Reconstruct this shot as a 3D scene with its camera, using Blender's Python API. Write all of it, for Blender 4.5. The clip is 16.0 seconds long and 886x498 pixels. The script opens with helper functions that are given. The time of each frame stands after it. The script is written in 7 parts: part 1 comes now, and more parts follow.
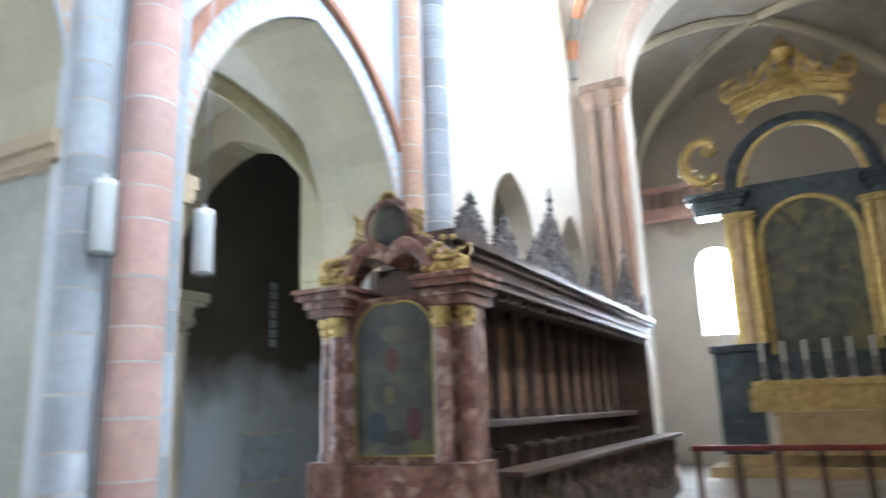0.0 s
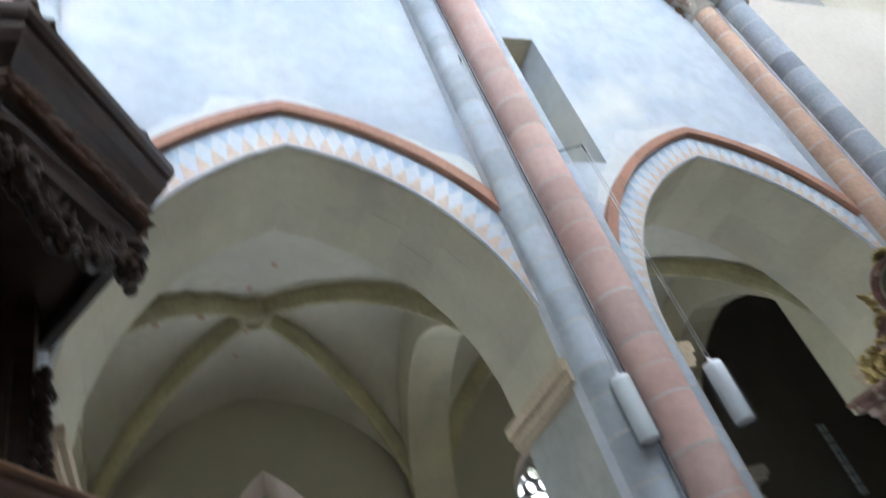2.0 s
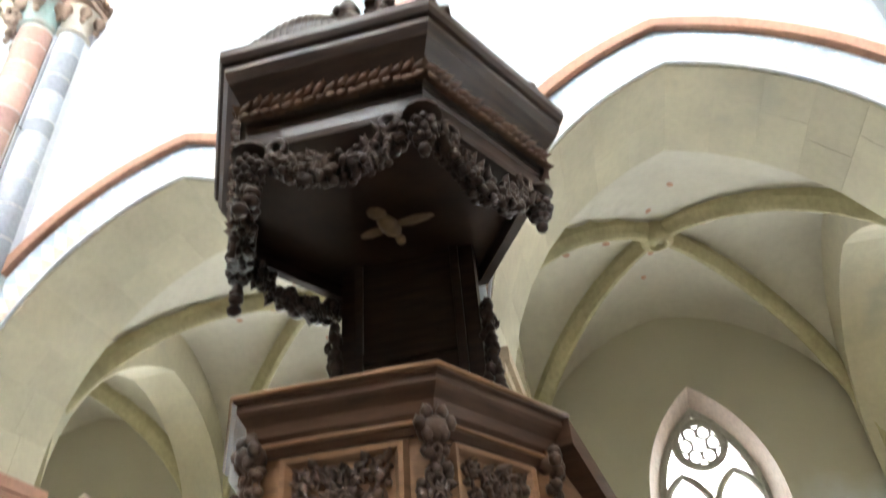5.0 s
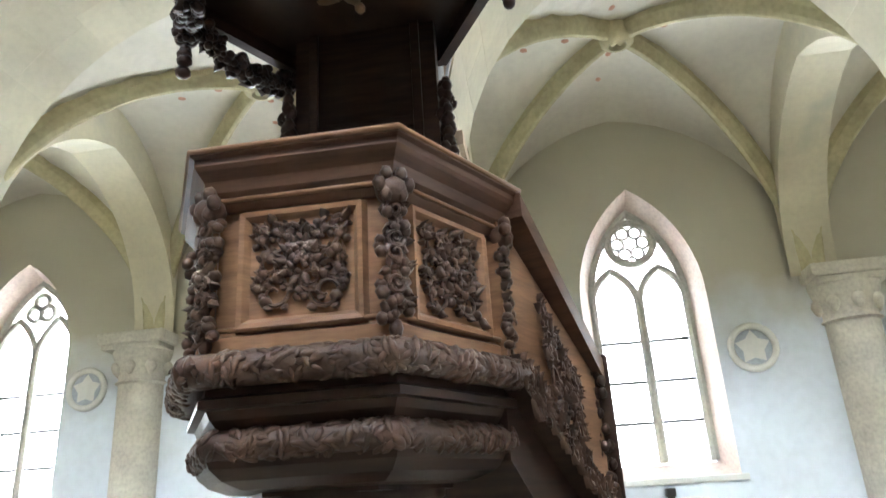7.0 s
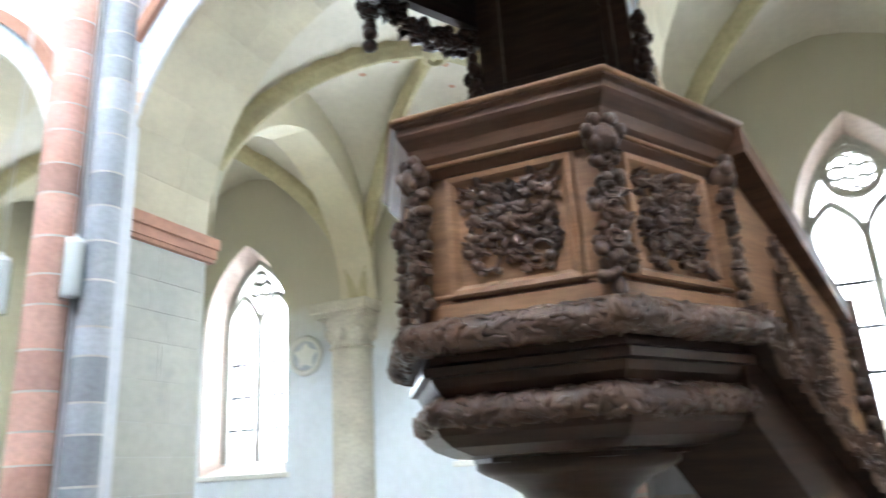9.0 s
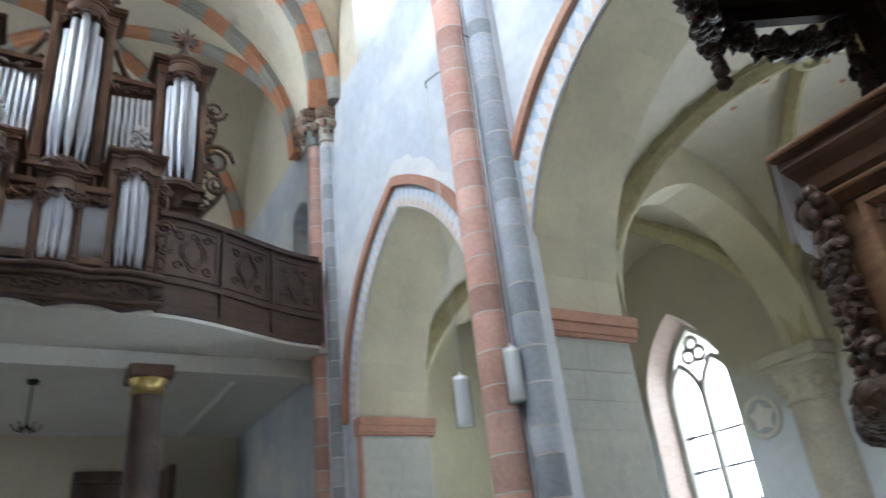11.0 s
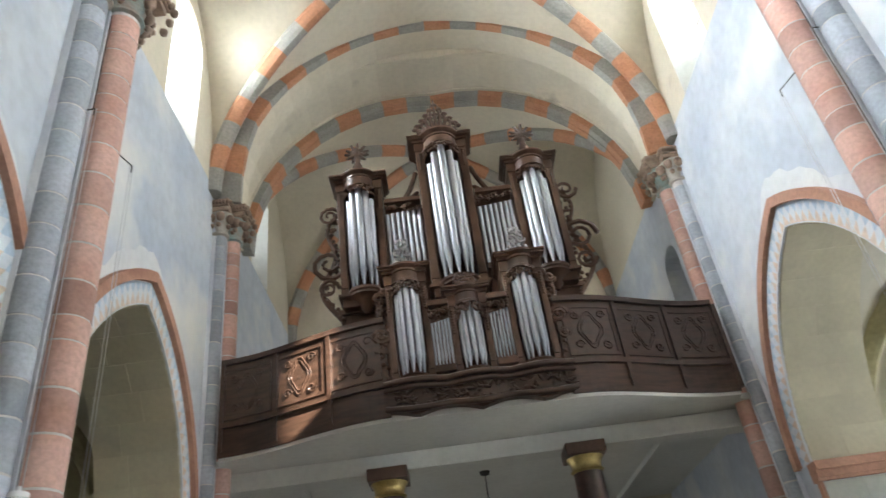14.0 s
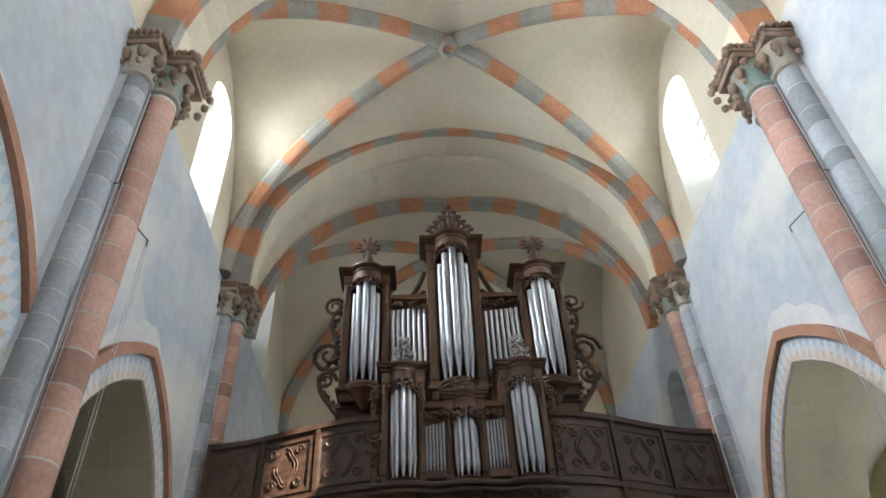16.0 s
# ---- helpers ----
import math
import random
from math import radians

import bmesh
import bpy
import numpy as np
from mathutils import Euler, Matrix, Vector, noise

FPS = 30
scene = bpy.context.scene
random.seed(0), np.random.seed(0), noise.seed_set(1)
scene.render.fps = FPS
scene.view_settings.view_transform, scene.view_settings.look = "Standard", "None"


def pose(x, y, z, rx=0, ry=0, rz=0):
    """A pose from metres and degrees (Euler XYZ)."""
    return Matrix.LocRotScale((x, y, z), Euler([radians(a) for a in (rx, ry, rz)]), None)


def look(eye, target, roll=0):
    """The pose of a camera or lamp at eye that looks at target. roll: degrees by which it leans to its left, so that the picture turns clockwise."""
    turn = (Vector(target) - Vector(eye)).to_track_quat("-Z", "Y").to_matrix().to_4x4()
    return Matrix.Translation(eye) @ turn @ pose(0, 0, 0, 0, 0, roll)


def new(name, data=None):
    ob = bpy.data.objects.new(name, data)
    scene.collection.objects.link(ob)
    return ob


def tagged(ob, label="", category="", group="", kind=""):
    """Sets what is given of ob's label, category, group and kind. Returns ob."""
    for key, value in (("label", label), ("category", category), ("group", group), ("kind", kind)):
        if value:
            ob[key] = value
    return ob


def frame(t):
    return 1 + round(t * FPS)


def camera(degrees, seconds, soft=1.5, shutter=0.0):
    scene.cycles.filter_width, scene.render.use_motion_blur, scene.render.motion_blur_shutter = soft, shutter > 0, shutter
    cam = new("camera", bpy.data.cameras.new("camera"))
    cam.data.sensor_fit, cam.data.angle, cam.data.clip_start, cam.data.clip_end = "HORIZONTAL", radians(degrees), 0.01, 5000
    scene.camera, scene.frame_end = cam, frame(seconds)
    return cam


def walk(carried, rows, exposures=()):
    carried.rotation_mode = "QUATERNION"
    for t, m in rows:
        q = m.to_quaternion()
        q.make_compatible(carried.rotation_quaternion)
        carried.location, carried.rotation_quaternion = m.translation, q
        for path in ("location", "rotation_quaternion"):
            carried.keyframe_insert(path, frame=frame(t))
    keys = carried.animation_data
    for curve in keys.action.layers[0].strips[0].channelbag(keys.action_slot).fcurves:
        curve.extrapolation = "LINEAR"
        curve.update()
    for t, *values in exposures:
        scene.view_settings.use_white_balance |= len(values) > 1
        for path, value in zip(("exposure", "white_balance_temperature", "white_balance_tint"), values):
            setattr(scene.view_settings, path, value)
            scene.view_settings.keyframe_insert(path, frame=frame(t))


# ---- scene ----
cam = camera(64.2, 16.0, soft=1.4, shutter=0.6)
# seconds, place, yaw, pitch, roll
PATH = [
    (0.0, -0.338, -0.235, 1.857, -152.69, 12.90, -1.99),
    (0.5, -0.323, -0.151, 1.788, -140.82, 14.72, -6.23),
    (1.0, -0.289, -0.077, 1.650, -129.06, 20.14, -11.59),
    (1.5, -0.262, -0.047, 1.642, -122.09, 26.08, -13.88),
    (2.0, -0.212, -0.071, 1.562, -118.53, 35.06, -20.77),
    (2.5, -0.304, -0.125, 1.576, -113.80, 44.12, -23.93),
    (3.0, -0.326, -0.098, 1.583, -106.95, 50.16, -24.08),
    (3.5, -0.326, -0.058, 1.496, -95.74, 51.39, -18.32),
    (4.0, -0.303, 0.005, 1.450, -86.20, 47.50, -12.62),
    (4.5, -0.319, -0.004, 1.439, -80.74, 42.97, -8.62),
    (5.0, -0.365, -0.060, 1.468, -78.85, 36.13, -5.01),
    (7.5, -0.317, 0.068, 1.300, -82.44, 17.90, -3.65),
    (8.0, -0.317, 0.107, 1.340, -81.07, 15.90, -3.34),
    (8.5, -0.296, 0.159, 1.353, -76.47, 15.99, -3.82),
    (9.0, -0.231, 0.195, 1.381, -67.09, 17.39, -3.37),
    (9.5, -0.164, 0.219, 1.407, -57.80, 19.18, -3.60),
    (10.0, -0.135, 0.230, 1.432, -48.60, 21.87, -4.22),
    (12.5, -0.372, -0.018, 1.576, -15.48, 29.25, -9.78),
    (13.0, -0.569, 0.041, 1.753, -11.03, 30.42, -9.45),
    (13.5, -0.743, 0.027, 1.807, -6.97, 31.37, -9.01),
    (14.0, -0.683, 0.042, 1.793, -2.26, 32.48, -8.17),
    (14.5, -0.691, 0.029, 1.852, -0.02, 33.91, -6.81),
    (15.0, -0.650, -0.009, 1.836, -0.15, 38.39, -4.75),
    (15.5, -0.643, -0.039, 1.814, -1.26, 41.96, -3.75),
    (16.0, -0.689, -0.010, 1.815, -2.60, 40.45, -2.96),
]
walk(cam, [(t, pose(x, y, z, 90 + p, 0, w) @ pose(0, 0, 0, 0, 0, r)) for t, x, y, z, w, p, r in PATH],
     exposures=[(0.0, 4.25, 5800, 10), (1.0, 3.65, 5850, 10), (1.5, 3.3, 5950, 10), (2.0, 3.2, 6000, 10), (3.2, 2.2, 6050, 10), (4.0, 3.0, 6200, 10), (4.6, 3.9, 6650, 10),
                (5.2, 4.5, 7000, 10), (7.5, 4.75, 6250, 10), (8.3, 4.75, 6300, 10), (9.0, 4.8, 6050, 10), (9.5, 4.4, 6050, 10), (10.0, 4.05, 6050, 10), (12.3, 3.3, 6250, 10),
                (14.0, 3.6, 6700, 10), (15.0, 3.65, 6800, 10), (15.6, 3.35, 6700, 10), (16.0, 3.2, 6700, 10)])

# ---- light ----
world = bpy.data.worlds.new("sky_light")
world.use_nodes = True
scene.world = world
wn = world.node_tree.nodes
sky = wn.new("ShaderNodeTexSky")
sky.sky_type, sky.sun_disc = "NISHITA", False
sky.sun_elevation, sky.sun_rotation = radians(30.6), radians(131)
wn["Background"].inputs["Strength"].default_value = 0.05
world.node_tree.links.new(sky.outputs[0], wn["Background"].inputs["Color"])
sun = new("sun", bpy.data.lights.new("sun", "SUN"))
sun.data.energy, sun.data.angle, sun.data.color = 5.0, radians(0.6), (1.0, 0.95, 0.87)
sun.matrix_world = look((-2.49 + 47.4, 10.17 - 41.7, 6.26 + 37.3), (-2.49, 10.17, 6.26))

W = 4.4            # half width of the nave
TH = 1.2           # arcade wall thickness
XA = 9.65          # inner face of the aisle wall
PITCH = 4.82
PIERS = [1.05 + PITCH * k for k in (-2, -1, 0, 1, 2)]
Y_CHOIR, Y_ARCH2, Y_WEST = -17.1, 12.3, 17.0
Y_RESPOND = 10.98  # slim wall shafts behind the gallery front
Z_CAP, Z_SILL = 10.15, 10.42


def window_lamp(name, at, target, w, h, power, spread=120, colour=(0.86, 0.93, 1.0)):
    ld = bpy.data.lights.new(name, "AREA")
    ld.shape, ld.size, ld.size_y, ld.energy, ld.color = "RECTANGLE", w, h, power, colour
    ld.spread = radians(spread)
    ob = new(name, ld)
    ob.matrix_world = look(at, target)
    return ob


# ---- materials ----
def material(name, base, second=None, rough=0.8, scale=1.2, fine=18.0, bump=0.12, metal=0.0, amount=0.35, stain=None,
             stain_scale=0.5, stain_at=0.58, stain_soft=0.09, vary=0.0, spec=0.5, grain=0.5, gloss=0.12, streak=0.0):
    m = bpy.data.materials.new(name)
    m.use_nodes = True
    nt = m.node_tree
    n, l = nt.nodes, nt.links
    b = n["Principled BSDF"]
    b.inputs["Roughness"].default_value, b.inputs["Metallic"].default_value = rough, metal
    b.inputs["Specular IOR Level"].default_value = spec
    tc = n.new("ShaderNodeNewGeometry")
    def noise_node(s, d=5.0):
        q = n.new("ShaderNodeTexNoise")
        q.inputs["Scale"].default_value, q.inputs["Detail"].default_value = s, d
        l.new(place, q.inputs["Vector"])
        return q
    place = tc.outputs["Position"]
    if streak:
        stretch = n.new("ShaderNodeVectorMath")
        stretch.operation, stretch.inputs[1].default_value = "MULTIPLY", (1.0, 1.0, streak)
        l.new(place, stretch.inputs[0])
        place = stretch.outputs[0]
    big, small = noise_node(scale), noise_node(fine)
    r = n.new("ShaderNodeValToRGB")
    second = second or tuple(c * 0.72 for c in base)
    r.color_ramp.elements[0].color, r.color_ramp.elements[1].color = (*second, 1), (*base, 1)
    r.color_ramp.elements[0].position, r.color_ramp.elements[1].position = 0.5 - amount * 0.5, 0.5 + amount * 0.5
    l.new(big.outputs[0], r.inputs[0])
    out = r.outputs[0]
    mx = n.new("ShaderNodeMix")
    mx.data_type, mx.blend_type = "RGBA", "MULTIPLY"
    mx.inputs[0].default_value = grain
    g = n.new("ShaderNodeValToRGB")
    g.color_ramp.elements[0].color, g.color_ramp.elements[1].color = (0.62, 0.62, 0.62, 1), (1, 1, 1, 1)
    g.color_ramp.elements[0].position, g.color_ramp.elements[1].position = 0.3, 0.62
    l.new(small.outputs[0], g.inputs[0])
    l.new(out, mx.inputs[6]), l.new(g.outputs[0], mx.inputs[7])
    out = mx.outputs[2]
    if stain:
        st = noise_node(stain_scale, 8.0)
        sr = n.new("ShaderNodeValToRGB")
        sr.color_ramp.elements[0].position, sr.color_ramp.elements[1].position = stain_at, stain_at + stain_soft
        l.new(st.outputs[0], sr.inputs[0])
        sm = n.new("ShaderNodeMix")
        sm.data_type = "RGBA"
        l.new(sr.outputs[0], sm.inputs[0]), l.new(out, sm.inputs[6])
        sm.inputs[7].default_value = (*stain, 1)
        out = sm.outputs[2]
    if vary:
        oi = n.new("ShaderNodeObjectInfo")
        hs = n.new("ShaderNodeHueSaturation")
        mr = n.new("ShaderNodeMapRange")
        mr.inputs[3].default_value, mr.inputs[4].default_value = 1 - vary, 1 + vary * 0.6
        l.new(oi.outputs["Random"], mr.inputs[0]), l.new(mr.outputs[0], hs.inputs["Value"]), l.new(out, hs.inputs["Color"])
        out = hs.outputs[0]
    l.new(out, b.inputs["Base Color"])
    rr = n.new("ShaderNodeMapRange")
    rr.inputs[3].default_value, rr.inputs[4].default_value = max(0.03, rough - gloss), min(1, rough + gloss)
    l.new(small.outputs[0], rr.inputs[0]), l.new(rr.outputs[0], b.inputs["Roughness"])
    bp = n.new("ShaderNodeBump")
    bp.inputs["Strength"].default_value, bp.inputs["Distance"].default_value = bump, 0.02
    l.new(small.outputs[0], bp.inputs["Height"]), l.new(bp.outputs[0], b.inputs["Normal"])
    return m


M_BLUE = material("blue_limewash", (0.63, 0.66, 0.69), (0.47, 0.53, 0.61), 0.9, 0.7, 6, 0.1, stain=(0.74, 0.73, 0.69), stain_scale=0.62, stain_at=0.53, stain_soft=0.18, grain=0.3)
M_CREAM = material("cream_plaster", (0.74, 0.68, 0.55), (0.64, 0.58, 0.46), 0.9, 0.5, 10, 0.1, stain=(0.45, 0.40, 0.33), stain_scale=0.8, stain_at=0.70, grain=0.2)
M_CHOIR = material("warm_white_plaster", (0.78, 0.71, 0.62), (0.70, 0.63, 0.54), 0.9, 0.5, 10, 0.08, grain=0.2)
M_OLIVE = material("olive_grey_plaster", (0.57, 0.54, 0.38), (0.48, 0.45, 0.32), 0.9, 0.6, 9, 0.1, stain=(0.34, 0.31, 0.24), stain_scale=0.7, stain_at=0.68, grain=0.2)
M_AISLE_LOW = material("blue_white_plaster", (0.68, 0.73, 0.79), (0.60, 0.65, 0.70), 0.9, 0.6, 8, 0.12, stain=(0.52, 0.44, 0.36), stain_scale=0.45, stain_at=0.63, grain=0.2)
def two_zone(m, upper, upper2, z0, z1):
    """Turns a plaster into a limewashed dado with another colour above a ragged edge."""
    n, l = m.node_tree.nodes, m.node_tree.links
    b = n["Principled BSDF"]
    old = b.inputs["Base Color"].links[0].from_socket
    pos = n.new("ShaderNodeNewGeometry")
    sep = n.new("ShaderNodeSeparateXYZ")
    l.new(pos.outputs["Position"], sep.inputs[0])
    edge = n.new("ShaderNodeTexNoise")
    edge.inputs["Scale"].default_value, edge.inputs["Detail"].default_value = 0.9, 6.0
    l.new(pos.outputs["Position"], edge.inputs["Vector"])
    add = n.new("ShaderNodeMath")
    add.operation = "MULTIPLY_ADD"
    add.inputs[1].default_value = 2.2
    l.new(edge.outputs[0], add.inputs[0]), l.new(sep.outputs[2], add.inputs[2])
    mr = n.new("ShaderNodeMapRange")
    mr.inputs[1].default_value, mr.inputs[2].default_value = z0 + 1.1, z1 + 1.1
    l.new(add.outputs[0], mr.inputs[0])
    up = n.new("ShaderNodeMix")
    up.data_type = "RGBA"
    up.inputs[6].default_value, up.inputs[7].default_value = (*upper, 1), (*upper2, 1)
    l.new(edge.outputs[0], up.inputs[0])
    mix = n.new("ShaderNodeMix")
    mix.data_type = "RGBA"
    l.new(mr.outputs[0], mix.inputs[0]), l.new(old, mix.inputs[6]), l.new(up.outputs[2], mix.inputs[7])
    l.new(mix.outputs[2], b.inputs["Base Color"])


two_zone(M_AISLE_LOW, (0.50, 0.47, 0.37), (0.40, 0.37, 0.29), 3.1, 4.1)
M_STONE = material("buff_stone", (0.62, 0.57, 0.42), (0.51, 0.47, 0.35), 0.85, 1.1, 14, 0.2, vary=0.05, grain=0.2, stain=(0.44, 0.42, 0.33), stain_scale=0.8, stain_at=0.6)
M_WEB = material("pale_vault_plaster", (0.62, 0.59, 0.50), (0.51, 0.48, 0.40), 0.9, 0.7, 9, 0.1, stain=(0.40, 0.36, 0.29), stain_scale=0.8, stain_at=0.64, grain=0.2)
M_RIB_OLIVE = material("olive_rib_stone", (0.50, 0.45, 0.28), (0.39, 0.35, 0.22), 0.88, 2.0, 14, 0.2)
M_JAMB = material("painted_pier_stone", (0.52, 0.53, 0.47), (0.44, 0.45, 0.41), 0.88, 0.9, 10, 0.15, stain=(0.34, 0.36, 0.37), stain_scale=0.9, stain_at=0.62, grain=0.2)
M_RED = material("red_sandstone", (0.68, 0.45, 0.38), (0.59, 0.34, 0.27), 0.85, 1.6, 22, 0.2, vary=0.28)
M_GREY = material("blue_grey_stone", (0.47, 0.51, 0.56), (0.38, 0.42, 0.47), 0.85, 1.6, 22, 0.2, vary=0.28)
M_ROSE = material("pale_rose_sandstone", (0.76, 0.56, 0.50), (0.66, 0.43, 0.37), 0.85, 1.6, 14, 0.15, vary=0.2, grain=0.3)
M_PALEBLUE = material("pale_blue_grey_stone", (0.58, 0.64, 0.69), (0.48, 0.54, 0.60), 0.85, 1.6, 14, 0.15, vary=0.2, grain=0.3)
M_PEACH = material("peach_stone", (0.66, 0.45, 0.33), (0.58, 0.38, 0.28), 0.85, 1.6, 20, 0.2, vary=0.12)
M_IMPOST = material("tan_impost_stone", (0.66, 0.54, 0.38), (0.56, 0.44, 0.30), 0.85, 1.6, 20, 0.2)
M_JOINT = material("lime_joint", (0.72, 0.70, 0.66), None, 0.9, 3, 30, 0.1)
M_SALMON = material("salmon_painted_stone", (0.53, 0.29, 0.20), (0.43, 0.23, 0.16), 0.85, 2.0, 20, 0.15)
M_RIB_RED = material("orange_red_rib", (0.60, 0.30, 0.17), (0.52, 0.24, 0.13), 0.85, 2.5, 20, 0.15)
M_RIB_GREY = material("grey_rib", (0.40, 0.39, 0.35), (0.33, 0.32, 0.29), 0.85, 2.5, 20, 0.15)
M_BAND = material("pale_painted_band", (0.74, 0.76, 0.78), (0.62, 0.66, 0.72), 0.88, 2.0, 16, 0.1, grain=0.2)
M_ZIG = material("peach_zigzag_paint", (0.74, 0.62, 0.53), (0.70, 0.56, 0.46), 0.88, 2.0, 16, 0.08)
M_ZIGB = material("blue_zigzag_paint", (0.53, 0.64, 0.74), (0.46, 0.57, 0.67), 0.88, 2.0, 16, 0.08)
M_CAPST = material("weathered_capital_stone", (0.45, 0.33, 0.25), (0.28, 0.20, 0.15), 0.85, 5, 30, 0.4)
M_TEAL = material("teal_painted_stone", (0.34, 0.50, 0.48), (0.42, 0.36, 0.30), 0.85, 4, 24, 0.3)
M_CAPAISLE = material("pale_capital_stone", (0.60, 0.57, 0.48), (0.50, 0.47, 0.40), 0.85, 3, 20, 0.3)
M_FLOOR = material("floor_stone", (0.36, 0.32, 0.27), (0.27, 0.24, 0.20), 0.6, 1.5, 20, 0.1, vary=0.15)
M_WHITE = material("white_plaster", (0.74, 0.74, 0.70), (0.66, 0.66, 0.62), 0.9, 0.8, 12, 0.06, grain=0.2)
M_WOOD = material("dark_carved_oak", (0.062, 0.034, 0.022), (0.022, 0.012, 0.009), 0.36, 3, 14, 0.04, spec=0.28, amount=0.5, grain=0.4, gloss=0.08, streak=9.0)
M_CARVE = material("brown_carved_oak", (0.15, 0.084, 0.054), (0.035, 0.020, 0.014), 0.36, 7, 40, 0.3, amount=0.5)
M_RIM = material("dark_polished_oak", (0.150, 0.076, 0.045), (0.060, 0.030, 0.018), 0.42, 3, 12, 0.02, amount=0.6, grain=0.3, gloss=0.06, streak=9.0, spec=0.35)
M_PALE_PEACH = material("pale_peach_stone", (0.70, 0.56, 0.46), (0.62, 0.47, 0.37), 0.85, 1.6, 20, 0.2)
M_PALE = material("pale_bare_plaster", (0.72, 0.73, 0.72), (0.63, 0.66, 0.69), 0.9, 0.9, 8, 0.1, grain=0.2)
M_OAK = material("warm_oak_panel", (0.36, 0.20, 0.110), (0.16, 0.085, 0.047), 0.36, 3, 12, 0.03, amount=0.6, grain=0.35, gloss=0.08, streak=8.0, spec=0.4)
M_ORGAN = material("organ_case_oak", (0.130, 0.064, 0.036), (0.058, 0.029, 0.016), 0.38, 3, 30, 0.1)
M_RAILING = material("gallery_oak", (0.085, 0.046, 0.030), (0.042, 0.023, 0.015), 0.36, 3, 30, 0.08, streak=6.0)
M_STALL = material("stall_oak", (0.15, 0.10, 0.076), (0.08, 0.053, 0.04), 0.45, 3, 40, 0.25)
M_TIN = material("tin_pipe_metal", (0.40, 0.42, 0.45), (0.33, 0.35, 0.38), 0.40, 0.8, 3, 0.0, metal=1.0, grain=0.0, gloss=0.03)
M_GOLD = material("gilding", (0.72, 0.57, 0.25), (0.46, 0.35, 0.14), 0.33, 6, 40, 0.3, metal=1.0)
M_IRON = material("dark_iron", (0.06, 0.055, 0.05), None, 0.55, 8, 40, 0.15, metal=0.6)
M_MARBLE = material("red_mottled_marble", (0.30, 0.16, 0.115), (0.14, 0.062, 0.05), 0.35, 7, 16, 0.08, stain=(0.50, 0.37, 0.30), stain_scale=6, stain_at=0.54)
M_LEAD = material("lead_came", (0.08, 0.085, 0.09), None, 0.6, 8, 40, 0.1, metal=0.4)
M_MULLION = material("window_stone", (0.46, 0.45, 0.40), (0.38, 0.37, 0.33), 0.85, 3, 24, 0.2)
M_REDSTONE = material("window_reveal_plaster", (0.62, 0.53, 0.47), (0.56, 0.44, 0.38), 0.85, 1.6, 20, 0.15)

M_GLASS = bpy.data.materials.new("pale_leaded_glass")
M_GLASS.use_nodes = True
gn, gl = M_GLASS.node_tree.nodes, M_GLASS.node_tree.links
gb = gn["Principled BSDF"]
gb.inputs["Base Color"].default_value = (0.93, 0.96, 0.97, 1)
gb.inputs["Roughness"].default_value, gb.inputs["Transmission Weight"].default_value, gb.inputs["IOR"].default_value = 0.35, 1.0, 1.05


# ---- mesh helpers ----
def box(bm, x0, x1, y0, y1, z0, z1, bevel=0.0, mi=0):
    vs = [bm.verts.new((x, y, z)) for z in (z0, z1) for y in (y0, y1) for x in (x0, x1)]
    fs = [bm.faces.new([vs[i] for i in q]) for q in ((0, 2, 3, 1), (4, 5, 7, 6), (0, 1, 5, 4), (2, 6, 7, 3), (0, 4, 6, 2), (1, 3, 7, 5))]
    for f in fs:
        f.material_index = mi
    if bevel:
        es = list({e for f in fs for e in f.edges})
        bmesh.ops.bevel(bm, geom=es, offset=bevel, segments=2, affect="EDGES", profile=0.6)
    return vs


def lathe(bm, profile, at=(0, 0, 0), segs=20, arc=(0, 360), mi=0):
    """profile: (radius, z) pairs."""
    full = arc[1] - arc[0] >= 360
    n = segs if full else segs + 1
    rings = []
    for r, z in profile:
        ring = []
        for k in range(n):
            a = radians(arc[0] + (arc[1] - arc[0]) * k / segs)
            ring.append(bm.verts.new((at[0] + r * math.cos(a), at[1] + r * math.sin(a), at[2] + z)))
        rings.append(ring)
    for a, b in zip(rings, rings[1:]):
        for k in range(segs):
            j = (k + 1) % n
            f = bm.faces.new((a[k], a[j], b[j], b[k]))
            f.material_index, f.smooth = mi, True
    for ring, flip in ((rings[0], True), (rings[-1], False)):
        if profile[0 if flip else -1][0] > 1e-4 and full:
            f = bm.faces.new(list(reversed(ring)) if flip else ring)
            f.material_index = mi
    return rings


def sweep(bm, path, profile, closed=False, mi=0, caps=True):
    """path: list of (point, out, up) frames; profile: list of (a, b) offsets along out and up, a closed loop."""
    rings = [[bm.verts.new(p + o * a + u * b) for a, b in profile] for p, o, u in path]
    k = len(profile)
    pairs = list(zip(rings, rings[1:])) + ([(rings[-1], rings[0])] if closed else [])
    for i, (r, s) in enumerate(pairs):
        m = mi(i) if callable(mi) else mi
        for j in range(k):
            f = bm.faces.new((r[j], r[(j + 1) % k], s[(j + 1) % k], s[j]))
            f.material_index = m
    if caps and not closed:
        bm.faces.new(rings[0]).material_index = mi(0) if callable(mi) else mi
        bm.faces.new(list(reversed(rings[-1]))).material_index = mi(len(pairs) - 1) if callable(mi) else mi
    return rings


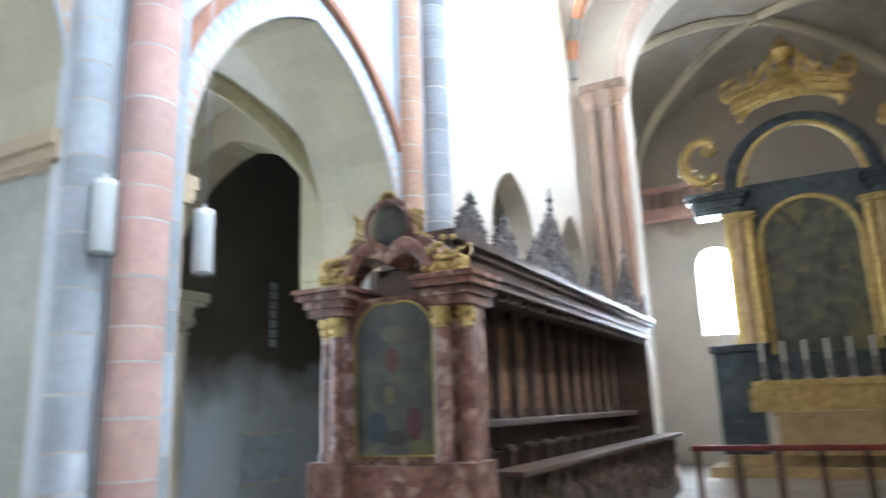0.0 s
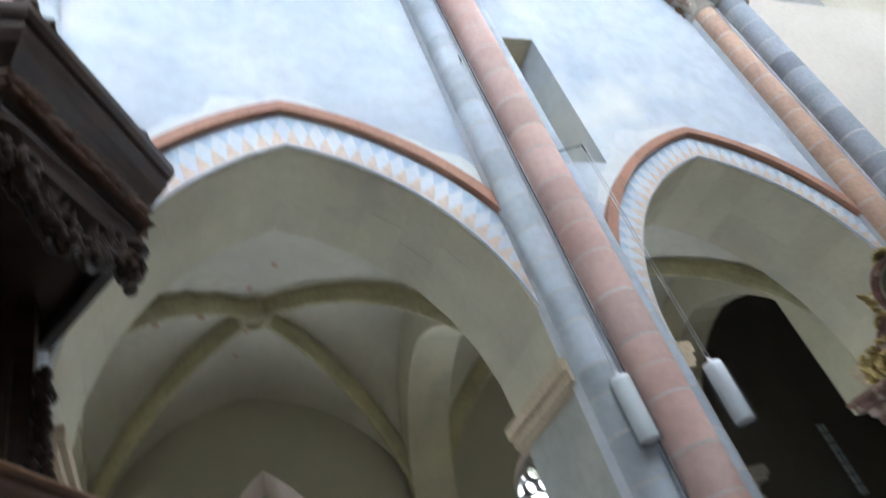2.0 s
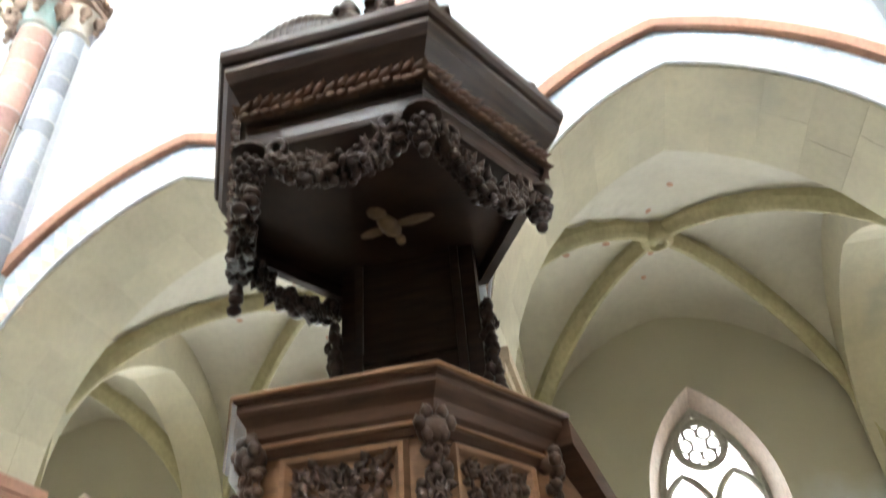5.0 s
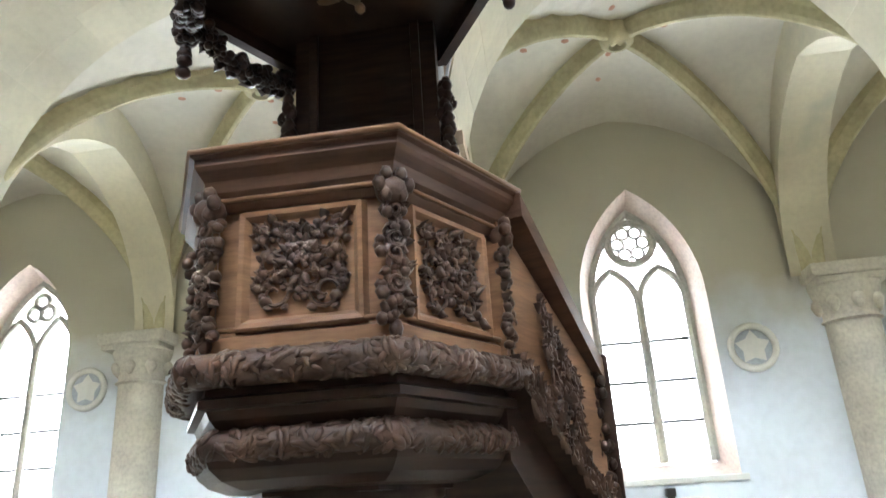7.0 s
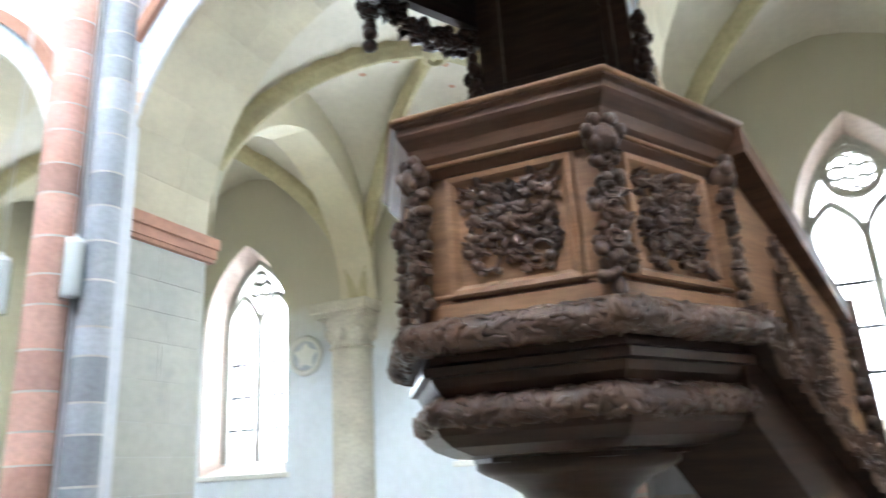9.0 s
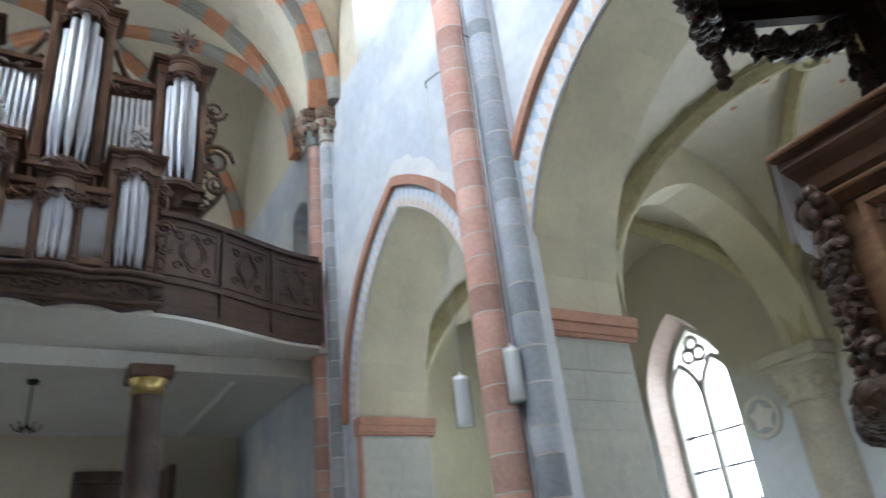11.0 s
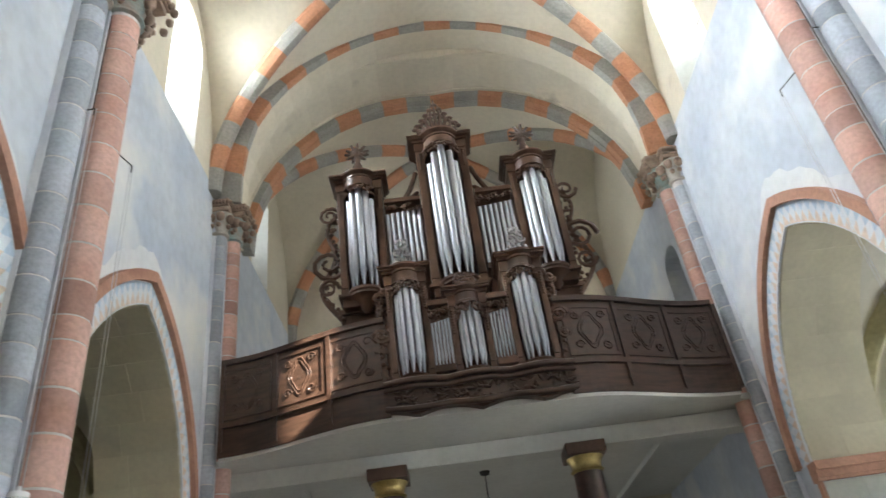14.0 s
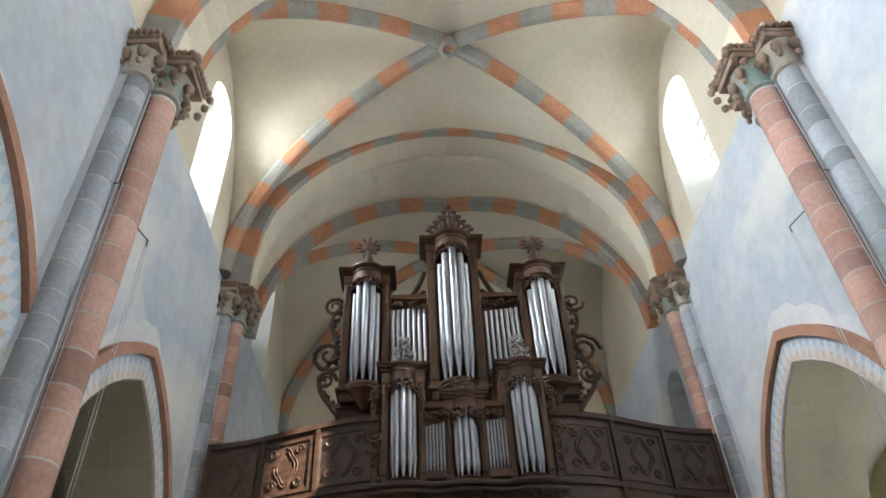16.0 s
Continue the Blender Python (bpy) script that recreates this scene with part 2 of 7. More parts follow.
def hexring(bm, centre, levels, n=6, turn=0.0, skip=(), mi=0):
    """Stacked regular polygons: levels of (radius, z)."""
    rings = []
    for r, z in levels:
        rings.append([bm.verts.new((centre[0] + r * math.cos(radians(turn + 360 * k / n)), centre[1] + r * math.sin(radians(turn + 360 * k / n)), z)) for k in range(n)])
    for a, b in zip(rings, rings[1:]):
        for k in range(n):
            f = bm.faces.new((a[k], a[(k + 1) % n], b[(k + 1) % n], b[k]))
            f.material_index = mi
    bm.faces.new(list(reversed(rings[0]))).material_index = mi
    bm.faces.new(rings[-1]).material_index = mi
    return rings


CRISP = {"cornice", "console", "stair_handrail", "rim_cornice", "sounding_board", "cove", "cushion"}   # turned or moulded parts with sharp arrises


def finish(bm, name, mats, smooth=None):
    bmesh.ops.recalc_face_normals(bm, faces=bm.faces[:])
    for e in bm.edges:
        if len(e.link_faces) == 2 and e.calc_face_angle(0.0) > (0.45 if name in CRISP else 1.12):
            e.smooth = False
    me = bpy.data.meshes.new(name)
    bm.to_mesh(me)
    bm.free()
    for m in (mats if isinstance(mats, (list, tuple)) else [mats]):
        me.materials.append(m)
    if smooth:
        for p in me.polygons:
            p.use_smooth = True
    return me


CARVED = {"garland", "pendant", "corner_garland", "side_scroll", "leaf_carving", "leaf_frieze", "crest_ornament", "leaf_roll", "lower_leaf_roll", "capital_leaves",
          "billet_ornament", "pipe_shade", "side_wing", "crest", "top_scroll", "crest_gable", "desk_carving", "canopy_frieze", "pendant_fringe", "gilt_ornament", "gilt_scroll", "gilt_capital"}


def part(name, bm, mats, parent=None, label="", smooth=None):
    ob = new(name, finish(bm, name, mats, smooth))
    if parent is not None:
        ob.parent = parent
    if label:
        tagged(ob, label)
    if name in CARVED:
        tagged(ob, kind="stuff")
    return ob


def piece(name, me, parent, m=None):
    ob = new(name, me)
    ob.parent = parent
    if m is not None:
        ob.matrix_basis = m
    return ob


def thing(name, label, category, group="", at=(0, 0, 0)):
    ob = new(name)
    ob.location = at
    return tagged(ob, label, category, group)


def structure(name, bm, mats, label, category="wall", smooth=None):
    bmesh.ops.remove_doubles(bm, verts=bm.verts[:], dist=0.0015)
    return tagged(new(name, finish(bm, name, mats, smooth)), label, category, kind="structure")


# ---- arches and strip walls ----
def arch_z(u, half, spring, apex):
    """Height of a pointed arch at u from its middle."""
    rise = apex - spring
    c = (rise * rise - half * half) / (2 * half)      # centres beyond the middle by c
    return spring + math.sqrt(max(0.0, (half + c) ** 2 - (abs(u) + c) ** 2))


def arch_points(half, spring, apex, n=14):
    """Left foot over the apex to the right foot, (u, z), even in angle."""
    rise = apex - spring
    c = (rise * rise - half * half) / (2 * half)
    r = half + c
    a1 = math.atan2(rise, c)
    side = [(r * math.cos(a1 * k / n) - c, spring + r * math.sin(a1 * k / n)) for k in range(n + 1)]
    return [(-u, z) for u, z in side] + [(u, z) for u, z in reversed(side[:-1])]


def round_head(yc, half, sill, spring, n=10):
    return [(yc + half * math.cos(math.pi * (1 - k / n)), spring + half * math.sin(math.pi * (1 - k / n))) for k in range(n + 1)]


def strip_wall(bm, cols, x0, x1, mi=0, along="y"):
    """cols: (y, low, high); a solid wall between x0 and x1."""
    def v(x, y, z):
        return bm.verts.new((x, y, z) if along == "y" else (y, x, z))
    rows = [(v(x0, y, a), v(x0, y, b), v(x1, y, b), v(x1, y, a)) for y, a, b in cols]
    for r, s in zip(rows, rows[1:]):
        for k in range(4):
            f = bm.faces.new((r[k], r[(k + 1) % 4], s[(k + 1) % 4], s[k]))
            f.material_index = mi(k) if callable(mi) else mi
    bm.faces.new(rows[0]).material_index = mi(0) if callable(mi) else mi
    bm.faces.new(list(reversed(rows[-1]))).material_index = mi(0) if callable(mi) else mi


def arcade_cols(y0, y1, yc, half, spring, apex, top):
    pts = arch_points(half, spring, apex)
    return [(y0, 0.0, top), (yc - half - 0.001, 0.0, top)], [(yc + u, z, top) for u, z in pts], [(yc + half + 0.001, 0.0, top), (y1, 0.0, top)]


BAYS = [  # name, y0, y1, arch middle, half, spring, apex, hood apex
    ("a", PIERS[0], PIERS[1], -6.30, 1.83, 3.97, 6.42, 6.86),
    ("b", PIERS[1], PIERS[2], -1.38, 1.95, 3.97, 6.60, 7.16),
    ("c", PIERS[2], PIERS[3], 3.56, 1.95, 3.97, 6.60, 7.16),
    ("d", PIERS[3], PIERS[4], 8.28, 1.84, 3.97, 6.72, 7.22)]


NICHE = (-4.94, -4.36, 6.35, 8.68)     # a blocked opening high in the wall


def nave_wall(s, tag):
    bm = bmesh.new()
    for n, y0, y1, yc, h, sp, ap, ho in BAYS:
        for cols in arcade_cols(y0, y1, yc, h, sp, ap, Z_SILL):
            # nave face, top, aisle face, soffit
            faces = lambda k: (0, 1, 2, 3)[k]
            if n != "a" or s < 0 or cols[-1][0] < NICHE[0]:
                strip_wall(bm, cols, s * W, s * (W + TH), mi=faces)
                continue
            cut = [(y, float(np.interp(y, [c[0] for c in cols], [c[1] for c in cols])), Z_SILL) for y in NICHE[:2] if cols[0][0] < y < cols[-1][0]]
            cols = sorted(cols + cut)
            runs = [[c for c in cols if c[0] <= NICHE[0]], [c for c in cols if NICHE[0] <= c[0] <= NICHE[1]], [c for c in cols if c[0] >= NICHE[1]]]
            for k, run in enumerate(runs):
                if len(run) < 2:
                    continue
                if k != 1:
                    strip_wall(bm, run, s * W, s * (W + TH), mi=faces)
                else:
                    strip_wall(bm, [(y, a, NICHE[2]) for y, a, b in run], s * W, s * (W + TH), mi=lambda q: (0, 3, 2, 3)[q])
                    strip_wall(bm, [(y, NICHE[3], b) for y, a, b in run], s * W, s * (W + TH), mi=lambda q: (0, 1, 2, 3)[q])
                    strip_wall(bm, [(y, NICHE[2], NICHE[3]) for y, a, b in run], s * (W + 0.5), s * (W + TH), mi=3)
    # plain stretches beyond the arcade
    if s < 0:
        # an unseen open side door, added so that light reaches under the gallery
        strip_wall(bm, [(PIERS[4], 0, Z_SILL), (13.2, 0, Z_SILL)], s * W, s * (W + TH), mi=0)
        strip_wall(bm, [(13.2, 3.2, Z_SILL), (15.2, 3.2, Z_SILL)], s * W, s * (W + TH), mi=0)
        strip_wall(bm, [(15.2, 0, Z_SILL), (Y_WEST, 0, Z_SILL)], s * W, s * (W + TH), mi=0)
    else:
        strip_wall(bm, [(PIERS[4], 0, Z_SILL), (12.1, 0, Z_SILL)], s * W, s * (W + TH), mi=0)
        strip_wall(bm, [(12.1, 0, 7.4), (13.0, 0, 7.4)], s * W, s * (W + TH), mi=0)
        strip_wall(bm, [(y, z, Z_SILL) for y, z in round_head(12.55, 0.45, 0, 8.65)], s * W, s * (W + 0.85), mi=0)
        strip_wall(bm, [(12.1, 7.4, Z_SILL), (13.0, 7.4, Z_SILL)], s * (W + 0.85), s * (W + TH), mi=3)
        strip_wall(bm, [(13.0, 0, Z_SILL), (13.4, 0, Z_SILL)], s * W, s * (W + TH), mi=0)
        # a doorway on to the loft, added out of view to hold a fill lamp
        strip_wall(bm, [(13.4, 0, 5.3), (14.4, 0, 5.3)], s * W, s * (W + TH), mi=0)
        strip_wall(bm, [(13.4, 7.4, Z_SILL), (14.4, 7.4, Z_SILL)], s * W, s * (W + TH), mi=0)
        strip_wall(bm, [(14.4, 0, Z_SILL), (Y_WEST, 0, Z_SILL)], s * W, s * (W + TH), mi=0)
    ob = structure("wall_nave_" + tag, bm, [M_BLUE, M_CREAM, M_OLIVE, M_STONE], "blue limewashed nave arcade wall with pointed arches", "wall")
    # choir wall: white plaster with two pointed tribune openings
    bm = bmesh.new()
    cols = [(Y_CHOIR - 1.0, 0, Z_SILL), (PIERS[0], 0, Z_SILL)]
    def opening(yc, half, sill, spring, apex):
        pts = [(yc + u, z) for u, z in arch_points(half, spring, apex, 8)]
        strip_wall(bm, [(y, z, Z_SILL) for y, z in pts], s * W, s * (W + 0.5))
        strip_wall(bm, [(yc - half, 0, sill), (yc + half, 0, sill)], s * W, s * (W + 0.5))
    edges = [PIERS[0]]
    for yc, half in ((-12.4, 1.05), (-16.1, 0.9)):
        opening(yc, half, 4.0, 5.0, 6.3)
        strip_wall(bm, [(yc + half, 0, Z_SILL), (edges[-1], 0, Z_SILL)], s * W, s * (W + 0.5))
        edges.append(yc - half)
    strip_wall(bm, [(Y_CHOIR - 1.0, 0, Z_SILL), (edges[-1], 0, Z_SILL)], s * W, s * (W + 0.5))
    tri = bmesh.new()
    xs = sorted((s * (W + 0.52), s * (W + 2.1)))
    box(tri, *sorted((s * (W + 2.1), s * (W + 2.2))), Y_CHOIR - 1.0, PIERS[0] - 0.2, 3.7, 6.8)
    for z in (3.75, 6.7):
        box(tri, *xs, Y_CHOIR - 1.0, PIERS[0] - 0.2, z, z + 0.1)
    for y in (Y_CHOIR - 1.0, PIERS[0] - 0.3):
        box(tri, *xs, y, y + 0.1, 3.86, 6.69)
    structure("wall_tribune_" + tag, tri, [M_OLIVE], "dark tribune chamber behind the choir openings", "wall")
    structure("wall_choir_" + tag, bm, [M_CHOIR], "warm white plastered choir wall with pointed openings", "wall")
    return ob


CLERE = [(-6.3, 0), (-1.43, 1), (3.45, 1), (8.72, 1), (13.9, 1), (-15.6, 0), (-11.2, 0)]


def clerestory(s, tag):
    """Upper wall with splayed round-headed windows and steep sills."""
    bm = bmesh.new()
    top = 15.2
    ys = sorted(c[0] for c in CLERE if s < 0 or c[0] < 12)
    edge = Y_CHOIR - 1.0
    x0, x1, x2 = s * W, s * (W + 0.62), s * (W + 1.0)
    for yc in ys:
        fo, go = 0.70, 0.56                       # half widths at the face and at the glass
        strip_wall(bm, [(edge, Z_SILL, top), (yc - fo, Z_SILL, top)], x0, x2)
        head = round_head(yc, fo, 0, 12.68)
        back = round_head(yc, go, 0, 12.95)
        strip_wall(bm, [(y, z, top) for y, z in head], x0, s * (W + 0.02))
        strip_wall(bm, [(y, z, top) for y, z in back], x1, x2)
        strip_wall(bm, [(yc - fo, Z_SILL, top), (yc - go, Z_SILL, top)], x1, x2)
        strip_wall(bm, [(yc + go, Z_SILL, top), (yc + fo, Z_SILL, top)], x1, x2)
        strip_wall(bm, [(yc - go, Z_SILL, 11.5), (yc + go, Z_SILL, 11.5)], x1, x2)
        front = [(yc - fo, Z_SILL)] + head + [(yc + fo, Z_SILL)]
        rear = [(yc - go, 11.5)] + back + [(yc + go, 11.5)]
        fv = [bm.verts.new((x0, y, z)) for y, z in front]
        rv = [bm.verts.new((x1, y, z)) for y, z in rear]
        for k in range(len(fv)):
            j = (k + 1) % len(fv)
            bm.faces.new((fv[k], fv[j], rv[j], rv[k])).material_index = 1
        edge = yc + fo
    strip_wall(bm, [(edge, Z_SILL, top), (Y_WEST, Z_SILL, top)], x0, x2)
    structure("wall_clerestory_" + tag, bm, [M_CREAM, M_WHITE], "cream plastered clerestory wall with splayed window reveals", "wall")
    for i, yc in enumerate(ys):
        win = tagged(new("window_%s_%d" % (tag, i + 1)), "round-headed leaded clerestory window with iron bars", "window", "clerestory windows", "structure")
        gx = s * (W + 0.66)
        bm = bmesh.new()
        pts = [(yc - 0.58, 11.48)] + round_head(yc, 0.58, 0, 12.95) + [(yc + 0.58, 11.48)]
        a = [bm.verts.new((gx, y, z)) for y, z in pts]
        b = [bm.verts.new((gx + s * 0.012, y, z)) for y, z in pts]
        bm.faces.new(a), bm.faces.new(list(reversed(b)))
        g = part("pane", bm, M_GLASS, win)
        g.visible_shadow = False
        bm = bmesh.new()
        for z in (11.95, 12.42, 12.9):
            box(bm, gx - 0.012, gx + 0.012, yc - 0.55, yc + 0.55, z - 0.008, z + 0.008)
        for y in (-0.28, 0.0, 0.28):
            box(bm, gx - 0.008, gx + 0.008, yc + y - 0.005, yc + y + 0.005, 11.5, 12.95 + math.sqrt(0.56 ** 2 - y * y) - 0.02)
        part("window_bars", bm, M_LEAD, win, "dark lead and iron bars")


# ---- vaults ----
def groove(u, c=0.12):
    return math.sqrt(max(0.0, (1 + c) ** 2 - (abs(u) + c) ** 2)) / math.sqrt(1 + 2 * c)


def vault_z(u, v, spring, rise, dome):
    return spring + rise * max(groove(u), groove(v)) + dome * (1 - u * u) * (1 - v * v)


def vault_bay(name, x0, x1, y0, y1, spring, rise, dome, mat, ribs, label, n=28, transverse=True, rib_w=0.17, nseg=11):
    bm = bmesh.new()
    k = [math.sin(math.pi / 2 * (2 * i / n - 1)) for i in range(n + 1)]
    xc, hx, yc, hy = (x0 + x1) / 2, (x1 - x0) / 2, (y0 + y1) / 2, (y1 - y0) / 2
    for lift in (0.0, 0.18):
        g = [[bm.verts.new((xc + hx * u, yc + hy * v, vault_z(u, v, spring, rise, dome) + lift)) for v in k] for u in k]
        for i in range(n):
            for j in range(n):
                f = bm.faces.new((g[i][j], g[i + 1][j], g[i + 1][j + 1], g[i][j + 1]))
                f.smooth = True
    me = bpy.data.meshes.new(name)
    bm.to_mesh(me)
    bm.free()
    me.materials.append(mat)
    ob = tagged(new(name, me), label, "ceiling", kind="structure")
    if not ribs:
        return ob
    bm = bmesh.new()
    for sx in (-1, 1):
        for sy in (-1, 1):
            path = []
            m = nseg * 2
            for i in range(m + 1):
                a = math.pi / 2 * i / m * 0.97
                u = math.cos(a)
                p = Vector((xc + sx * hx * u, yc + sy * hy * u, vault_z(u, u, spring, rise, dome)))
                path.append(p)
            path.append(Vector((xc, yc, spring + rise + dome)))
            side = Vector((sy * hy, -sx * hx, 0)).normalized()
            fr = []
            for i, p in enumerate(path):
                t = (path[min(i + 1, len(path) - 1)] - path[max(i - 1, 0)]).normalized()
                fr.append((p, side, t.cross(side).normalized()))
            if fr[0][2].z > 0 or (fr[-1][2].z > 0):
                fr = [(p, o, -u) for p, o, u in fr]
            w = rib_w
            prof = [(-w * 0.9, -0.06), (-w, 0.06), (-w * 0.62, 0.15), (-w * 0.3, 0.20), (0, 0.21), (w * 0.3, 0.20), (w * 0.62, 0.15), (w, 0.06), (w * 0.9, -0.06)]
            sweep(bm, fr, prof, mi=(lambda i: (i // 2) % 2) if len(ribs) > 1 else 0)
    structure(name + "_ribs", bm, list(ribs), "diagonal vault ribs of alternating orange and grey stones" if len(ribs) > 1 else "plain moulded stone vault ribs", "vault ribs")
    bm = bmesh.new()
    lathe(bm, [(0.09, 0.03), (0.20, 0.03), (0.23, -0.05), (0.21, -0.22), (0.12, -0.26), (0.09, -0.22), (0.09, 0.03)], (xc, yc, spring + rise + dome), 20)
    structure(name + "_boss", bm, [ribs[0]], "round vault keystone with open eye", "keystone")
    return ob


def band_arch(name, yc, width, half, spring, apex, depth, mats, label, n=11, x0=0.0, tuck=0.0, both=True):
    """A transverse arch across the vault: voussoir blocks with a plain soffit."""
    bm = bmesh.new()
    pts = arch_points(half, spring, apex, n)
    for i, ((u0, z0), (u1, z1)) in enumerate(zip(pts, pts[1:])):
        def outer(u, z):
            d = Vector((u, z - spring + 0.8))
            d.normalize()
            return u + d.x * depth, z + d.y * depth
        o0, o1 = outer(u0, z0), outer(u1, z1)
        for ya, yb, m in ((yc - width / 2, yc - width / 2 + 0.17, i % 2), (yc - width / 2 + 0.17, yc + width / 2 - 0.17, 2), (yc + width / 2 - 0.17, yc + width / 2, i % 2 if both else 2)):
            lift = 0.0 if m < 2 else 0.035
            q = [(u0, z0 + lift), (u1, z1 + lift), o1, o0]
            def foot(y, z):
                return y + tuck * max(0.0, 1 - (z - spring) / 1.6) * (yc + width / 2 - y) / width
            a = [bm.verts.new((x0 + u, foot(ya, z), z)) for u, z in q]
            b = [bm.verts.new((x0 + u, foot(yb, z), z)) for u, z in q]
            fs = [bm.faces.new(a), bm.faces.new(list(reversed(b)))] + [bm.faces.new((a[k], a[(k + 1) % 4], b[(k + 1) % 4], b[k])) for k in range(4)]
            for f in fs:
                f.material_index = m
    return structure(name, bm, mats, label, "arch")


# ---- build the shell ----
NAVE_WALLS = {}
for s, tag in ((1, "north"), (-1, "south")):
    NAVE_WALLS[s] = nave_wall(s, tag)
    clerestory(s, tag)

RIBS = (M_RIB_GREY, M_RIB_RED)
SPR, RISE = 10.2, 3.95
for i in range(4):
    vault_bay("ceiling_nave_%d" % (i + 1), -W, W, PIERS[i], PIERS[i + 1] if i < 3 else 10.4, SPR, RISE, 0.10, M_CREAM, RIBS, "cream plastered cross vault over the nave")
vault_bay("ceiling_choir", -W, W, Y_CHOIR, PIERS[0], SPR, RISE, 0.10, M_CHOIR, RIBS, "pale plastered cross vault over the choir")
vault_bay("ceiling_organ", -W, W, Y_ARCH2, Y_WEST, SPR, RISE - 0.07, 0.1, M_CREAM, RIBS, "cream plastered vault over the organ gallery")
for i, y in enumerate(PIERS[:4]):
    band_arch("transverse_arch_%d" % (i + 1), y, 0.95, 3.92, SPR - 0.05, 13.98, 0.55, [M_RIB_GREY, M_RIB_RED, M_CREAM], "transverse vault arch with orange and grey edge stones")
band_arch("transverse_arch_5", 10.64, 0.76, 3.92, SPR - 0.05, 14.06, 0.9, [M_RIB_GREY, M_RIB_RED, M_CREAM], "transverse arch with orange and grey edge stones before the organ", tuck=0.4, both=False)
band_arch("transverse_arch_6", 11.665, Y_ARCH2 - 11.03, 4.33, SPR - 0.05, 13.86, 0.9, [M_CREAM, M_CREAM, M_CREAM], "broad plain plastered arch over the organ loft")
band_arch("transverse_arch_7", Y_ARCH2 + 0.08, 0.36, 4.16, SPR - 0.05, 13.70, 0.5, [M_RIB_GREY, M_RIB_RED, M_RIB_GREY], "arch edge of orange and grey stones over the organ loft")

# aisles
def aisle(s, tag):
    xm0, xm1 = W + TH, XA
    for n, y0, y1, yc, h, sp, ap, ho in BAYS:
        a, b = sorted((s * xm0, s * xm1))
        vault_bay("ceiling_aisle_%s_%s" % (tag, n), a, b, y0, y1, 4.05, 2.75, 0.22, M_WEB, (M_RIB_OLIVE,), "pale plastered aisle cross vault with olive ribs", rib_w=0.11, n=20, nseg=7)
        if s > 0:
            bm = bmesh.new()
            xm, xh, ym, yh = (a + b) / 2, (b - a) / 2, (y0 + y1) / 2, (y1 - y0) / 2
            for u, v in ((0.5, 0.08), (-0.5, -0.08), (0.05, 0.5), (-0.06, -0.5), (0.25, 0.03), (-0.24, 0.04), (0.02, -0.26), (0.04, 0.27)):
                bmesh.ops.create_icosphere(bm, subdivisions=2, radius=0.05, matrix=pose(xm + xh * u, ym + yh * v, vault_z(u, v, 4.05, 2.75, 0.22)) @ Matrix.Diagonal((1.2, 1.2, 0.25, 1)))
            tagged(structure("trim_vault_rosettes_" + n, bm, [M_SALMON], "small faded red rosettes painted on the vault", "painted dots"), kind="stuff")
    for i, y in enumerate(PIERS):
        bm = bmesh.new()
        half = (xm1 - xm0) / 2 - 0.12
        pts = arch_points(half, 4.0, 6.25, 10)
        xc = s * (xm0 + xm1) / 2
        strip_wall(bm, [(xc + u, z, 7.0) for u, z in pts], y - 0.32, y + 0.32, along="x")
        structure("aisle_arch_%s_%d" % (tag, i + 1), bm, [M_STONE], "broad plain stone arch across the aisle", "arch")


aisle(1, "north")
aisle(-1, "south")

# floor
bm = bmesh.new()
box(bm, -11, 11, -27, 18.5, -0.3, 0.0)
structure("floor", bm, [M_FLOOR], "worn stone slab church floor", "floor")

# aisle walls with traceried windows
AISLE_WINDOWS = [(-5.75, 0.62, 5.22, "trefoil"), (-1.47, 0.70, 5.42, "rose"), (3.46, 0.68, 5.40, "rose"), (8.25, 0.72, 5.30, "trefoil")]


def bar_path(pts, x, s):
    """Frames for sweeping a bar along (y, z) points in a wall plane."""
    out = []
    for i, (y, z) in enumerate(pts):
        a, b = pts[max(i - 1, 0)], pts[min(i + 1, len(pts) - 1)]
        t = Vector((0, b[0] - a[0], b[1] - a[1])).normalized()
        out.append((Vector((x, y, z)), Vector((1, 0, 0)), t.cross(Vector((1, 0, 0)))))
    return out


def bar(bm, pts, x, w, d, s=1, closed=False, mi=0):
    prof = [(-d * 0.5, -w), (-d, -w * 0.35), (-d, w * 0.35), (-d * 0.5, w), (d * 0.5, w), (d, w * 0.35), (d, -w * 0.35), (d * 0.5, -w)]
    if closed:
        n = len(pts)
        fr = []
        for i in range(n):
            a, b = pts[i - 1], pts[(i + 1) % n]
            t = Vector((0, b[0] - a[0], b[1] - a[1])).normalized()
            fr.append((Vector((x, *pts[i])), Vector((1, 0, 0)), t.cross(Vector((1, 0, 0)))))
        sweep(bm, fr, prof, closed=True, mi=mi)
    else:
        sweep(bm, bar_path(pts, x, s), prof, mi=mi)


def circle_pts(yc, zc, r, n=20):
    return [(yc + r * math.cos(2 * math.pi * k / n), zc + r * math.sin(2 * math.pi * k / n)) for k in range(n)]


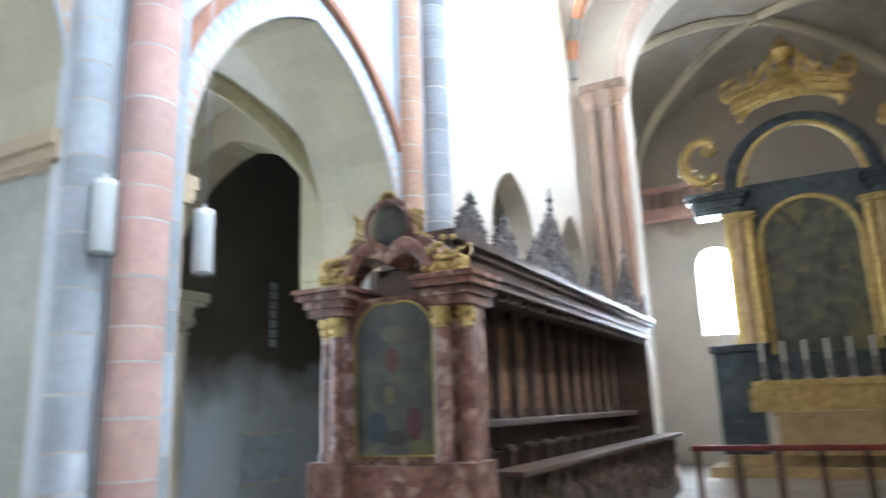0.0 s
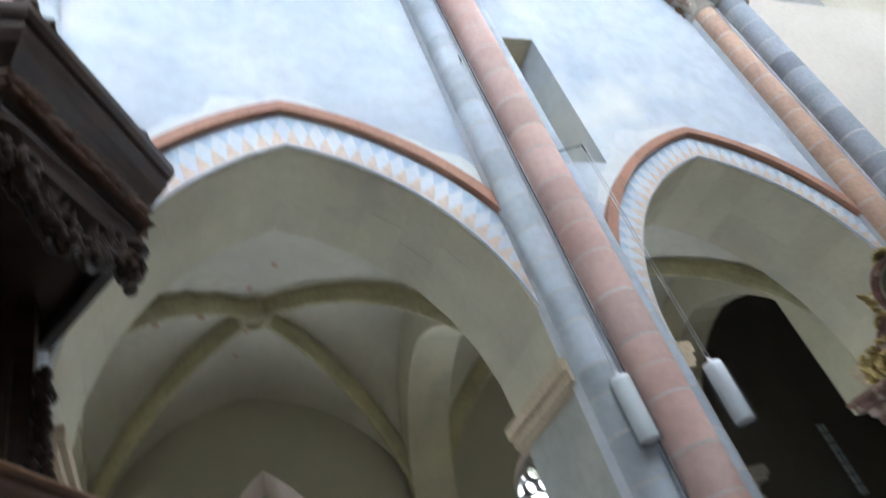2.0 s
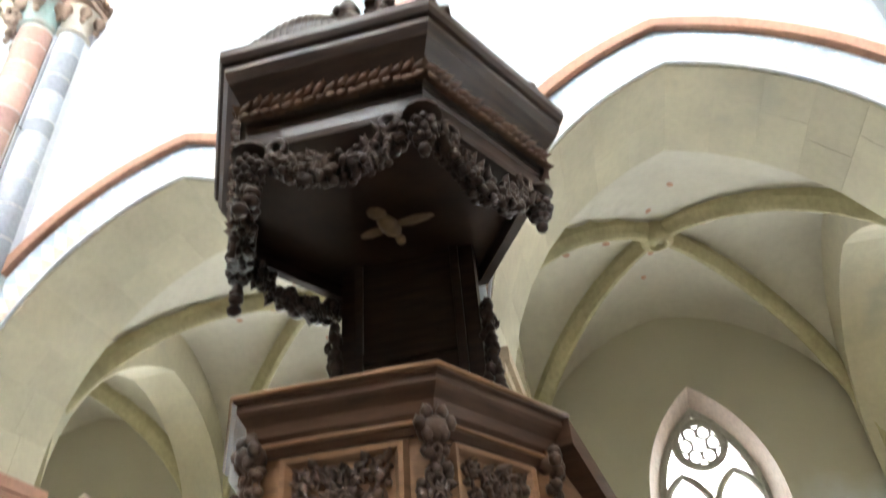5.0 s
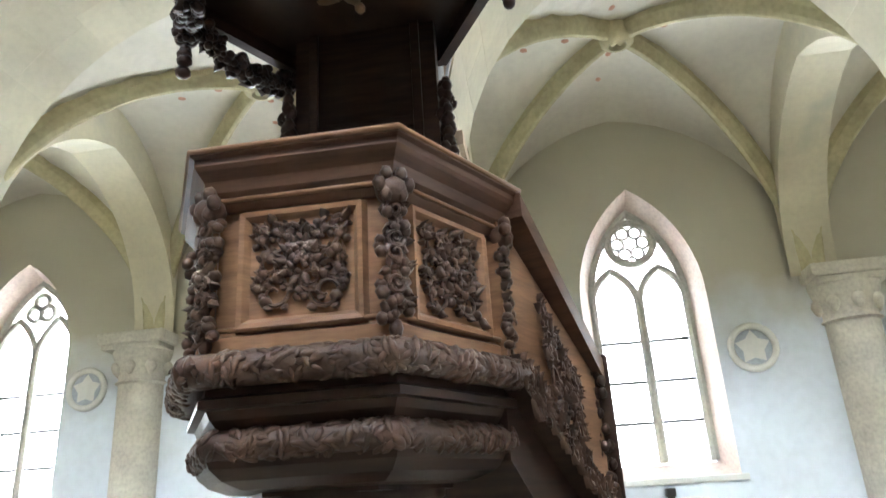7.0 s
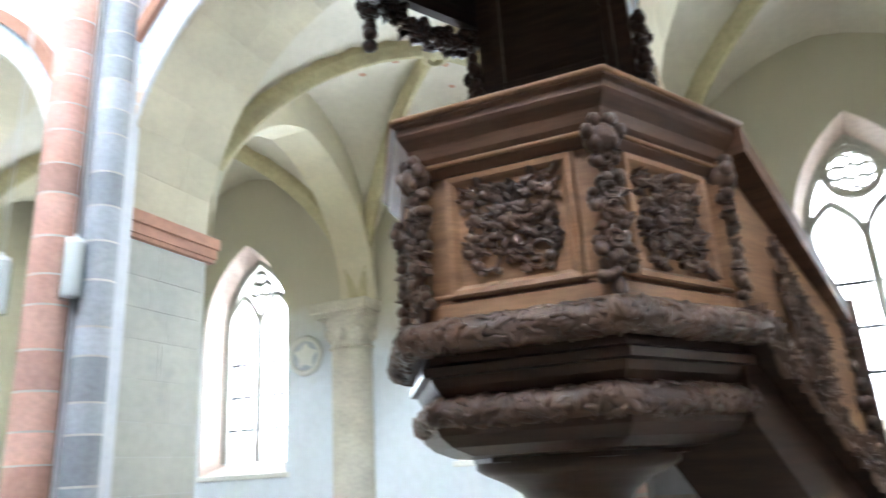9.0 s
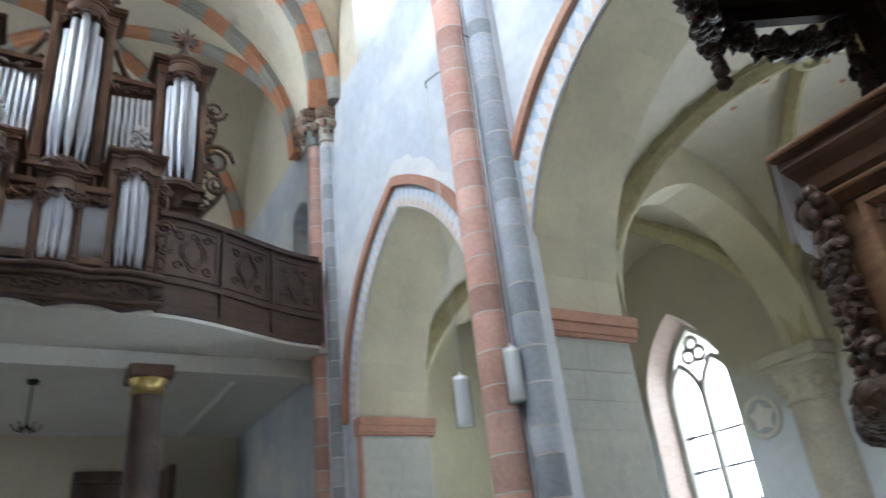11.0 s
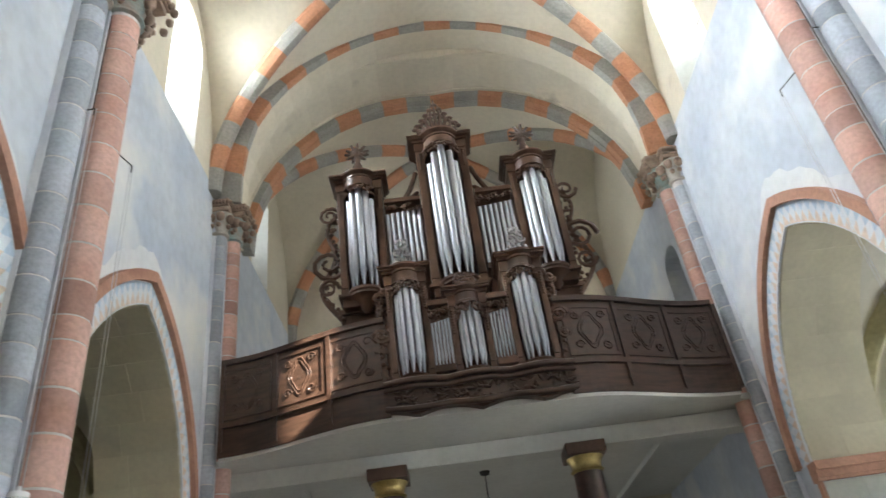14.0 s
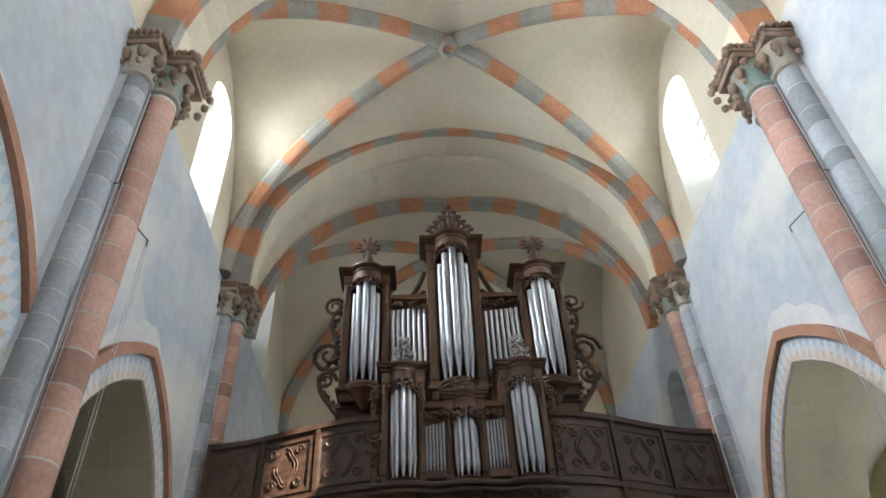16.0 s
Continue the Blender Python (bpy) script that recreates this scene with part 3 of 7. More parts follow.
def aisle_wall(s, tag, y_a, y_b):
    bm = bmesh.new()
    x0, x1, x2 = s * XA, s * (XA + 0.42), s * (XA + 0.8)
    edge = y_a
    for yc, half, apex, kind in AISLE_WINDOWS:
        fo = half + 0.17
        strip_wall(bm, [(edge, 0, 8.3), (yc - fo, 0, 8.3)], x0, x2)
        head = [(yc + u, z) for u, z in arch_points(fo, 3.95, apex + 0.2, 9)]
        back = [(yc + u, z) for u, z in arch_points(half, 4.05, apex, 9)]
        strip_wall(bm, [(y, z, 8.3) for y, z in head], x0, s * (XA + 0.02))
        strip_wall(bm, [(y, z, 8.3) for y, z in back], x1, x2)
        for e in (-1, 1):
            a, b = sorted((yc + e * half, yc + e * fo))
            strip_wall(bm, [(a, 0, 8.3), (b, 0, 8.3)], x1, x2)
        strip_wall(bm, [(yc - fo, 0, 1.5), (yc + fo, 0, 1.5)], x0, x1)
        strip_wall(bm, [(yc - half, 0, 1.68), (yc + half, 0, 1.68)], x1, x2)
        front = [(yc - fo, 1.5)] + head + [(yc + fo, 1.5)]
        rear = [(yc - half, 1.68)] + back + [(yc + half, 1.68)]
        fv = [bm.verts.new((x0, y, z)) for y, z in front]
        rv = [bm.verts.new((x1, y, z)) for y, z in rear]
        for k in range(len(fv)):
            j = (k + 1) % len(fv)
            bm.faces.new((fv[k], fv[j], rv[j], rv[k])).material_index = 1
        edge = yc + fo
    strip_wall(bm, [(edge, 0, 8.3), (y_b, 0, 8.3)], x0, x2)
    structure("wall_aisle_" + tag, bm, [M_AISLE_LOW, M_REDSTONE], "pale plastered aisle wall with bluish limewash and pink window reveals", "wall")
    for i, (yc, half, apex, kind) in enumerate(AISLE_WINDOWS):
        win = tagged(new("window_aisle_%s_%d" % (tag, i + 1)), "tall pointed window of two lights under a pierced %s" % ("rose" if kind == "rose" else "trefoil"), "window", "aisle windows", "structure")
        gx = s * (XA + 0.5)
        pts = [(yc - half - 0.02, 1.66)] + [(yc + u, z) for u, z in arch_points(half + 0.02, 4.05, apex + 0.02, 9)] + [(yc + half + 0.02, 1.66)]
        for side in (-1, 1):
            bm = bmesh.new()
            keep = [(y, z) for y, z in pts if (y - yc) * side >= -1e-6] + [(yc, apex + 0.02), (yc, 1.66)]
            c = (sum(p[0] for p in keep) / len(keep), sum(p[1] for p in keep) / len(keep))
            keep = sorted(set((round(a, 4), round(b, 4)) for a, b in keep), key=lambda p: math.atan2(p[1] - c[1], p[0] - c[0]))
            a = [bm.verts.new((gx, y, z)) for y, z in keep]
            b = [bm.verts.new((gx + s * 0.012, y, z)) for y, z in keep]
            bm.faces.new(a), bm.faces.new(list(reversed(b)))
            g = part("pane", bm, M_GLASS, win)
            g.visible_shadow = False
        bm = bmesh.new()
        fx = s * (XA + 0.44)
        outer = [(yc - half, 1.7), (yc - half, 3.0)] + [(yc + u, z) for u, z in arch_points(half, 4.05, apex, 9)] + [(yc + half, 3.0), (yc + half, 1.7)]
        bar(bm, outer, fx, 0.08, 0.07)
        bar(bm, [(yc, 1.7), (yc, 3.0), (yc, 4.0)], fx, 0.062, 0.07)
        q = half / 2
        zs, za = (3.90, 4.50) if kind == "rose" else (3.95, 4.66)
        for e in (-1, 1):
            bar(bm, [(yc + e * q + u, z) for u, z in arch_points(q, zs, za, 7)], fx, 0.05, 0.06)
        if kind == "rose":
            bar(bm, circle_pts(yc, 4.91, 0.335, 22), fx, 0.052, 0.06, closed=True)
            for k in range(6):
                a = math.pi / 3 * k
                bar(bm, circle_pts(yc + 0.19 * math.cos(a), 4.91 + 0.19 * math.sin(a), 0.095, 10), fx, 0.02, 0.03, closed=True)
        else:
            for a in (90, 210, 330):
                bar(bm, circle_pts(yc + 0.13 * math.cos(radians(a)), 4.83 + 0.13 * math.sin(radians(a)), 0.125, 14), fx, 0.038, 0.05, closed=True)
        part("tracery", bm, M_MULLION, win, "grey stone tracery with a slim mullion")
        bm = bmesh.new()
        for z in (2.25, 2.82, 3.4):
            box(bm, gx - 0.05, gx - 0.02, yc - half, yc + half, z - 0.022, z + 0.022)
        part("iron_bars", bm, M_LEAD, win)
        bm = bmesh.new()
        box(bm, s * (XA - 0.04), s * (XA + 0.42), yc - half - 0.26, yc + half + 0.26, 1.42, 1.502, 0.015)
        part("window_sill", bm, M_WHITE, win, "pale plastered window ledge")


# above the blue dado, near-black colour stands in for the unlit bay's shade
M_CHAPEL = material("dado_plaster_shaded_above", (0.62, 0.70, 0.78), (0.54, 0.60, 0.66), 0.9, 0.6, 8, 0.12, stain=(0.50, 0.46, 0.40), stain_scale=0.5, stain_at=0.64, grain=0.2)
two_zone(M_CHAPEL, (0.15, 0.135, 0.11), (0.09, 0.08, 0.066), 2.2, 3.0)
aisle_wall(1, "north", -8.95, 11.6)
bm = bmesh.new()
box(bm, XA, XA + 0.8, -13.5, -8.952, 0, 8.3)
structure("wall_chapel_north", bm, [M_CHAPEL], "aisle wall with blue dado, upper plaster coloured dark for shade", "wall")
win = tagged(new("window_slit"), "narrow dim leaded slit window in the aisle wall", "window", kind="structure")
# no opening behind: the pane's pale colour stands for dim daylight in the glass
bm = bmesh.new()
box(bm, XA - 0.012, XA - 0.002, -11.78, -11.60, 3.25, 4.65)
part("pane", bm, M_PALEBLUE, win, "opaque grey pane in place of dimly lit glass")
bm = bmesh.new()
for z in np.arange(3.25, 4.7, 0.2):
    box(bm, XA - 0.022, XA - 0.012, -11.79, -11.59, z - 0.012, z + 0.012)
box(bm, XA - 0.024, XA - 0.013, -11.70, -11.68, 3.24, 4.66)
part("window_bars", bm, M_LEAD, win)
bm = bmesh.new()
box(bm, -XA - 0.8, -XA, -13.5, 11.6, 0, 8.3)
structure("wall_aisle_south", bm, [M_OLIVE], "plain grey plastered south aisle wall", "wall")

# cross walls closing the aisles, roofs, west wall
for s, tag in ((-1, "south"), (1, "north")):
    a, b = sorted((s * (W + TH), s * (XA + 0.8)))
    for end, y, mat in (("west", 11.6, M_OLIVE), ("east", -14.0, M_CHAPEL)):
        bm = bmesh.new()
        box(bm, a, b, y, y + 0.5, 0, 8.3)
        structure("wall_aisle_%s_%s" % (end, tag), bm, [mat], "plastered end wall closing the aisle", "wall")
bm = bmesh.new()
box(bm, -W - 1.2, W + 1.2, Y_WEST, Y_WEST + 0.8, 0, 15.2)
structure("wall_west", bm, [M_CREAM], "cream plastered west wall behind the organ", "wall")
bm = bmesh.new()
box(bm, -W - 1.4, W + 1.4, -26, Y_WEST + 0.8, 15.2, 15.5)
for s in (-1, 1):
    a, b = sorted((s * (W + 1.0), s * (XA + 1.0)))
    box(bm, a, b, -14, 12.1, 8.3, 8.5)
structure("roof", bm, [M_FLOOR], "closed roof over nave and aisles", "roof")


# aisle responds
def aisle_respond(s, y):
    ob = tagged(new("aisle_column"), "pale stone half column with carved block capital on the aisle wall", "column", "aisle columns", "structure")
    bm = bmesh.new()
    lathe(bm, [(0.42, 0), (0.42, 0.25), (0.36, 0.4), (0.34, 0.45), (0.34, 3.3)], (s * (XA - 0.02), y, 0), 20)
    part("shaft", bm, M_CAPAISLE, ob)
    bm = bmesh.new()
    lathe(bm, [(0.345, 3.30), (0.39, 3.33), (0.345, 3.37), (0.36, 3.5), (0.44, 3.72), (0.46, 3.8)], (s * (XA - 0.02), y, 0), 20)
    box(bm, s * XA - 0.46, s * XA + 0.46, y - 0.46, y + 0.46, 3.8, 3.88, 0.01)
    box(bm, s * XA - 0.5, s * XA + 0.5, y - 0.52, y + 0.52, 3.88, 4.06, 0.03)
    for k in range(5):
        a = radians(90 + 45 * k) if s > 0 else radians(-90 + 45 * k)
        lathe(bm, [(0.0, 3.66), (0.07, 3.62), (0.09, 3.55), (0.05, 3.46), (0, 3.42)], (s * (XA - 0.02) + 0.38 * math.cos(a), y + 0.38 * math.sin(a), 0), 8)
    part("capital", bm, M_CAPAISLE, ob)


for y in PIERS:
    for s in (-1, 1):
        aisle_respond(s, y + (-0.34 if y < 0 else 0.17))


# arch mouldings on the nave face
def arch_trim(s, bay):
    n, y0, y1, yc, h, sp, ap, ho = bay
    x = s * W
    band = 0.40 if h > 1.9 else 0.30
    inner = arch_points(h, sp, ap, 22)
    mid = arch_points(h + band, sp, ap + band + 0.04, 22)
    out = arch_points(h + band + 0.13, sp, ho, 22)
    trim = tagged(new("trim_arch_" + n + ("_north" if s > 0 else "_south")), "painted arch band with peach and blue zigzag under a salmon hood moulding", "arch trim", kind="structure")
    bm = bmesh.new()
    d = 0.03
    def ring(a, b, x_face, x_back, mi):
        va = [[bm.verts.new((xx, yc + u, z)) for u, z in pts] for pts, xx in ((a, x_face), (b, x_face), (b, x_back), (a, x_back))]
        for k in range(4):
            p, q = va[k], va[(k + 1) % 4]
            for i in range(len(p) - 1):
                bm.faces.new((p[i], p[i + 1], q[i + 1], q[i])).material_index = mi
    ring(inner, mid, x - s * d, x + s * 0.05, 0)
    part("painted_band", bm, M_BAND, trim)
    # zigzag teeth
    for mat, lo, hi, off in ((M_ZIG, 0.05, 0.55, 0), (M_ZIGB, 0.95, 0.5, 1)):
        bm = bmesh.new()
        m = 46
        fine_i = arch_points(h, sp, ap, m)
        fine_o = arch_points(h + band, sp, ap + band + 0.04, m)
        xf = x - s * (d + 0.004)
        for k in range(0, len(fine_i) - 2, 2):
            def at(i, f):
                return bm.verts.new((xf, yc + fine_i[i][0] * (1 - f) + fine_o[i][0] * f, fine_i[i][1] * (1 - f) + fine_o[i][1] * f))
            bm.faces.new((at(k, lo), at(k + 2, lo), at(k + 1, hi)))
        part("zigzag", bm, mat, trim)
    bm = bmesh.new()
    ring(mid, out, x - s * 0.11, x + s * 0.05, 0)
    part("hood_moulding", bm, M_SALMON, trim, "salmon painted hood moulding")
    bm = bmesh.new()
    halo_in, halo = arch_points(h + band + 0.12, sp, ho - 0.01, 30), arch_points(h + band + 0.45, sp, ho + 0.40, 30)
    va, vb = [], []
    for i, ((u0, z0), (u1, z1)) in enumerate(zip(halo_in, halo)):
        f = 0.62 + 0.75 * noise.noise(Vector((i * 0.23, yc, 3.1))) + 0.25 * noise.noise(Vector((i * 0.9, yc, 7.7)))
        f = max(0.15, f)
        va.append(bm.verts.new((x - s * 0.004, yc + u0, z0)))
        vb.append(bm.verts.new((x - s * 0.004, yc + u0 + (u1 - u0) * f, z0 + (z1 - z0) * f)))
    for i in range(len(va) - 1):
        if abs((va[i].co.y + va[i + 1].co.y) / 2 - yc) < h - 0.12:
            bm.faces.new((va[i], va[i + 1], vb[i + 1], vb[i]))
    part("bare_plaster", bm, M_PALE, trim, "pale bare plaster around the arch")
    # jamb strip and imposts
    for e in (-1, 1):
        bm = bmesh.new()
        yj = yc + e * h
        a, b = sorted((yj, yj + e * 0.09))
        c, f = sorted((x - s * 0.02, x + s * 0.03))
        box(bm, c, f, a, b, 0.0, sp - 0.16)
        part("jamb_edge", bm, M_SALMON if yc > 2 else M_PALE_PEACH, trim, "peach stone jamb edge")
        bm = bmesh.new()
        c, f = sorted((x + s * 0.0, x + s * (TH + 0.08)))
        lvl = [(-0.02, -0.26), (0.06, -0.22), (0.09, -0.12), (0.13, -0.10), (0.13, 0.0)]
        for (o0, z0), (o1, z1) in zip(lvl, lvl[1:]):
            if z1 - z0 < 0.015:
                continue
            a, b = sorted((yj + e * 0.12, yj - e * max(o0, o1)))
            box(bm, c - 0.05, f, a, b, sp + z0, sp + z1)
        part("impost", bm, M_SALMON if yc > 2 else M_IMPOST, trim, "moulded impost")


for bay in BAYS:
    arch_trim(1, bay)
    if bay[0] in "cd":
        arch_trim(-1, bay)
# responds: clustered shafts with carved capitals
DRUM_H = 0.36


def drum_mesh(name, r, h, mat):
    bm = bmesh.new()
    lathe(bm, [(r, 0.010), (r, h - 0.010)], segs=16)
    return finish(bm, name, mat)


DR_FRONT_RED, DR_FRONT_GREY = drum_mesh("drum", 0.205, DRUM_H, M_RED), drum_mesh("drum", 0.205, DRUM_H, M_GREY)
DR_SIDE_GREY, DR_SIDE_RED = drum_mesh("drum", 0.165, DRUM_H, M_GREY), drum_mesh("drum", 0.165, DRUM_H, M_PEACH)
DR_ROSE, DR_PALEBLUE = drum_mesh("drum", 0.205, DRUM_H, M_ROSE), drum_mesh("drum", 0.165, DRUM_H, M_PALEBLUE)
Z_RING = 9.44


def capital(ob, s, x, y, r, big, seed):
    """Bell, collar and curled leaves of one shaft."""
    rnd = random.Random(seed)
    bm = bmesh.new()
    lathe(bm, [(r + 0.0, -0.03), (r + 0.045, -0.01), (r + 0.045, 0.03), (r, 0.05), (r + 0.01, 0.12), (r + 0.06, 0.36), (r + 0.12, 0.44)], (x, y, Z_RING), 16)
    part("capital_bell", bm, M_TEAL if big else M_CAPAISLE, ob, "faded teal painted bell" if big else "")
    bm = bmesh.new()
    for k in range(7):
        a = 2 * math.pi * k / 7 + seed
        cx, cy = x + (r + 0.1) * math.cos(a), y + (r + 0.1) * math.sin(a)
        lathe(bm, [(0, 0.0), (0.055, 0.03), (0.08, 0.1), (0.07, 0.16), (0, 0.2)], (cx, cy, Z_RING + 0.22 + rnd.uniform(-0.02, 0.02)), 8)
        lathe(bm, [(0, 0.0), (0.035, 0.02), (0.045, 0.07), (0, 0.11)], (cx + rnd.uniform(-0.03, 0.03), cy, Z_RING + 0.10), 7)
    part("capital_leaves", bm, M_CAPST, ob, "brown carved capital leaves")


def respond(s, y, front_grey=False, drums=True, seed=0, slim=1.0):
    ob = tagged(new("respond_%s_%d" % ("north" if s > 0 else "south", seed)), "clustered wall shafts of red and blue-grey stone drums with carved capitals", "pier", "nave responds", "structure")
    bm = bmesh.new()
    a, b = sorted((s * (W - 0.10 * slim), s * (W + 0.04)))
    box(bm, a, b, y - 0.50 * slim, y + 0.50 * slim, 0, Z_RING + 0.4, 0.012)
    a, b = sorted((s * (W - 0.30 * slim), s * (W - 0.08 * slim)))
    box(bm, a, b, y - 0.22 * slim, y + 0.22 * slim, 0, Z_RING + 0.4)
    part("pilaster", bm, M_BAND, ob, "pale limewashed pilaster strip")
    shafts = [(s * (W - 0.36 * slim), y, 0.205 * slim, 1), (s * (W - 0.15 * slim), y - 0.345 * slim, 0.165 * slim, 0), (s * (W - 0.15 * slim), y + 0.345 * slim, 0.165 * slim, 0)]
    for x, yy, r, front in shafts:
        bm = bmesh.new()
        lathe(bm, [(r + 0.1, 0), (r + 0.1, 0.2), (r + 0.03, 0.3), (r - 0.004, 0.34), (r - 0.004, Z_RING + 0.02)], (x, yy, 0), 16)
        red = bool(front) != front_grey
        part("shaft_core", bm, M_JOINT if drums else (M_RED if red else M_GREY), ob)
        capital(ob, s, x, yy, r, front, seed + yy)
        if drums:
            me = (DR_FRONT_GREY if front_grey else DR_FRONT_RED) if front else (DR_SIDE_RED if front_grey else DR_SIDE_GREY)
            if s > 0 and y < 3 and not front_grey:
                me = DR_ROSE if front else DR_PALEBLUE
            z, rnd = 0.35, random.Random(seed * 7 + yy + s)
            while z + 0.2 < Z_RING:
                h = min(rnd.uniform(0.24, 0.46), Z_RING - z)
                piece("drum", me, ob, pose(x, yy, z, 0, 0, rnd.uniform(0, 360)) @ Matrix.Diagonal((slim, slim, h / DRUM_H, 1)))
                z += h
    bm = bmesh.new()
    xs = sorted((s * (W - 0.74 * slim), s * (W + 0.02)))
    ys = (y - 0.32 * slim, y + 0.32 * slim)
    box(bm, xs[0], xs[1], *ys, Z_RING + 0.46, Z_RING + 0.56, 0.015)
    box(bm, xs[0] - (0.03 if s > 0 else 0), xs[1] + (0.03 if s < 0 else 0), ys[0] - 0.03, ys[1] + 0.03, Z_RING + 0.56, Z_RING + 0.72, 0.02)
    xs2 = sorted((s * (W - 0.42 * slim), s * (W + 0.02)))
    box(bm, *xs2, y - 0.64 * slim, y + 0.64 * slim, Z_RING + 0.462, Z_RING + 0.558, 0.015)
    box(bm, *xs2, y - 0.67 * slim, y + 0.67 * slim, Z_RING + 0.562, Z_RING + 0.718, 0.02)
    part("abacus", bm, M_CAPST, ob, "brown carved abacus slab")
    bm = bmesh.new()
    for yy in np.arange(-0.62, 0.63, 0.085):
        xx = s * (W - 0.78 * slim) if abs(yy) < 0.34 else s * (W - 0.45 * slim)
        lathe(bm, [(0, -0.05), (0.04, -0.02), (0.04, 0.03), (0, 0.06)], (xx, y + yy * slim, Z_RING + 0.63), 6)
    for xx in np.arange(0.06, 0.76, 0.085):
        for e in (-1, 1):
            yy = 0.36 if xx > 0.44 else 0.69
            lathe(bm, [(0, -0.05), (0.04, -0.02), (0.04, 0.03), (0, 0.06)], (s * (W - xx * slim), y + e * yy * slim, Z_RING + 0.63), 6)
    part("billet_ornament", bm, M_CAPST, ob)
    bm = bmesh.new()
    for k, (dx, dz) in enumerate(((0.80, 0.62), (0.84, 0.50), (0.78, 0.36), (0.70, 0.22))):
        for e in (-1, 1):
            lathe(bm, [(0, -0.07), (0.05, -0.03), (0.055, 0.03), (0, 0.07)], (s * (W - dx * slim), y + e * (0.3 + 0.03 * k) * slim, Z_RING + dz), 7)
    part("capital_crockets", bm, M_CAPST, ob, "projecting carved crockets")
    return ob


for i, y in enumerate(PIERS[:4]):
    respond(1, y, front_grey=(i == 0), seed=i + 1)
respond(-1, PIERS[3], seed=4)
for s in (1, -1):
    respond(s, Y_RESPOND, seed=5, slim=0.72)
for i, y in ((0, PIERS[0]), (1, PIERS[1]), (2, PIERS[2])):
    respond(-1, y, drums=False, seed=i + 1)

# daylight at the window openings
for s in (1, -1):
    for yc, k in CLERE:
        if s > 0 and yc > 12:
            continue
        p = (22 if s < 0 else 6.5) * (0.8 if s < 0 and yc == 8.72 else 1.0) * (0.06 if yc > 12 else 0.65 if yc < -9 else 1.0)
        window_lamp("clerestory_daylight", (s * (W + 0.88), yc, 12.45), (0, yc, 10.2 if s < 0 else 12.0), 1.05, 1.75, p, 112 if s < 0 else 125)
for yc, half, apex, kind in AISLE_WINDOWS:
    window_lamp("aisle_daylight", (XA + 0.62, yc, 3.4), (5, yc, 3.9), 1.1, 3.0, 8.5 if yc < -3 else 6.0 if yc < 2 else 7.0 if yc < 6 else 10.0, 150)
window_lamp("apse_daylight", (2.14, -24.5, 5.2), (2.0, -18, 5.4), 1.0, 2.5, 29, 160)
# added lamp, hidden by the gallery rail, that brightens the organ bay
window_lamp("added_loft_fill", (W + 0.25, 13.9, 6.4), (-2.5, 14.3, 9.4), 0.9, 1.9, 7, 160)
# fill for the space under the gallery, set in the added side door
window_lamp("added_door_fill", (-W - 0.6, 14.2, 1.7), (0, 13.8, 2.4), 1.7, 2.8, 1.3, 150)


# ---- carving helpers ----
def frame_matrix(origin, right, up):
    r, u = Vector(right).normalized(), Vector(up).normalized()
    n = r.cross(u)
    return Matrix(((r.x, u.x, n.x, origin[0]), (r.y, u.y, n.y, origin[1]), (r.z, u.z, n.z, origin[2]), (0, 0, 0, 1)))


def lump(bm, m, at, size, segs=7, rows=4, mi=0):
    """A small rounded carved lump; size is its three half axes."""
    rings = []
    for j in range(rows + 1):
        a = math.pi * j / rows
        if j in (0, rows):
            rings.append([bm.verts.new(m @ Vector((at[0], at[1], at[2] + size[2] * math.cos(a))))])
        else:
            rings.append([bm.verts.new(m @ Vector((at[0] + size[0] * math.sin(a) * math.cos(2 * math.pi * k / segs),
                                                    at[1] + size[1] * math.sin(a) * math.sin(2 * math.pi * k / segs),
                                                    at[2] + size[2] * math.cos(a)))) for k in range(segs)])
    for a, b in zip(rings, rings[1:]):
        for k in range(segs):
            j = (k + 1) % segs
            q = (a[0], b[k], b[j]) if len(a) == 1 else (a[k], a[j], b[0]) if len(b) == 1 else (a[k], a[j], b[j], b[k])
            f = bm.faces.new(q)
            f.smooth, f.material_index = True, mi


def tube(bm, pts, r, segs=6, mi=0, taper=None):
    rings = []
    up = Vector((0.13, 0.21, 0.97))
    for i, p in enumerate(pts):
        t = (pts[min(i + 1, len(pts) - 1)] - pts[max(i - 1, 0)]).normalized()
        a = t.cross(up)
        if a.length < 1e-3:
            a = t.cross(Vector((1, 0, 0)))
        a.normalize()
        b = t.cross(a)
        rr = r * (taper(i / (len(pts) - 1)) if taper else 1)
        rings.append([bm.verts.new(p + a * rr * math.cos(2 * math.pi * k / segs) + b * rr * math.sin(2 * math.pi * k / segs)) for k in range(segs)])
    for a, b in zip(rings, rings[1:]):
        for k in range(segs):
            f = bm.faces.new((a[k], a[(k + 1) % segs], b[(k + 1) % segs], b[k]))
            f.smooth, f.material_index = True, mi
    bm.faces.new(list(reversed(rings[0]))).material_index = mi
    bm.faces.new(rings[-1]).material_index = mi


def scroll(bm, m, at, size, turns=1.4, flip=1, r=0.012, start=0.0):
    pts = []
    for i in range(17):
        q = i / 16
        a = start + flip * turns * 2 * math.pi * q
        rad = size * (1 - 0.8 * q)
        pts.append(m @ Vector((at[0] + rad * math.cos(a), at[1] + rad * math.sin(a), at[2] + r * q)))
    tube(bm, pts, r, 5, taper=lambda q: 1.1 - 0.5 * q)


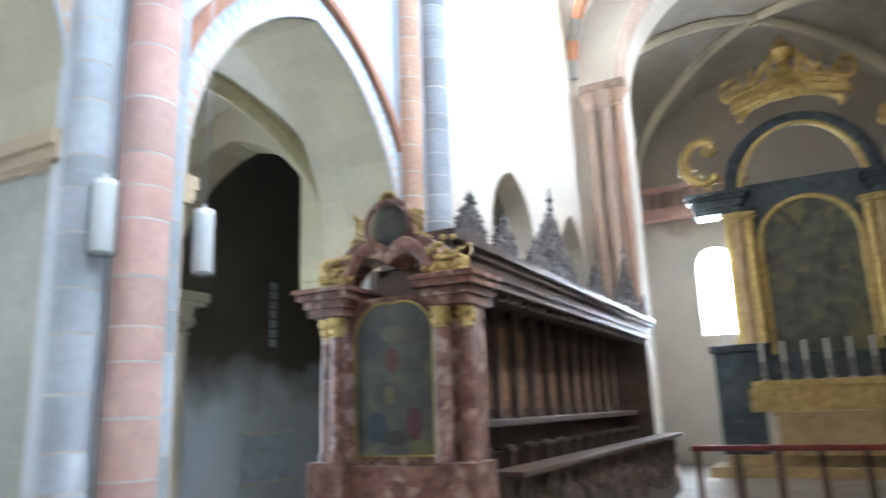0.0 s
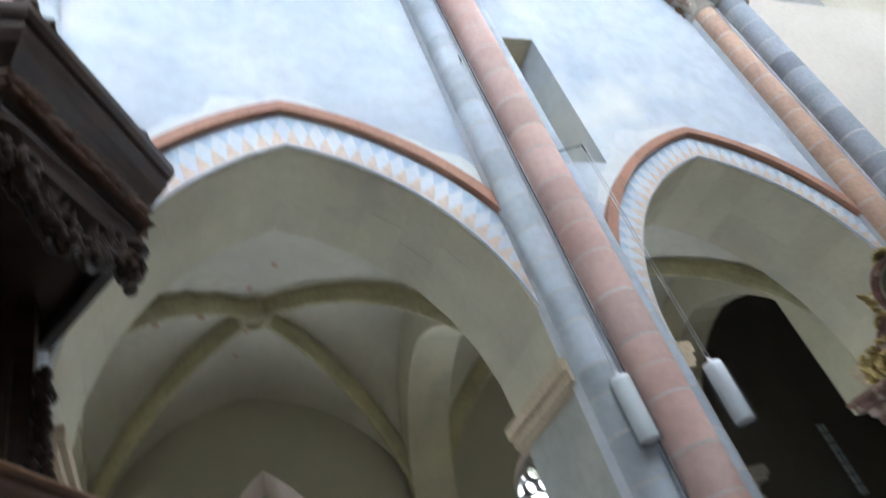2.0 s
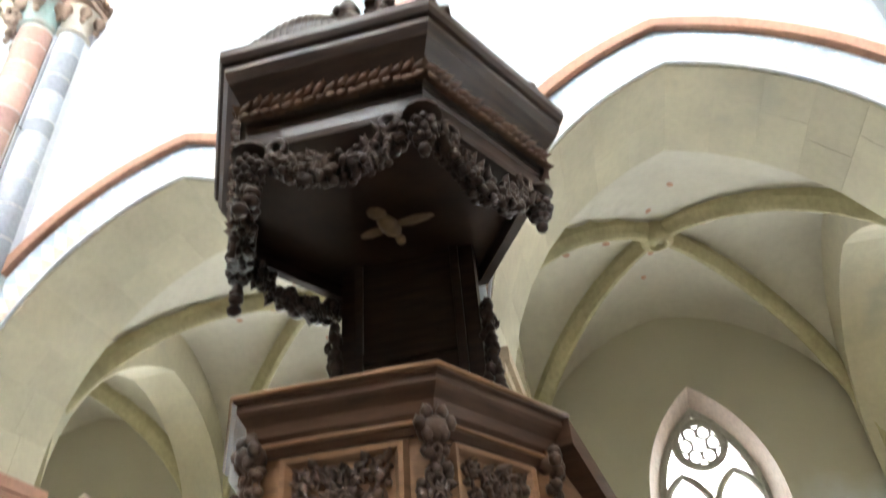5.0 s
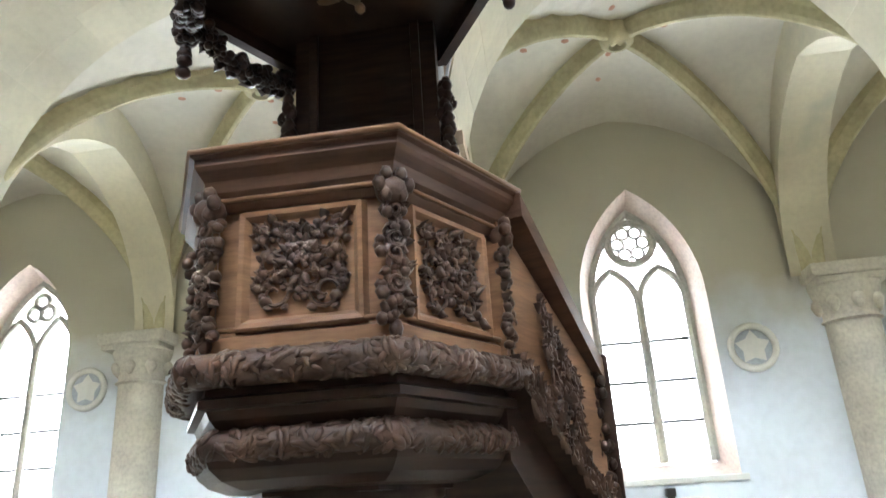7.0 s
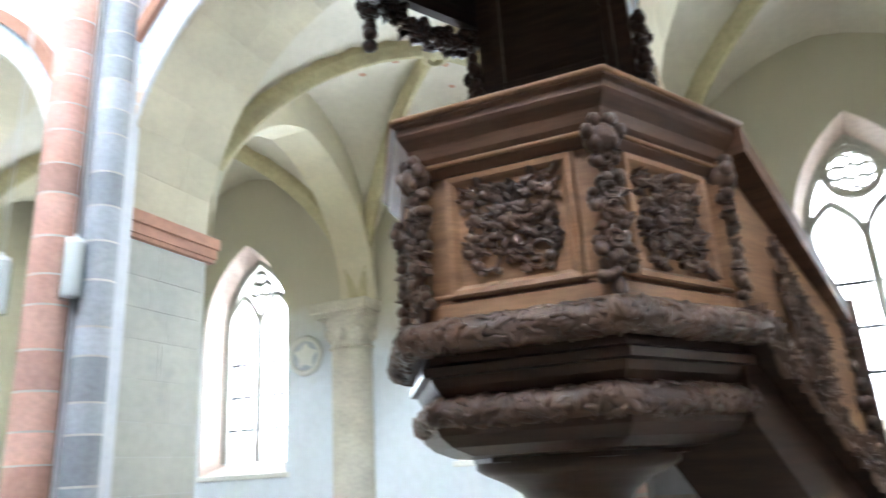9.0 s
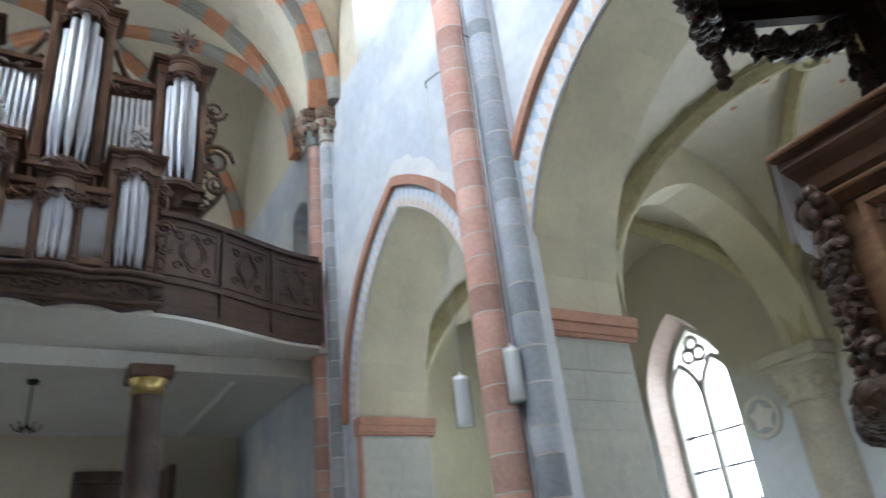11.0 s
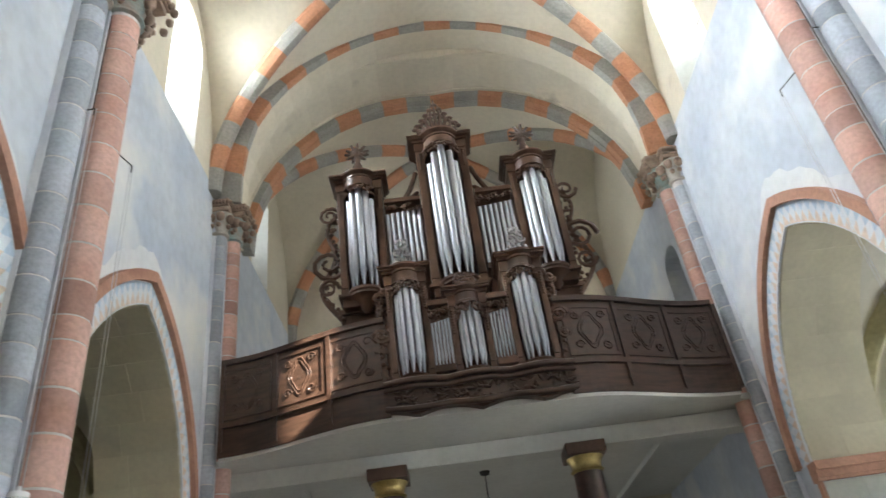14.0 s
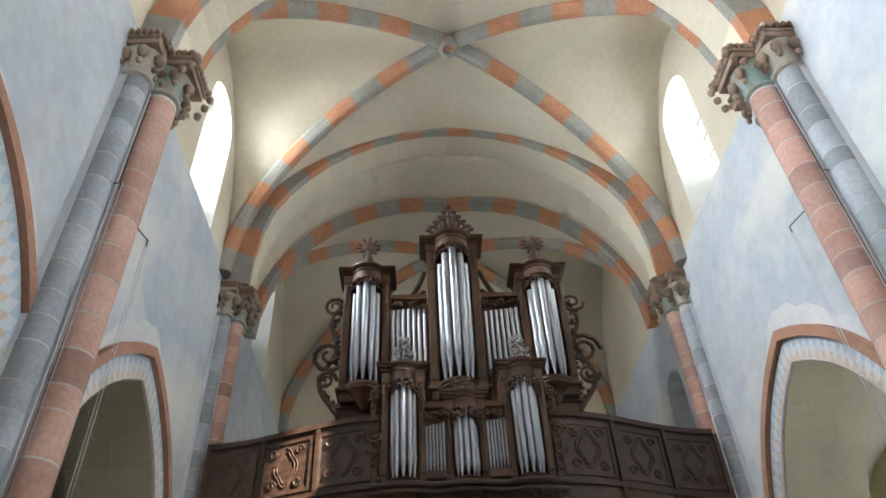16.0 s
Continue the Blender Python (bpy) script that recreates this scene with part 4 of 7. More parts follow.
def leaf(bm, m, x, y, z, ang, ln, wd, lift=1.0):
    """A pointed, ridged leaf lying in the panel, lifted at its tip."""
    q = m @ Matrix.Translation((x, y, z)) @ Matrix.Rotation(ang, 4, "Z")
    rows = ((0.0, 0.35, 0.0), (0.3, 1.0, 0.012), (0.65, 0.8, 0.02), (1.0, 0.0, 0.034))
    prev = None
    for t, w, h in rows:
        cur = [bm.verts.new(q @ Vector((t * ln, w * wd * e, h * lift + (0.010 if e == 0 else 0.0)))) for e in (-1, 0, 1)]
        low = [bm.verts.new(q @ Vector((t * ln, w * wd * e * 0.9, -0.01))) for e in (-1, 1)]
        ring = [cur[0], cur[1], cur[2], low[1], low[0]]
        if prev:
            for k in range(5):
                bm.faces.new((prev[k], prev[(k + 1) % 5], ring[(k + 1) % 5], ring[k])).smooth = True
        prev = ring


def leaf_panel(bm, m, w, h, n, seed, depth=0.03):
    """Symmetric leaf, scroll and fruit relief filling a panel of that size, in its local frame."""
    for e in (-1, 1):
        rnd = random.Random(seed)
        spirals = [(0.27, 0.30, 0.10, 1), (0.30, 0.02, 0.085, -1), (0.26, -0.30, 0.10, 1), (0.10, -0.16, 0.07, -1), (0.09, 0.36, 0.06, 1), (0.40, 0.42, 0.05, -1), (0.41, -0.14, 0.05, 1)]
        for cx, cy, rad, f in spirals:
            x, y, r = e * cx * w, cy * h, rad * min(w, h) * 2.0
            turn0 = rnd.uniform(0, 6.28)
            pts = []
            for i in range(15):
                q = i / 14
                a = turn0 + e * f * 1.35 * 6.283 * q
                rr = r * (1 - 0.78 * q)
                pts.append((x + rr * math.cos(a), y + rr * math.sin(a), a))
            tube(bm, [m @ Vector((px, py, depth * 0.5 + 0.012 * k / 14)) for k, (px, py, a) in enumerate(pts)], 0.010, 5, taper=lambda q: 1.2 - 0.5 * q)
            for k in range(0, 14, 2):
                px, py, a = pts[k]
                if abs(px) < w / 2 and abs(py) < h / 2:
                    leaf(bm, m, px, py, depth * 0.35, a + rnd.uniform(-0.6, 0.9), r * rnd.uniform(0.35, 0.6), r * rnd.uniform(0.2, 0.3))
        for k in range(n // 2):
            x, y = rnd.uniform(0.04, 0.94) * w / 2, rnd.uniform(-0.92, 0.92) * h / 2
            if rnd.random() < 0.3:
                leaf(bm, m, e * x, y, rnd.uniform(0.0, depth), rnd.uniform(0, 6.28) * e, rnd.uniform(0.04, 0.07), rnd.uniform(0.012, 0.02))
            else:
                s = rnd.uniform(0.015, 0.031)
                lump(bm, m, (e * x, y, depth * 0.5), (s, s, s), 6, 4)
    rnd = random.Random(seed + 1)
    for k in range(26):
        a, q = rnd.uniform(0, 6.28), rnd.uniform(0, 0.07)
        lump(bm, m, (q * math.cos(a), 0.02 + q * math.sin(a) * 1.2, depth + 0.012 - q * 0.25), (0.015, 0.015, 0.015), 6, 4)
    for k in range(10):
        a = 6.283 * k / 10
        leaf(bm, m, 0.05 * math.cos(a), 0.02 + 0.06 * math.sin(a), depth * 0.6, a, 0.06, 0.018)


def panel_frame(bm, m, w, h, t=0.035, d=0.03):
    """A mitred raised moulding round a panel."""
    c = [(-w / 2, -h / 2), (w / 2, -h / 2), (w / 2, h / 2), (-w / 2, h / 2)]
    prof = [(0, 0), (-t * 0.25, d), (-t * 0.6, d * 0.9), (-t, 0.2 * d), (-t, -0.005), (0, -0.005)]
    rings = []
    for x, y in c:
        sx, sy = (1 if x > 0 else -1), (1 if y > 0 else -1)
        rings.append([bm.verts.new(m @ Vector((x + sx * (o + t), y + sy * (o + t), z))) for o, z in prof])
    for i in range(4):
        a, b = rings[i], rings[(i + 1) % 4]
        for j in range(len(prof)):
            bm.faces.new((a[j], a[(j + 1) % len(prof)], b[(j + 1) % len(prof)], b[j]))


def slab(bm, m, w, h, d, bevel=0.0, mi=0):
    vs = [bm.verts.new(m @ Vector((x, y, z))) for z in (0, d) for y in (-h / 2, h / 2) for x in (-w / 2, w / 2)]
    for q in ((0, 2, 3, 1), (4, 5, 7, 6), (0, 1, 5, 4), (2, 6, 7, 3), (0, 4, 6, 2), (1, 3, 7, 5)):
        bm.faces.new([vs[i] for i in q]).material_index = mi


# ---- pulpit ----
M_DOVE = material("dull_gilt_wood", (0.26, 0.17, 0.09), (0.16, 0.10, 0.05), 0.5, 6, 30, 0.2)
HX, HY, HR = 3.09, 1.0, 0.93


def hex_v(r, k):
    a = radians(30 + 60 * k)
    return Vector((HX + r * math.cos(a), HY + r * math.sin(a), 0))


def hex_face(r, k, z):
    """Local frame of the face between corner k and k + 1: right, up, outwards."""
    a, b = hex_v(r, k), hex_v(r, k + 1)
    mid = (a + b) / 2
    mid.z = z
    return frame_matrix(mid, b - a, (0, 0, 1)), (b - a).length


def pulpit():
    th = thing("pulpit", "dark carved oak hexagonal pulpit against a nave pier", "pulpit", at=(0, 0, 0))
    bm = bmesh.new()
    hexring(bm, (HX, HY), [(0.76, 1.95), (0.80, 1.97), (0.80, 2.03), (0.765, 2.05), (0.765, 2.60), (0.79, 2.63)], turn=30)
    part("body", bm, M_OAK, th, "warm brown oak pulpit body")
    bm = bmesh.new()
    hexring(bm, (HX, HY), [(0.79, 2.60), (0.82, 2.63), (0.82, 2.66), (0.845, 2.68), (0.86, 2.73), (0.90, 2.77), (0.915, 2.79), (0.915, 2.82), (0.94, 2.83), (0.94, 2.865), (0.92, 2.875)], turn=30)
    part("rim_cornice", bm, M_RIM, th, "moulded oak rim")
    for r, z, w in ((0.942, 2.852, 0.014), (0.826, 2.645, 0.011), (0.80, 2.06, 0.012)):
        bm = bmesh.new()
        tube(bm, [Vector((*hex_v(r, k).xy, z)) for k in range(1, 6)], w, 6)
        part("bead_moulding", bm, M_OAK, th, "thin lighter oak bead")
    for k in (1, 2, 3, 4):
        m, w = hex_face(0.765, k, 2.32)
        pn = bmesh.new()
        slab(pn, m, w - 0.26, 0.5, 0.012)
        p = part("panel", pn, M_OAK, th, "dark panel carved with leaves and fruit")
        bm = bmesh.new()
        panel_frame(bm, m, w - 0.31, 0.43, 0.062, 0.045)
        part("panel_frame", bm, M_OAK, p, "golden brown raised frame")
        bm = bmesh.new()
        leaf_panel(bm, m, w - 0.33, 0.41, 60, 11 + k, 0.046)
        part("leaf_carving", bm, M_CARVE, p)
    for k in (1, 2, 3, 4):
        v = hex_v(0.78, k)
        out = (v - Vector((HX, HY, 0))).normalized()
        m = frame_matrix((v.x, v.y, 2.60), Vector((0, 0, 1)).cross(out), (0, 0, 1))
        rnd = random.Random(k)
        bm = bmesh.new()
        # pomegranate head with leaf lobes, then flowers and fruit hanging below
        lump(bm, m, (0, 0.0, 0.04), (0.075, 0.068, 0.07), 10, 6)
        for j in range(6):
            a = 1.05 * j
            lump(bm, m, (0.066 * math.cos(a), 0.02 + 0.054 * math.sin(a), 0.07), (0.03, 0.04, 0.034), 6, 4)
        y = -0.09
        while y > -0.56:
            for j in range(5):
                lump(bm, m, (rnd.uniform(-0.062, 0.062), y + rnd.uniform(-0.03, 0.03), 0.02 + rnd.uniform(0, 0.04)), (rnd.uniform(0.022, 0.036),) * 2 + (0.03,), 6, 4)
            for j in range(4):
                leaf(bm, m, rnd.uniform(-0.03, 0.03), y, 0.035, rnd.uniform(0, 6.28), rnd.uniform(0.05, 0.075), 0.02)
            if rnd.random() < 0.6:
                scroll(bm, m, (0, y, 0.06), 0.045, 1.5, rnd.choice((-1, 1)), 0.011)
            y -= 0.065
        lump(bm, m, (0, -0.60, 0.03), (0.03, 0.045, 0.03), 8, 5)
        part("corner_garland", bm, M_CARVE, th, "hanging carved fruit garland")
    # leafy roll under the panels
    def leaf_roll(r, z, rad, count, seed, name, label):
        bm = bmesh.new()
        ring = []
        for k in range(6):
            a, b = hex_v(r, k), hex_v(r, k + 1)
            for q in range(8):
                p = a.lerp(b, q / 8)
                ring.append(Vector((p.x, p.y, z)))
        n = len(ring)
        circ = []
        for i, p in enumerate(ring):
            o = (p - Vector((HX, HY, z))).normalized()
            circ.append([bm.verts.new(p + o * rad * math.cos(t) * 1.0 + Vector((0, 0, rad * 0.85 * math.sin(t)))) for t in [2 * math.pi * j / 10 for j in range(10)]])
        for i in range(n):
            a, b = circ[i], circ[(i + 1) % n]
            for j in range(10):
                f = bm.faces.new((a[j], a[(j + 1) % 10], b[(j + 1) % 10], b[j]))
                f.smooth = True
        rnd = random.Random(seed)
        idn = Matrix.Identity(4)
        for i in range(count):
            k = rnd.randrange(n)
            p = ring[k].lerp(ring[(k + 1) % n], rnd.random())
            o = (p - Vector((HX, HY, z))).normalized()
            t = rnd.uniform(-1.5, 1.5)
            q = p + o * rad * math.cos(t) + Vector((0, 0, rad * 0.85 * math.sin(t)))
            nrm = (o * math.cos(t) + Vector((0, 0, math.sin(t)))).normalized()
            tan = nrm.cross(Vector((0, 0, 1)))
            fm = frame_matrix(q - nrm * 0.012, tan, nrm.cross(tan))
            lump(bm, fm @ Matrix.Rotation(rnd.uniform(0, 6.283), 4, "Z"), (0, 0, 0.006), (rnd.uniform(0.03, 0.055), rnd.uniform(0.014, 0.022), 0.014), 6, 4)
            if i % 4 == 0:
                lump(bm, idn, q - nrm * 0.006, (0.015, 0.015, 0.013), 6, 4)
        return part(name, bm, M_CARVE, th, label)
    leaf_roll(0.86, 1.885, 0.082, 620, 5, "leaf_roll", "carved leaf moulding under the panels")
    bm = bmesh.new()
    hexring(bm, (HX, HY), [(0.62, 1.60), (0.64, 1.62), (0.69, 1.625), (0.69, 1.64), (0.73, 1.66), (0.77, 1.70), (0.79, 1.735), (0.83, 1.74), (0.83, 1.775), (0.80, 1.79), (0.78, 1.95)], turn=30)
    part("cove", bm, M_WOOD, th, "plain coved moulding")
    leaf_roll(0.735, 1.595, 0.078, 520, 6, "lower_leaf_roll", "bulging carved leaf moulding")
    bm = bmesh.new()
    hexring(bm, (HX, HY), [(0.40, 1.395), (0.50, 1.40), (0.50, 1.42), (0.60, 1.43), (0.70, 1.465), (0.76, 1.51), (0.785, 1.56), (0.775, 1.61), (0.70, 1.65)], turn=30)
    part("cushion", bm, M_WOOD, th, "dark swelling cushion moulding")
    bm = bmesh.new()
    lathe(bm, [(0.0, 0.93), (0.16, 0.93), (0.21, 0.97), (0.21, 1.0), (0.17, 1.03), (0.18, 1.12), (0.22, 1.20), (0.26, 1.26), (0.34, 1.31), (0.42, 1.345), (0.46, 1.37), (0.46, 1.40)], (HX, HY, 0), 24)
    part("bulb", bm, M_WOOD, th, "turned tapering pulpit foot")
    bm = bmesh.new()
    lathe(bm, [(0.24, 0), (0.24, 0.1), (0.17, 0.16), (0.13, 0.22), (0.13, 0.85), (0.17, 0.9), (0.17, 0.96)], (HX, HY, 0), 18)
    part("stem", bm, M_WOOD, th)
    # stair parapet
    a, b = Vector((3.09, 0.07, 0)), Vector((3.92, -0.27, 0))
    d = (b - a)
    def sheared(z0a, z1a, z0b, z1b, off0, off1, name, mat, label="", a=Vector((3.05, 0.22, 0))):
        bm = bmesh.new()
        o = Vector((d.y, -d.x, 0)).normalized()
        vs = []
        for p, z0, z1 in ((a, z0a, z1a), (b, z0b, z1b)):
            for off in (off0, off1):
                vs += [bm.verts.new(p + o * off + Vector((0, 0, z0))), bm.verts.new(p + o * off + Vector((0, 0, z1)))]
        for q in ((0, 1, 5, 4), (2, 6, 7, 3), (0, 2, 3, 1), (4, 5, 7, 6), (1, 3, 7, 5), (0, 4, 6, 2)):
            bm.faces.new([vs[i] for i in q])
        return part(name, bm, mat, th, label)
    dz = -0.80
    sheared(1.98, 2.70, 1.98 + dz, 2.70 + dz, -0.05, 0.03, "stair_parapet", M_OAK, "sloping oak stair parapet")
    sheared(2.70, 2.83, 2.70 + dz, 2.83 + dz, -0.07, 0.07, "stair_handrail", M_RIM, "sloping moulded handrail", Vector((3.09, 0.12, 0)))
    sheared(1.82, 1.98, 1.82 + dz, 1.98 + dz, -0.10, 0.10, "stair_string", M_WOOD, "carved sloping stair string")
    sheared(1.50, 1.82, 1.30 + dz, 1.82 + dz, -0.5, 0.0, "stair_underside", M_WOOD, "dark boarded stair underside")
    o = Vector((d.y, -d.x, 0)).normalized()
    rnd = random.Random(35)
    bm = bmesh.new()
    foot = Vector((3.05, 0.22, 0))
    for k in range(260):
        q = rnd.random()
        p = foot.lerp(b, q) + o * 0.10 + Vector((0, 0, 1.90 + dz * q + rnd.uniform(-0.07, 0.07)))
        fm = frame_matrix(p, Vector((d.x, d.y, dz)), (0, 0, 1))
        leaf(bm, fm, 0, 0, 0, rnd.uniform(0, 6.28), rnd.uniform(0.05, 0.09), 0.02)
    part("leaf_carving", bm, M_CARVE, th, "carved leaves along the stair string")
    slope = Vector((d.x, d.y, dz)).normalized()
    mid = (Vector((3.05, 0.22, 0)) + b) / 2 + o * 0.04
    m = frame_matrix((mid.x, mid.y, 2.31 + dz / 2), slope, Vector((0, 0, 1)))
    bm = bmesh.new()
    leaf_panel(bm, m, 0.66, 0.42, 70, 31, 0.035)
    part("leaf_carving", bm, M_CARVE, th, "carved leaves on the stair parapet")
    bm = bmesh.new()
    box(bm, b.x - 0.07, b.x + 0.07, b.y - 0.07, b.y + 0.07, 0.0, 2.10, 0.012)
    part("newel_post", bm, M_WOOD, th)
    rnd = random.Random(77)
    bm = bmesh.new()
    for k in range(46):
        lump(bm, Matrix.Identity(4), (b.x - 0.09 + rnd.uniform(-0.02, 0.02), b.y + 0.02 + rnd.uniform(-0.045, 0.045), rnd.uniform(1.2, 2.0)), (0.03, 0.03, 0.034), 6, 4)
    part("corner_garland", bm, M_WOOD, th)
    # back board
    bm = bmesh.new()
    box(bm, 3.62, 3.74, 0.52, 1.48, 2.6, 4.5)
    box(bm, 3.59, 3.625, 0.62, 0.68, 2.7, 4.45, 0.008)
    box(bm, 3.59, 3.625, 1.32, 1.38, 2.7, 4.45, 0.008)
    box(bm, 3.59, 3.625, 0.68, 1.32, 3.62, 3.70, 0.008)
    bk = part("back_board", bm, M_WOOD, th, "dark panelled back board")
    m = frame_matrix((3.61, 1.0, 3.2), (0, -1, 0), (0, 0, 1))
    bm = bmesh.new()
    leaf_panel(bm, m, 0.5, 0.6, 50, 41, 0.03)
    part("leaf_carving", bm, M_WOOD, bk)
    for e in (-1, 1):
        bm = bmesh.new()
        m = frame_matrix((3.64, 1.0 + e * 0.52, 3.3), (0, -e, 0), (0, 0, 1))
        rnd = random.Random(50 + e)
        for k in range(90):
            q = rnd.uniform(-1, 1)
            lump(bm, m, (rnd.uniform(-0.06, 0.04) * (1 - 0.6 * abs(q + 0.1)), q * 0.66, rnd.uniform(-0.03, 0.05)), (0.04, 0.055, 0.04), 6, 4)
        scroll(bm, m, (-0.03, -0.5, 0.03), 0.08, 1.6, 1, 0.024)
        scroll(bm, m, (-0.02, 0.5, 0.03), 0.06, 1.6, -1, 0.02)
        part("side_scroll", bm, M_WOOD, bk)
    # sounding board
    sb = part("sounding_board", (lambda q: (hexring(q, (HX, HY), [(1.02, 4.42), (1.05, 4.46), (1.05, 4.50), (1.09, 4.52), (1.09, 4.60), (1.10, 4.63), (1.14, 4.68), (1.20, 4.75), (1.235, 4.82), (1.235, 4.86), (1.26, 4.875), (1.28, 4.92), (1.28, 4.98), (1.22, 5.0), (0.5, 5.12)], turn=30), q)[1])(bmesh.new()), M_WOOD, th, "broad dark moulded sounding board")
    bm = bmesh.new()
    lv = [(0.95, 4.30), (1.03, 4.30), (1.04, 4.34), (1.04, 4.43), (0.95, 4.43)]
    rg = [[bm.verts.new((*(hex_v(r, k).xy), z)) for k in range(6)] for r, z in lv]
    for i in range(5):
        for k in range(6):
            bm.faces.new((rg[i][k], rg[i][(k + 1) % 6], rg[(i + 1) % 5][(k + 1) % 6], rg[(i + 1) % 5][k]))
    part("lower_band", bm, M_WOOD, sb)
    rnd = random.Random(9)
    bm = bmesh.new()
    for k in range(1, 5):
        m, w = hex_face(1.095, k, 4.56)
        n = 17
        for j in range(n):
            x = (j + 0.5) / n * w - w / 2
            for q, g in ((-0.026, -28), (0.026, 28)):
                leaf(bm, m, x - 0.04, q * 0.6, 0.004, radians(g) + rnd.uniform(-0.2, 0.2), 0.105, 0.03, 1.2)
            lump(bm, m, (x + 0.02, rnd.uniform(-0.045, 0.045), 0.012), (0.016, 0.016, 0.016), 6, 4)
    part("leaf_frieze", bm, M_RIM, sb, "carved laurel leaf frieze")
    for k in range(1, 5):
        v = hex_v(1.0, k)
        out = (v - Vector((HX, HY, 0))).normalized()
        m = frame_matrix((v.x, v.y, 4.30), Vector((0, 0, 1)).cross(out), (0, 0, 1))
        rnd = random.Random(60 + k)
        bm = bmesh.new()
        # capped pine cone pendant
        lathe(bm, [(0.0, 4.33), (0.10, 4.33), (0.11, 4.30), (0.06, 4.28)], (v.x, v.y, 0), 12)
        for j in range(4):
            for i in range(7):
                a = 6.28 * i / 7 + j * 0.45
                r = (0.055, 0.07, 0.062, 0.04)[j]
                lump(bm, m, (r * math.cos(a), -0.06 - 0.04 * j, r * math.sin(a)), (0.028, 0.03, 0.028), 6, 4)
        lump(bm, m, (0, -0.12, 0), (0.07, 0.09, 0.07), 8, 5)
        lump(bm, m, (0, -0.25, 0), (0.038, 0.045, 0.038), 8, 5)
        if k in (2, 1):
            for j in range(3):
                lump(bm, m, (rnd.uniform(-0.03, 0.03), -0.28 - 0.06 * j, rnd.uniform(-0.03, 0.03)), (0.05, 0.045, 0.05), 7, 4)
        part("pendant", bm, M_WOOD, sb, "pine cone pendant")
    for k in range(0, 4):
        m, w = hex_face(0.985, k, 4.30)
        rnd = random.Random(80 + k)
        bm = bmesh.new()
        for j in range(260):
            q = rnd.uniform(-0.92, 0.92)
            drop = -0.05 - (0.20 if k else 0.12) * (1 - q * q) + rnd.uniform(-0.07, 0.07)
            s = rnd.uniform(0.016, 0.038)
            if j % 5 == 0:
                leaf(bm, m, q * w / 2 * 0.86, drop, 0.05, rnd.uniform(0, 6.28), 0.08, 0.026)
            lump(bm, m, (q * w / 2 * 0.86, drop, rnd.uniform(-0.05, 0.06)), (s, s, s), 6, 4)
        for e in (-1, 1):
            x = e * w * 0.33
            ring = [m @ Vector((x + 0.05 * math.cos(t), -0.03 + 0.05 * math.sin(t), 0.05)) for t in [6.28 * i / 12 for i in range(13)]]
            tube(bm, ring, 0.024, 6)
        part("garland", bm, M_WOOD, sb, "carved fruit garland with grapes")
    # reclining and upright carved ornaments on the board
    for kind, p in (("lying", hex_v(1.17, 2).lerp(hex_v(1.17, 3), 0.35)), ("upright", hex_v(1.15, 2).lerp(hex_v(1.15, 3), 0.82)), ("lying", hex_v(1.12, 3).lerp(hex_v(1.12, 4), 0.66))):
        bm = bmesh.new()
        rnd = random.Random(int(p.y * 100))
        if kind == "upright":
            for dx, dy, lean, hh in ((-0.02, 0.16, 0.9, 0.26), (0.0, 0.03, 0.1, 0.40), (0.05, -0.12, -0.9, 0.24), (0.12, 0.05, 0.3, 0.34)):
                pts = [Vector((p.x + dx, p.y + dy + lean * 0.14 * math.sin(q * 2.4), 4.97 + hh * q)) for q in [i / 8 for i in range(9)]]
                tube(bm, pts, 0.045, 8, taper=lambda q: 1.1 - 0.5 * q)
                lump(bm, Matrix.Translation(pts[-1]), (0, 0, 0), (0.04, 0.05, 0.06), 8, 5)
                for j in range(14):
                    leaf(bm, frame_matrix(pts[1 + j % 7], (0, 1, 0.2), (0.3, 0, 1)), 0, 0, 0.03, rnd.uniform(0, 6.28), 0.12, 0.035, 2.0)
                for j in range(5):
                    lump(bm, Matrix.Translation(pts[2 + j]), (rnd.uniform(-0.05, 0.05), rnd.uniform(-0.06, 0.06), 0), (0.04, 0.04, 0.05), 6, 4)
        else:
            along = (hex_v(1.0, 3) - hex_v(1.0, 2)).normalized() if p.y > 0.4 else (hex_v(1.0, 4) - hex_v(1.0, 3)).normalized()
            for j in range(13):
                q = j / 12 - 0.5
                c = p + along * q * 0.52
                hump = 0.07 + 0.09 * math.cos(q * 3.0)
                lump(bm, Matrix.Translation((c.x, c.y, 4.97 + hump * 0.7)), (0, 0, 0), (0.075, 0.07, hump), 8, 5)
            c = p + along * 0.30
            lump(bm, Matrix.Translation((c.x, c.y, 5.16)), (0, 0, 0), (0.07, 0.075, 0.085), 9, 6)
            lump(bm, Matrix.Translation((c.x, c.y, 5.05)), (0, 0, 0), (0.085, 0.1, 0.07), 9, 6)
        part("crest_ornament", bm, M_WOOD, sb, "carved leafy crest ornament")
    # dove under the board
    bm = bmesh.new()
    m = Matrix.Translation((HX, HY - 0.04, 4.31)) @ pose(0, 0, 0, 8, 0, -100) @ Matrix.Diagonal((1.25, 1.25, 1.25, 1))
    lump(bm, m, (0, 0, 0), (0.05, 0.11, 0.045), 10, 6)
    lump(bm, m, (0, 0.13, -0.02), (0.028, 0.035, 0.028), 8, 5)
    for e in (-1, 1):
        lump(bm, m @ pose(e * 0.12, 0.05, 0.02, 0, e * -14, e * 34), (0, 0, 0), (0.12, 0.05, 0.012), 8, 4)
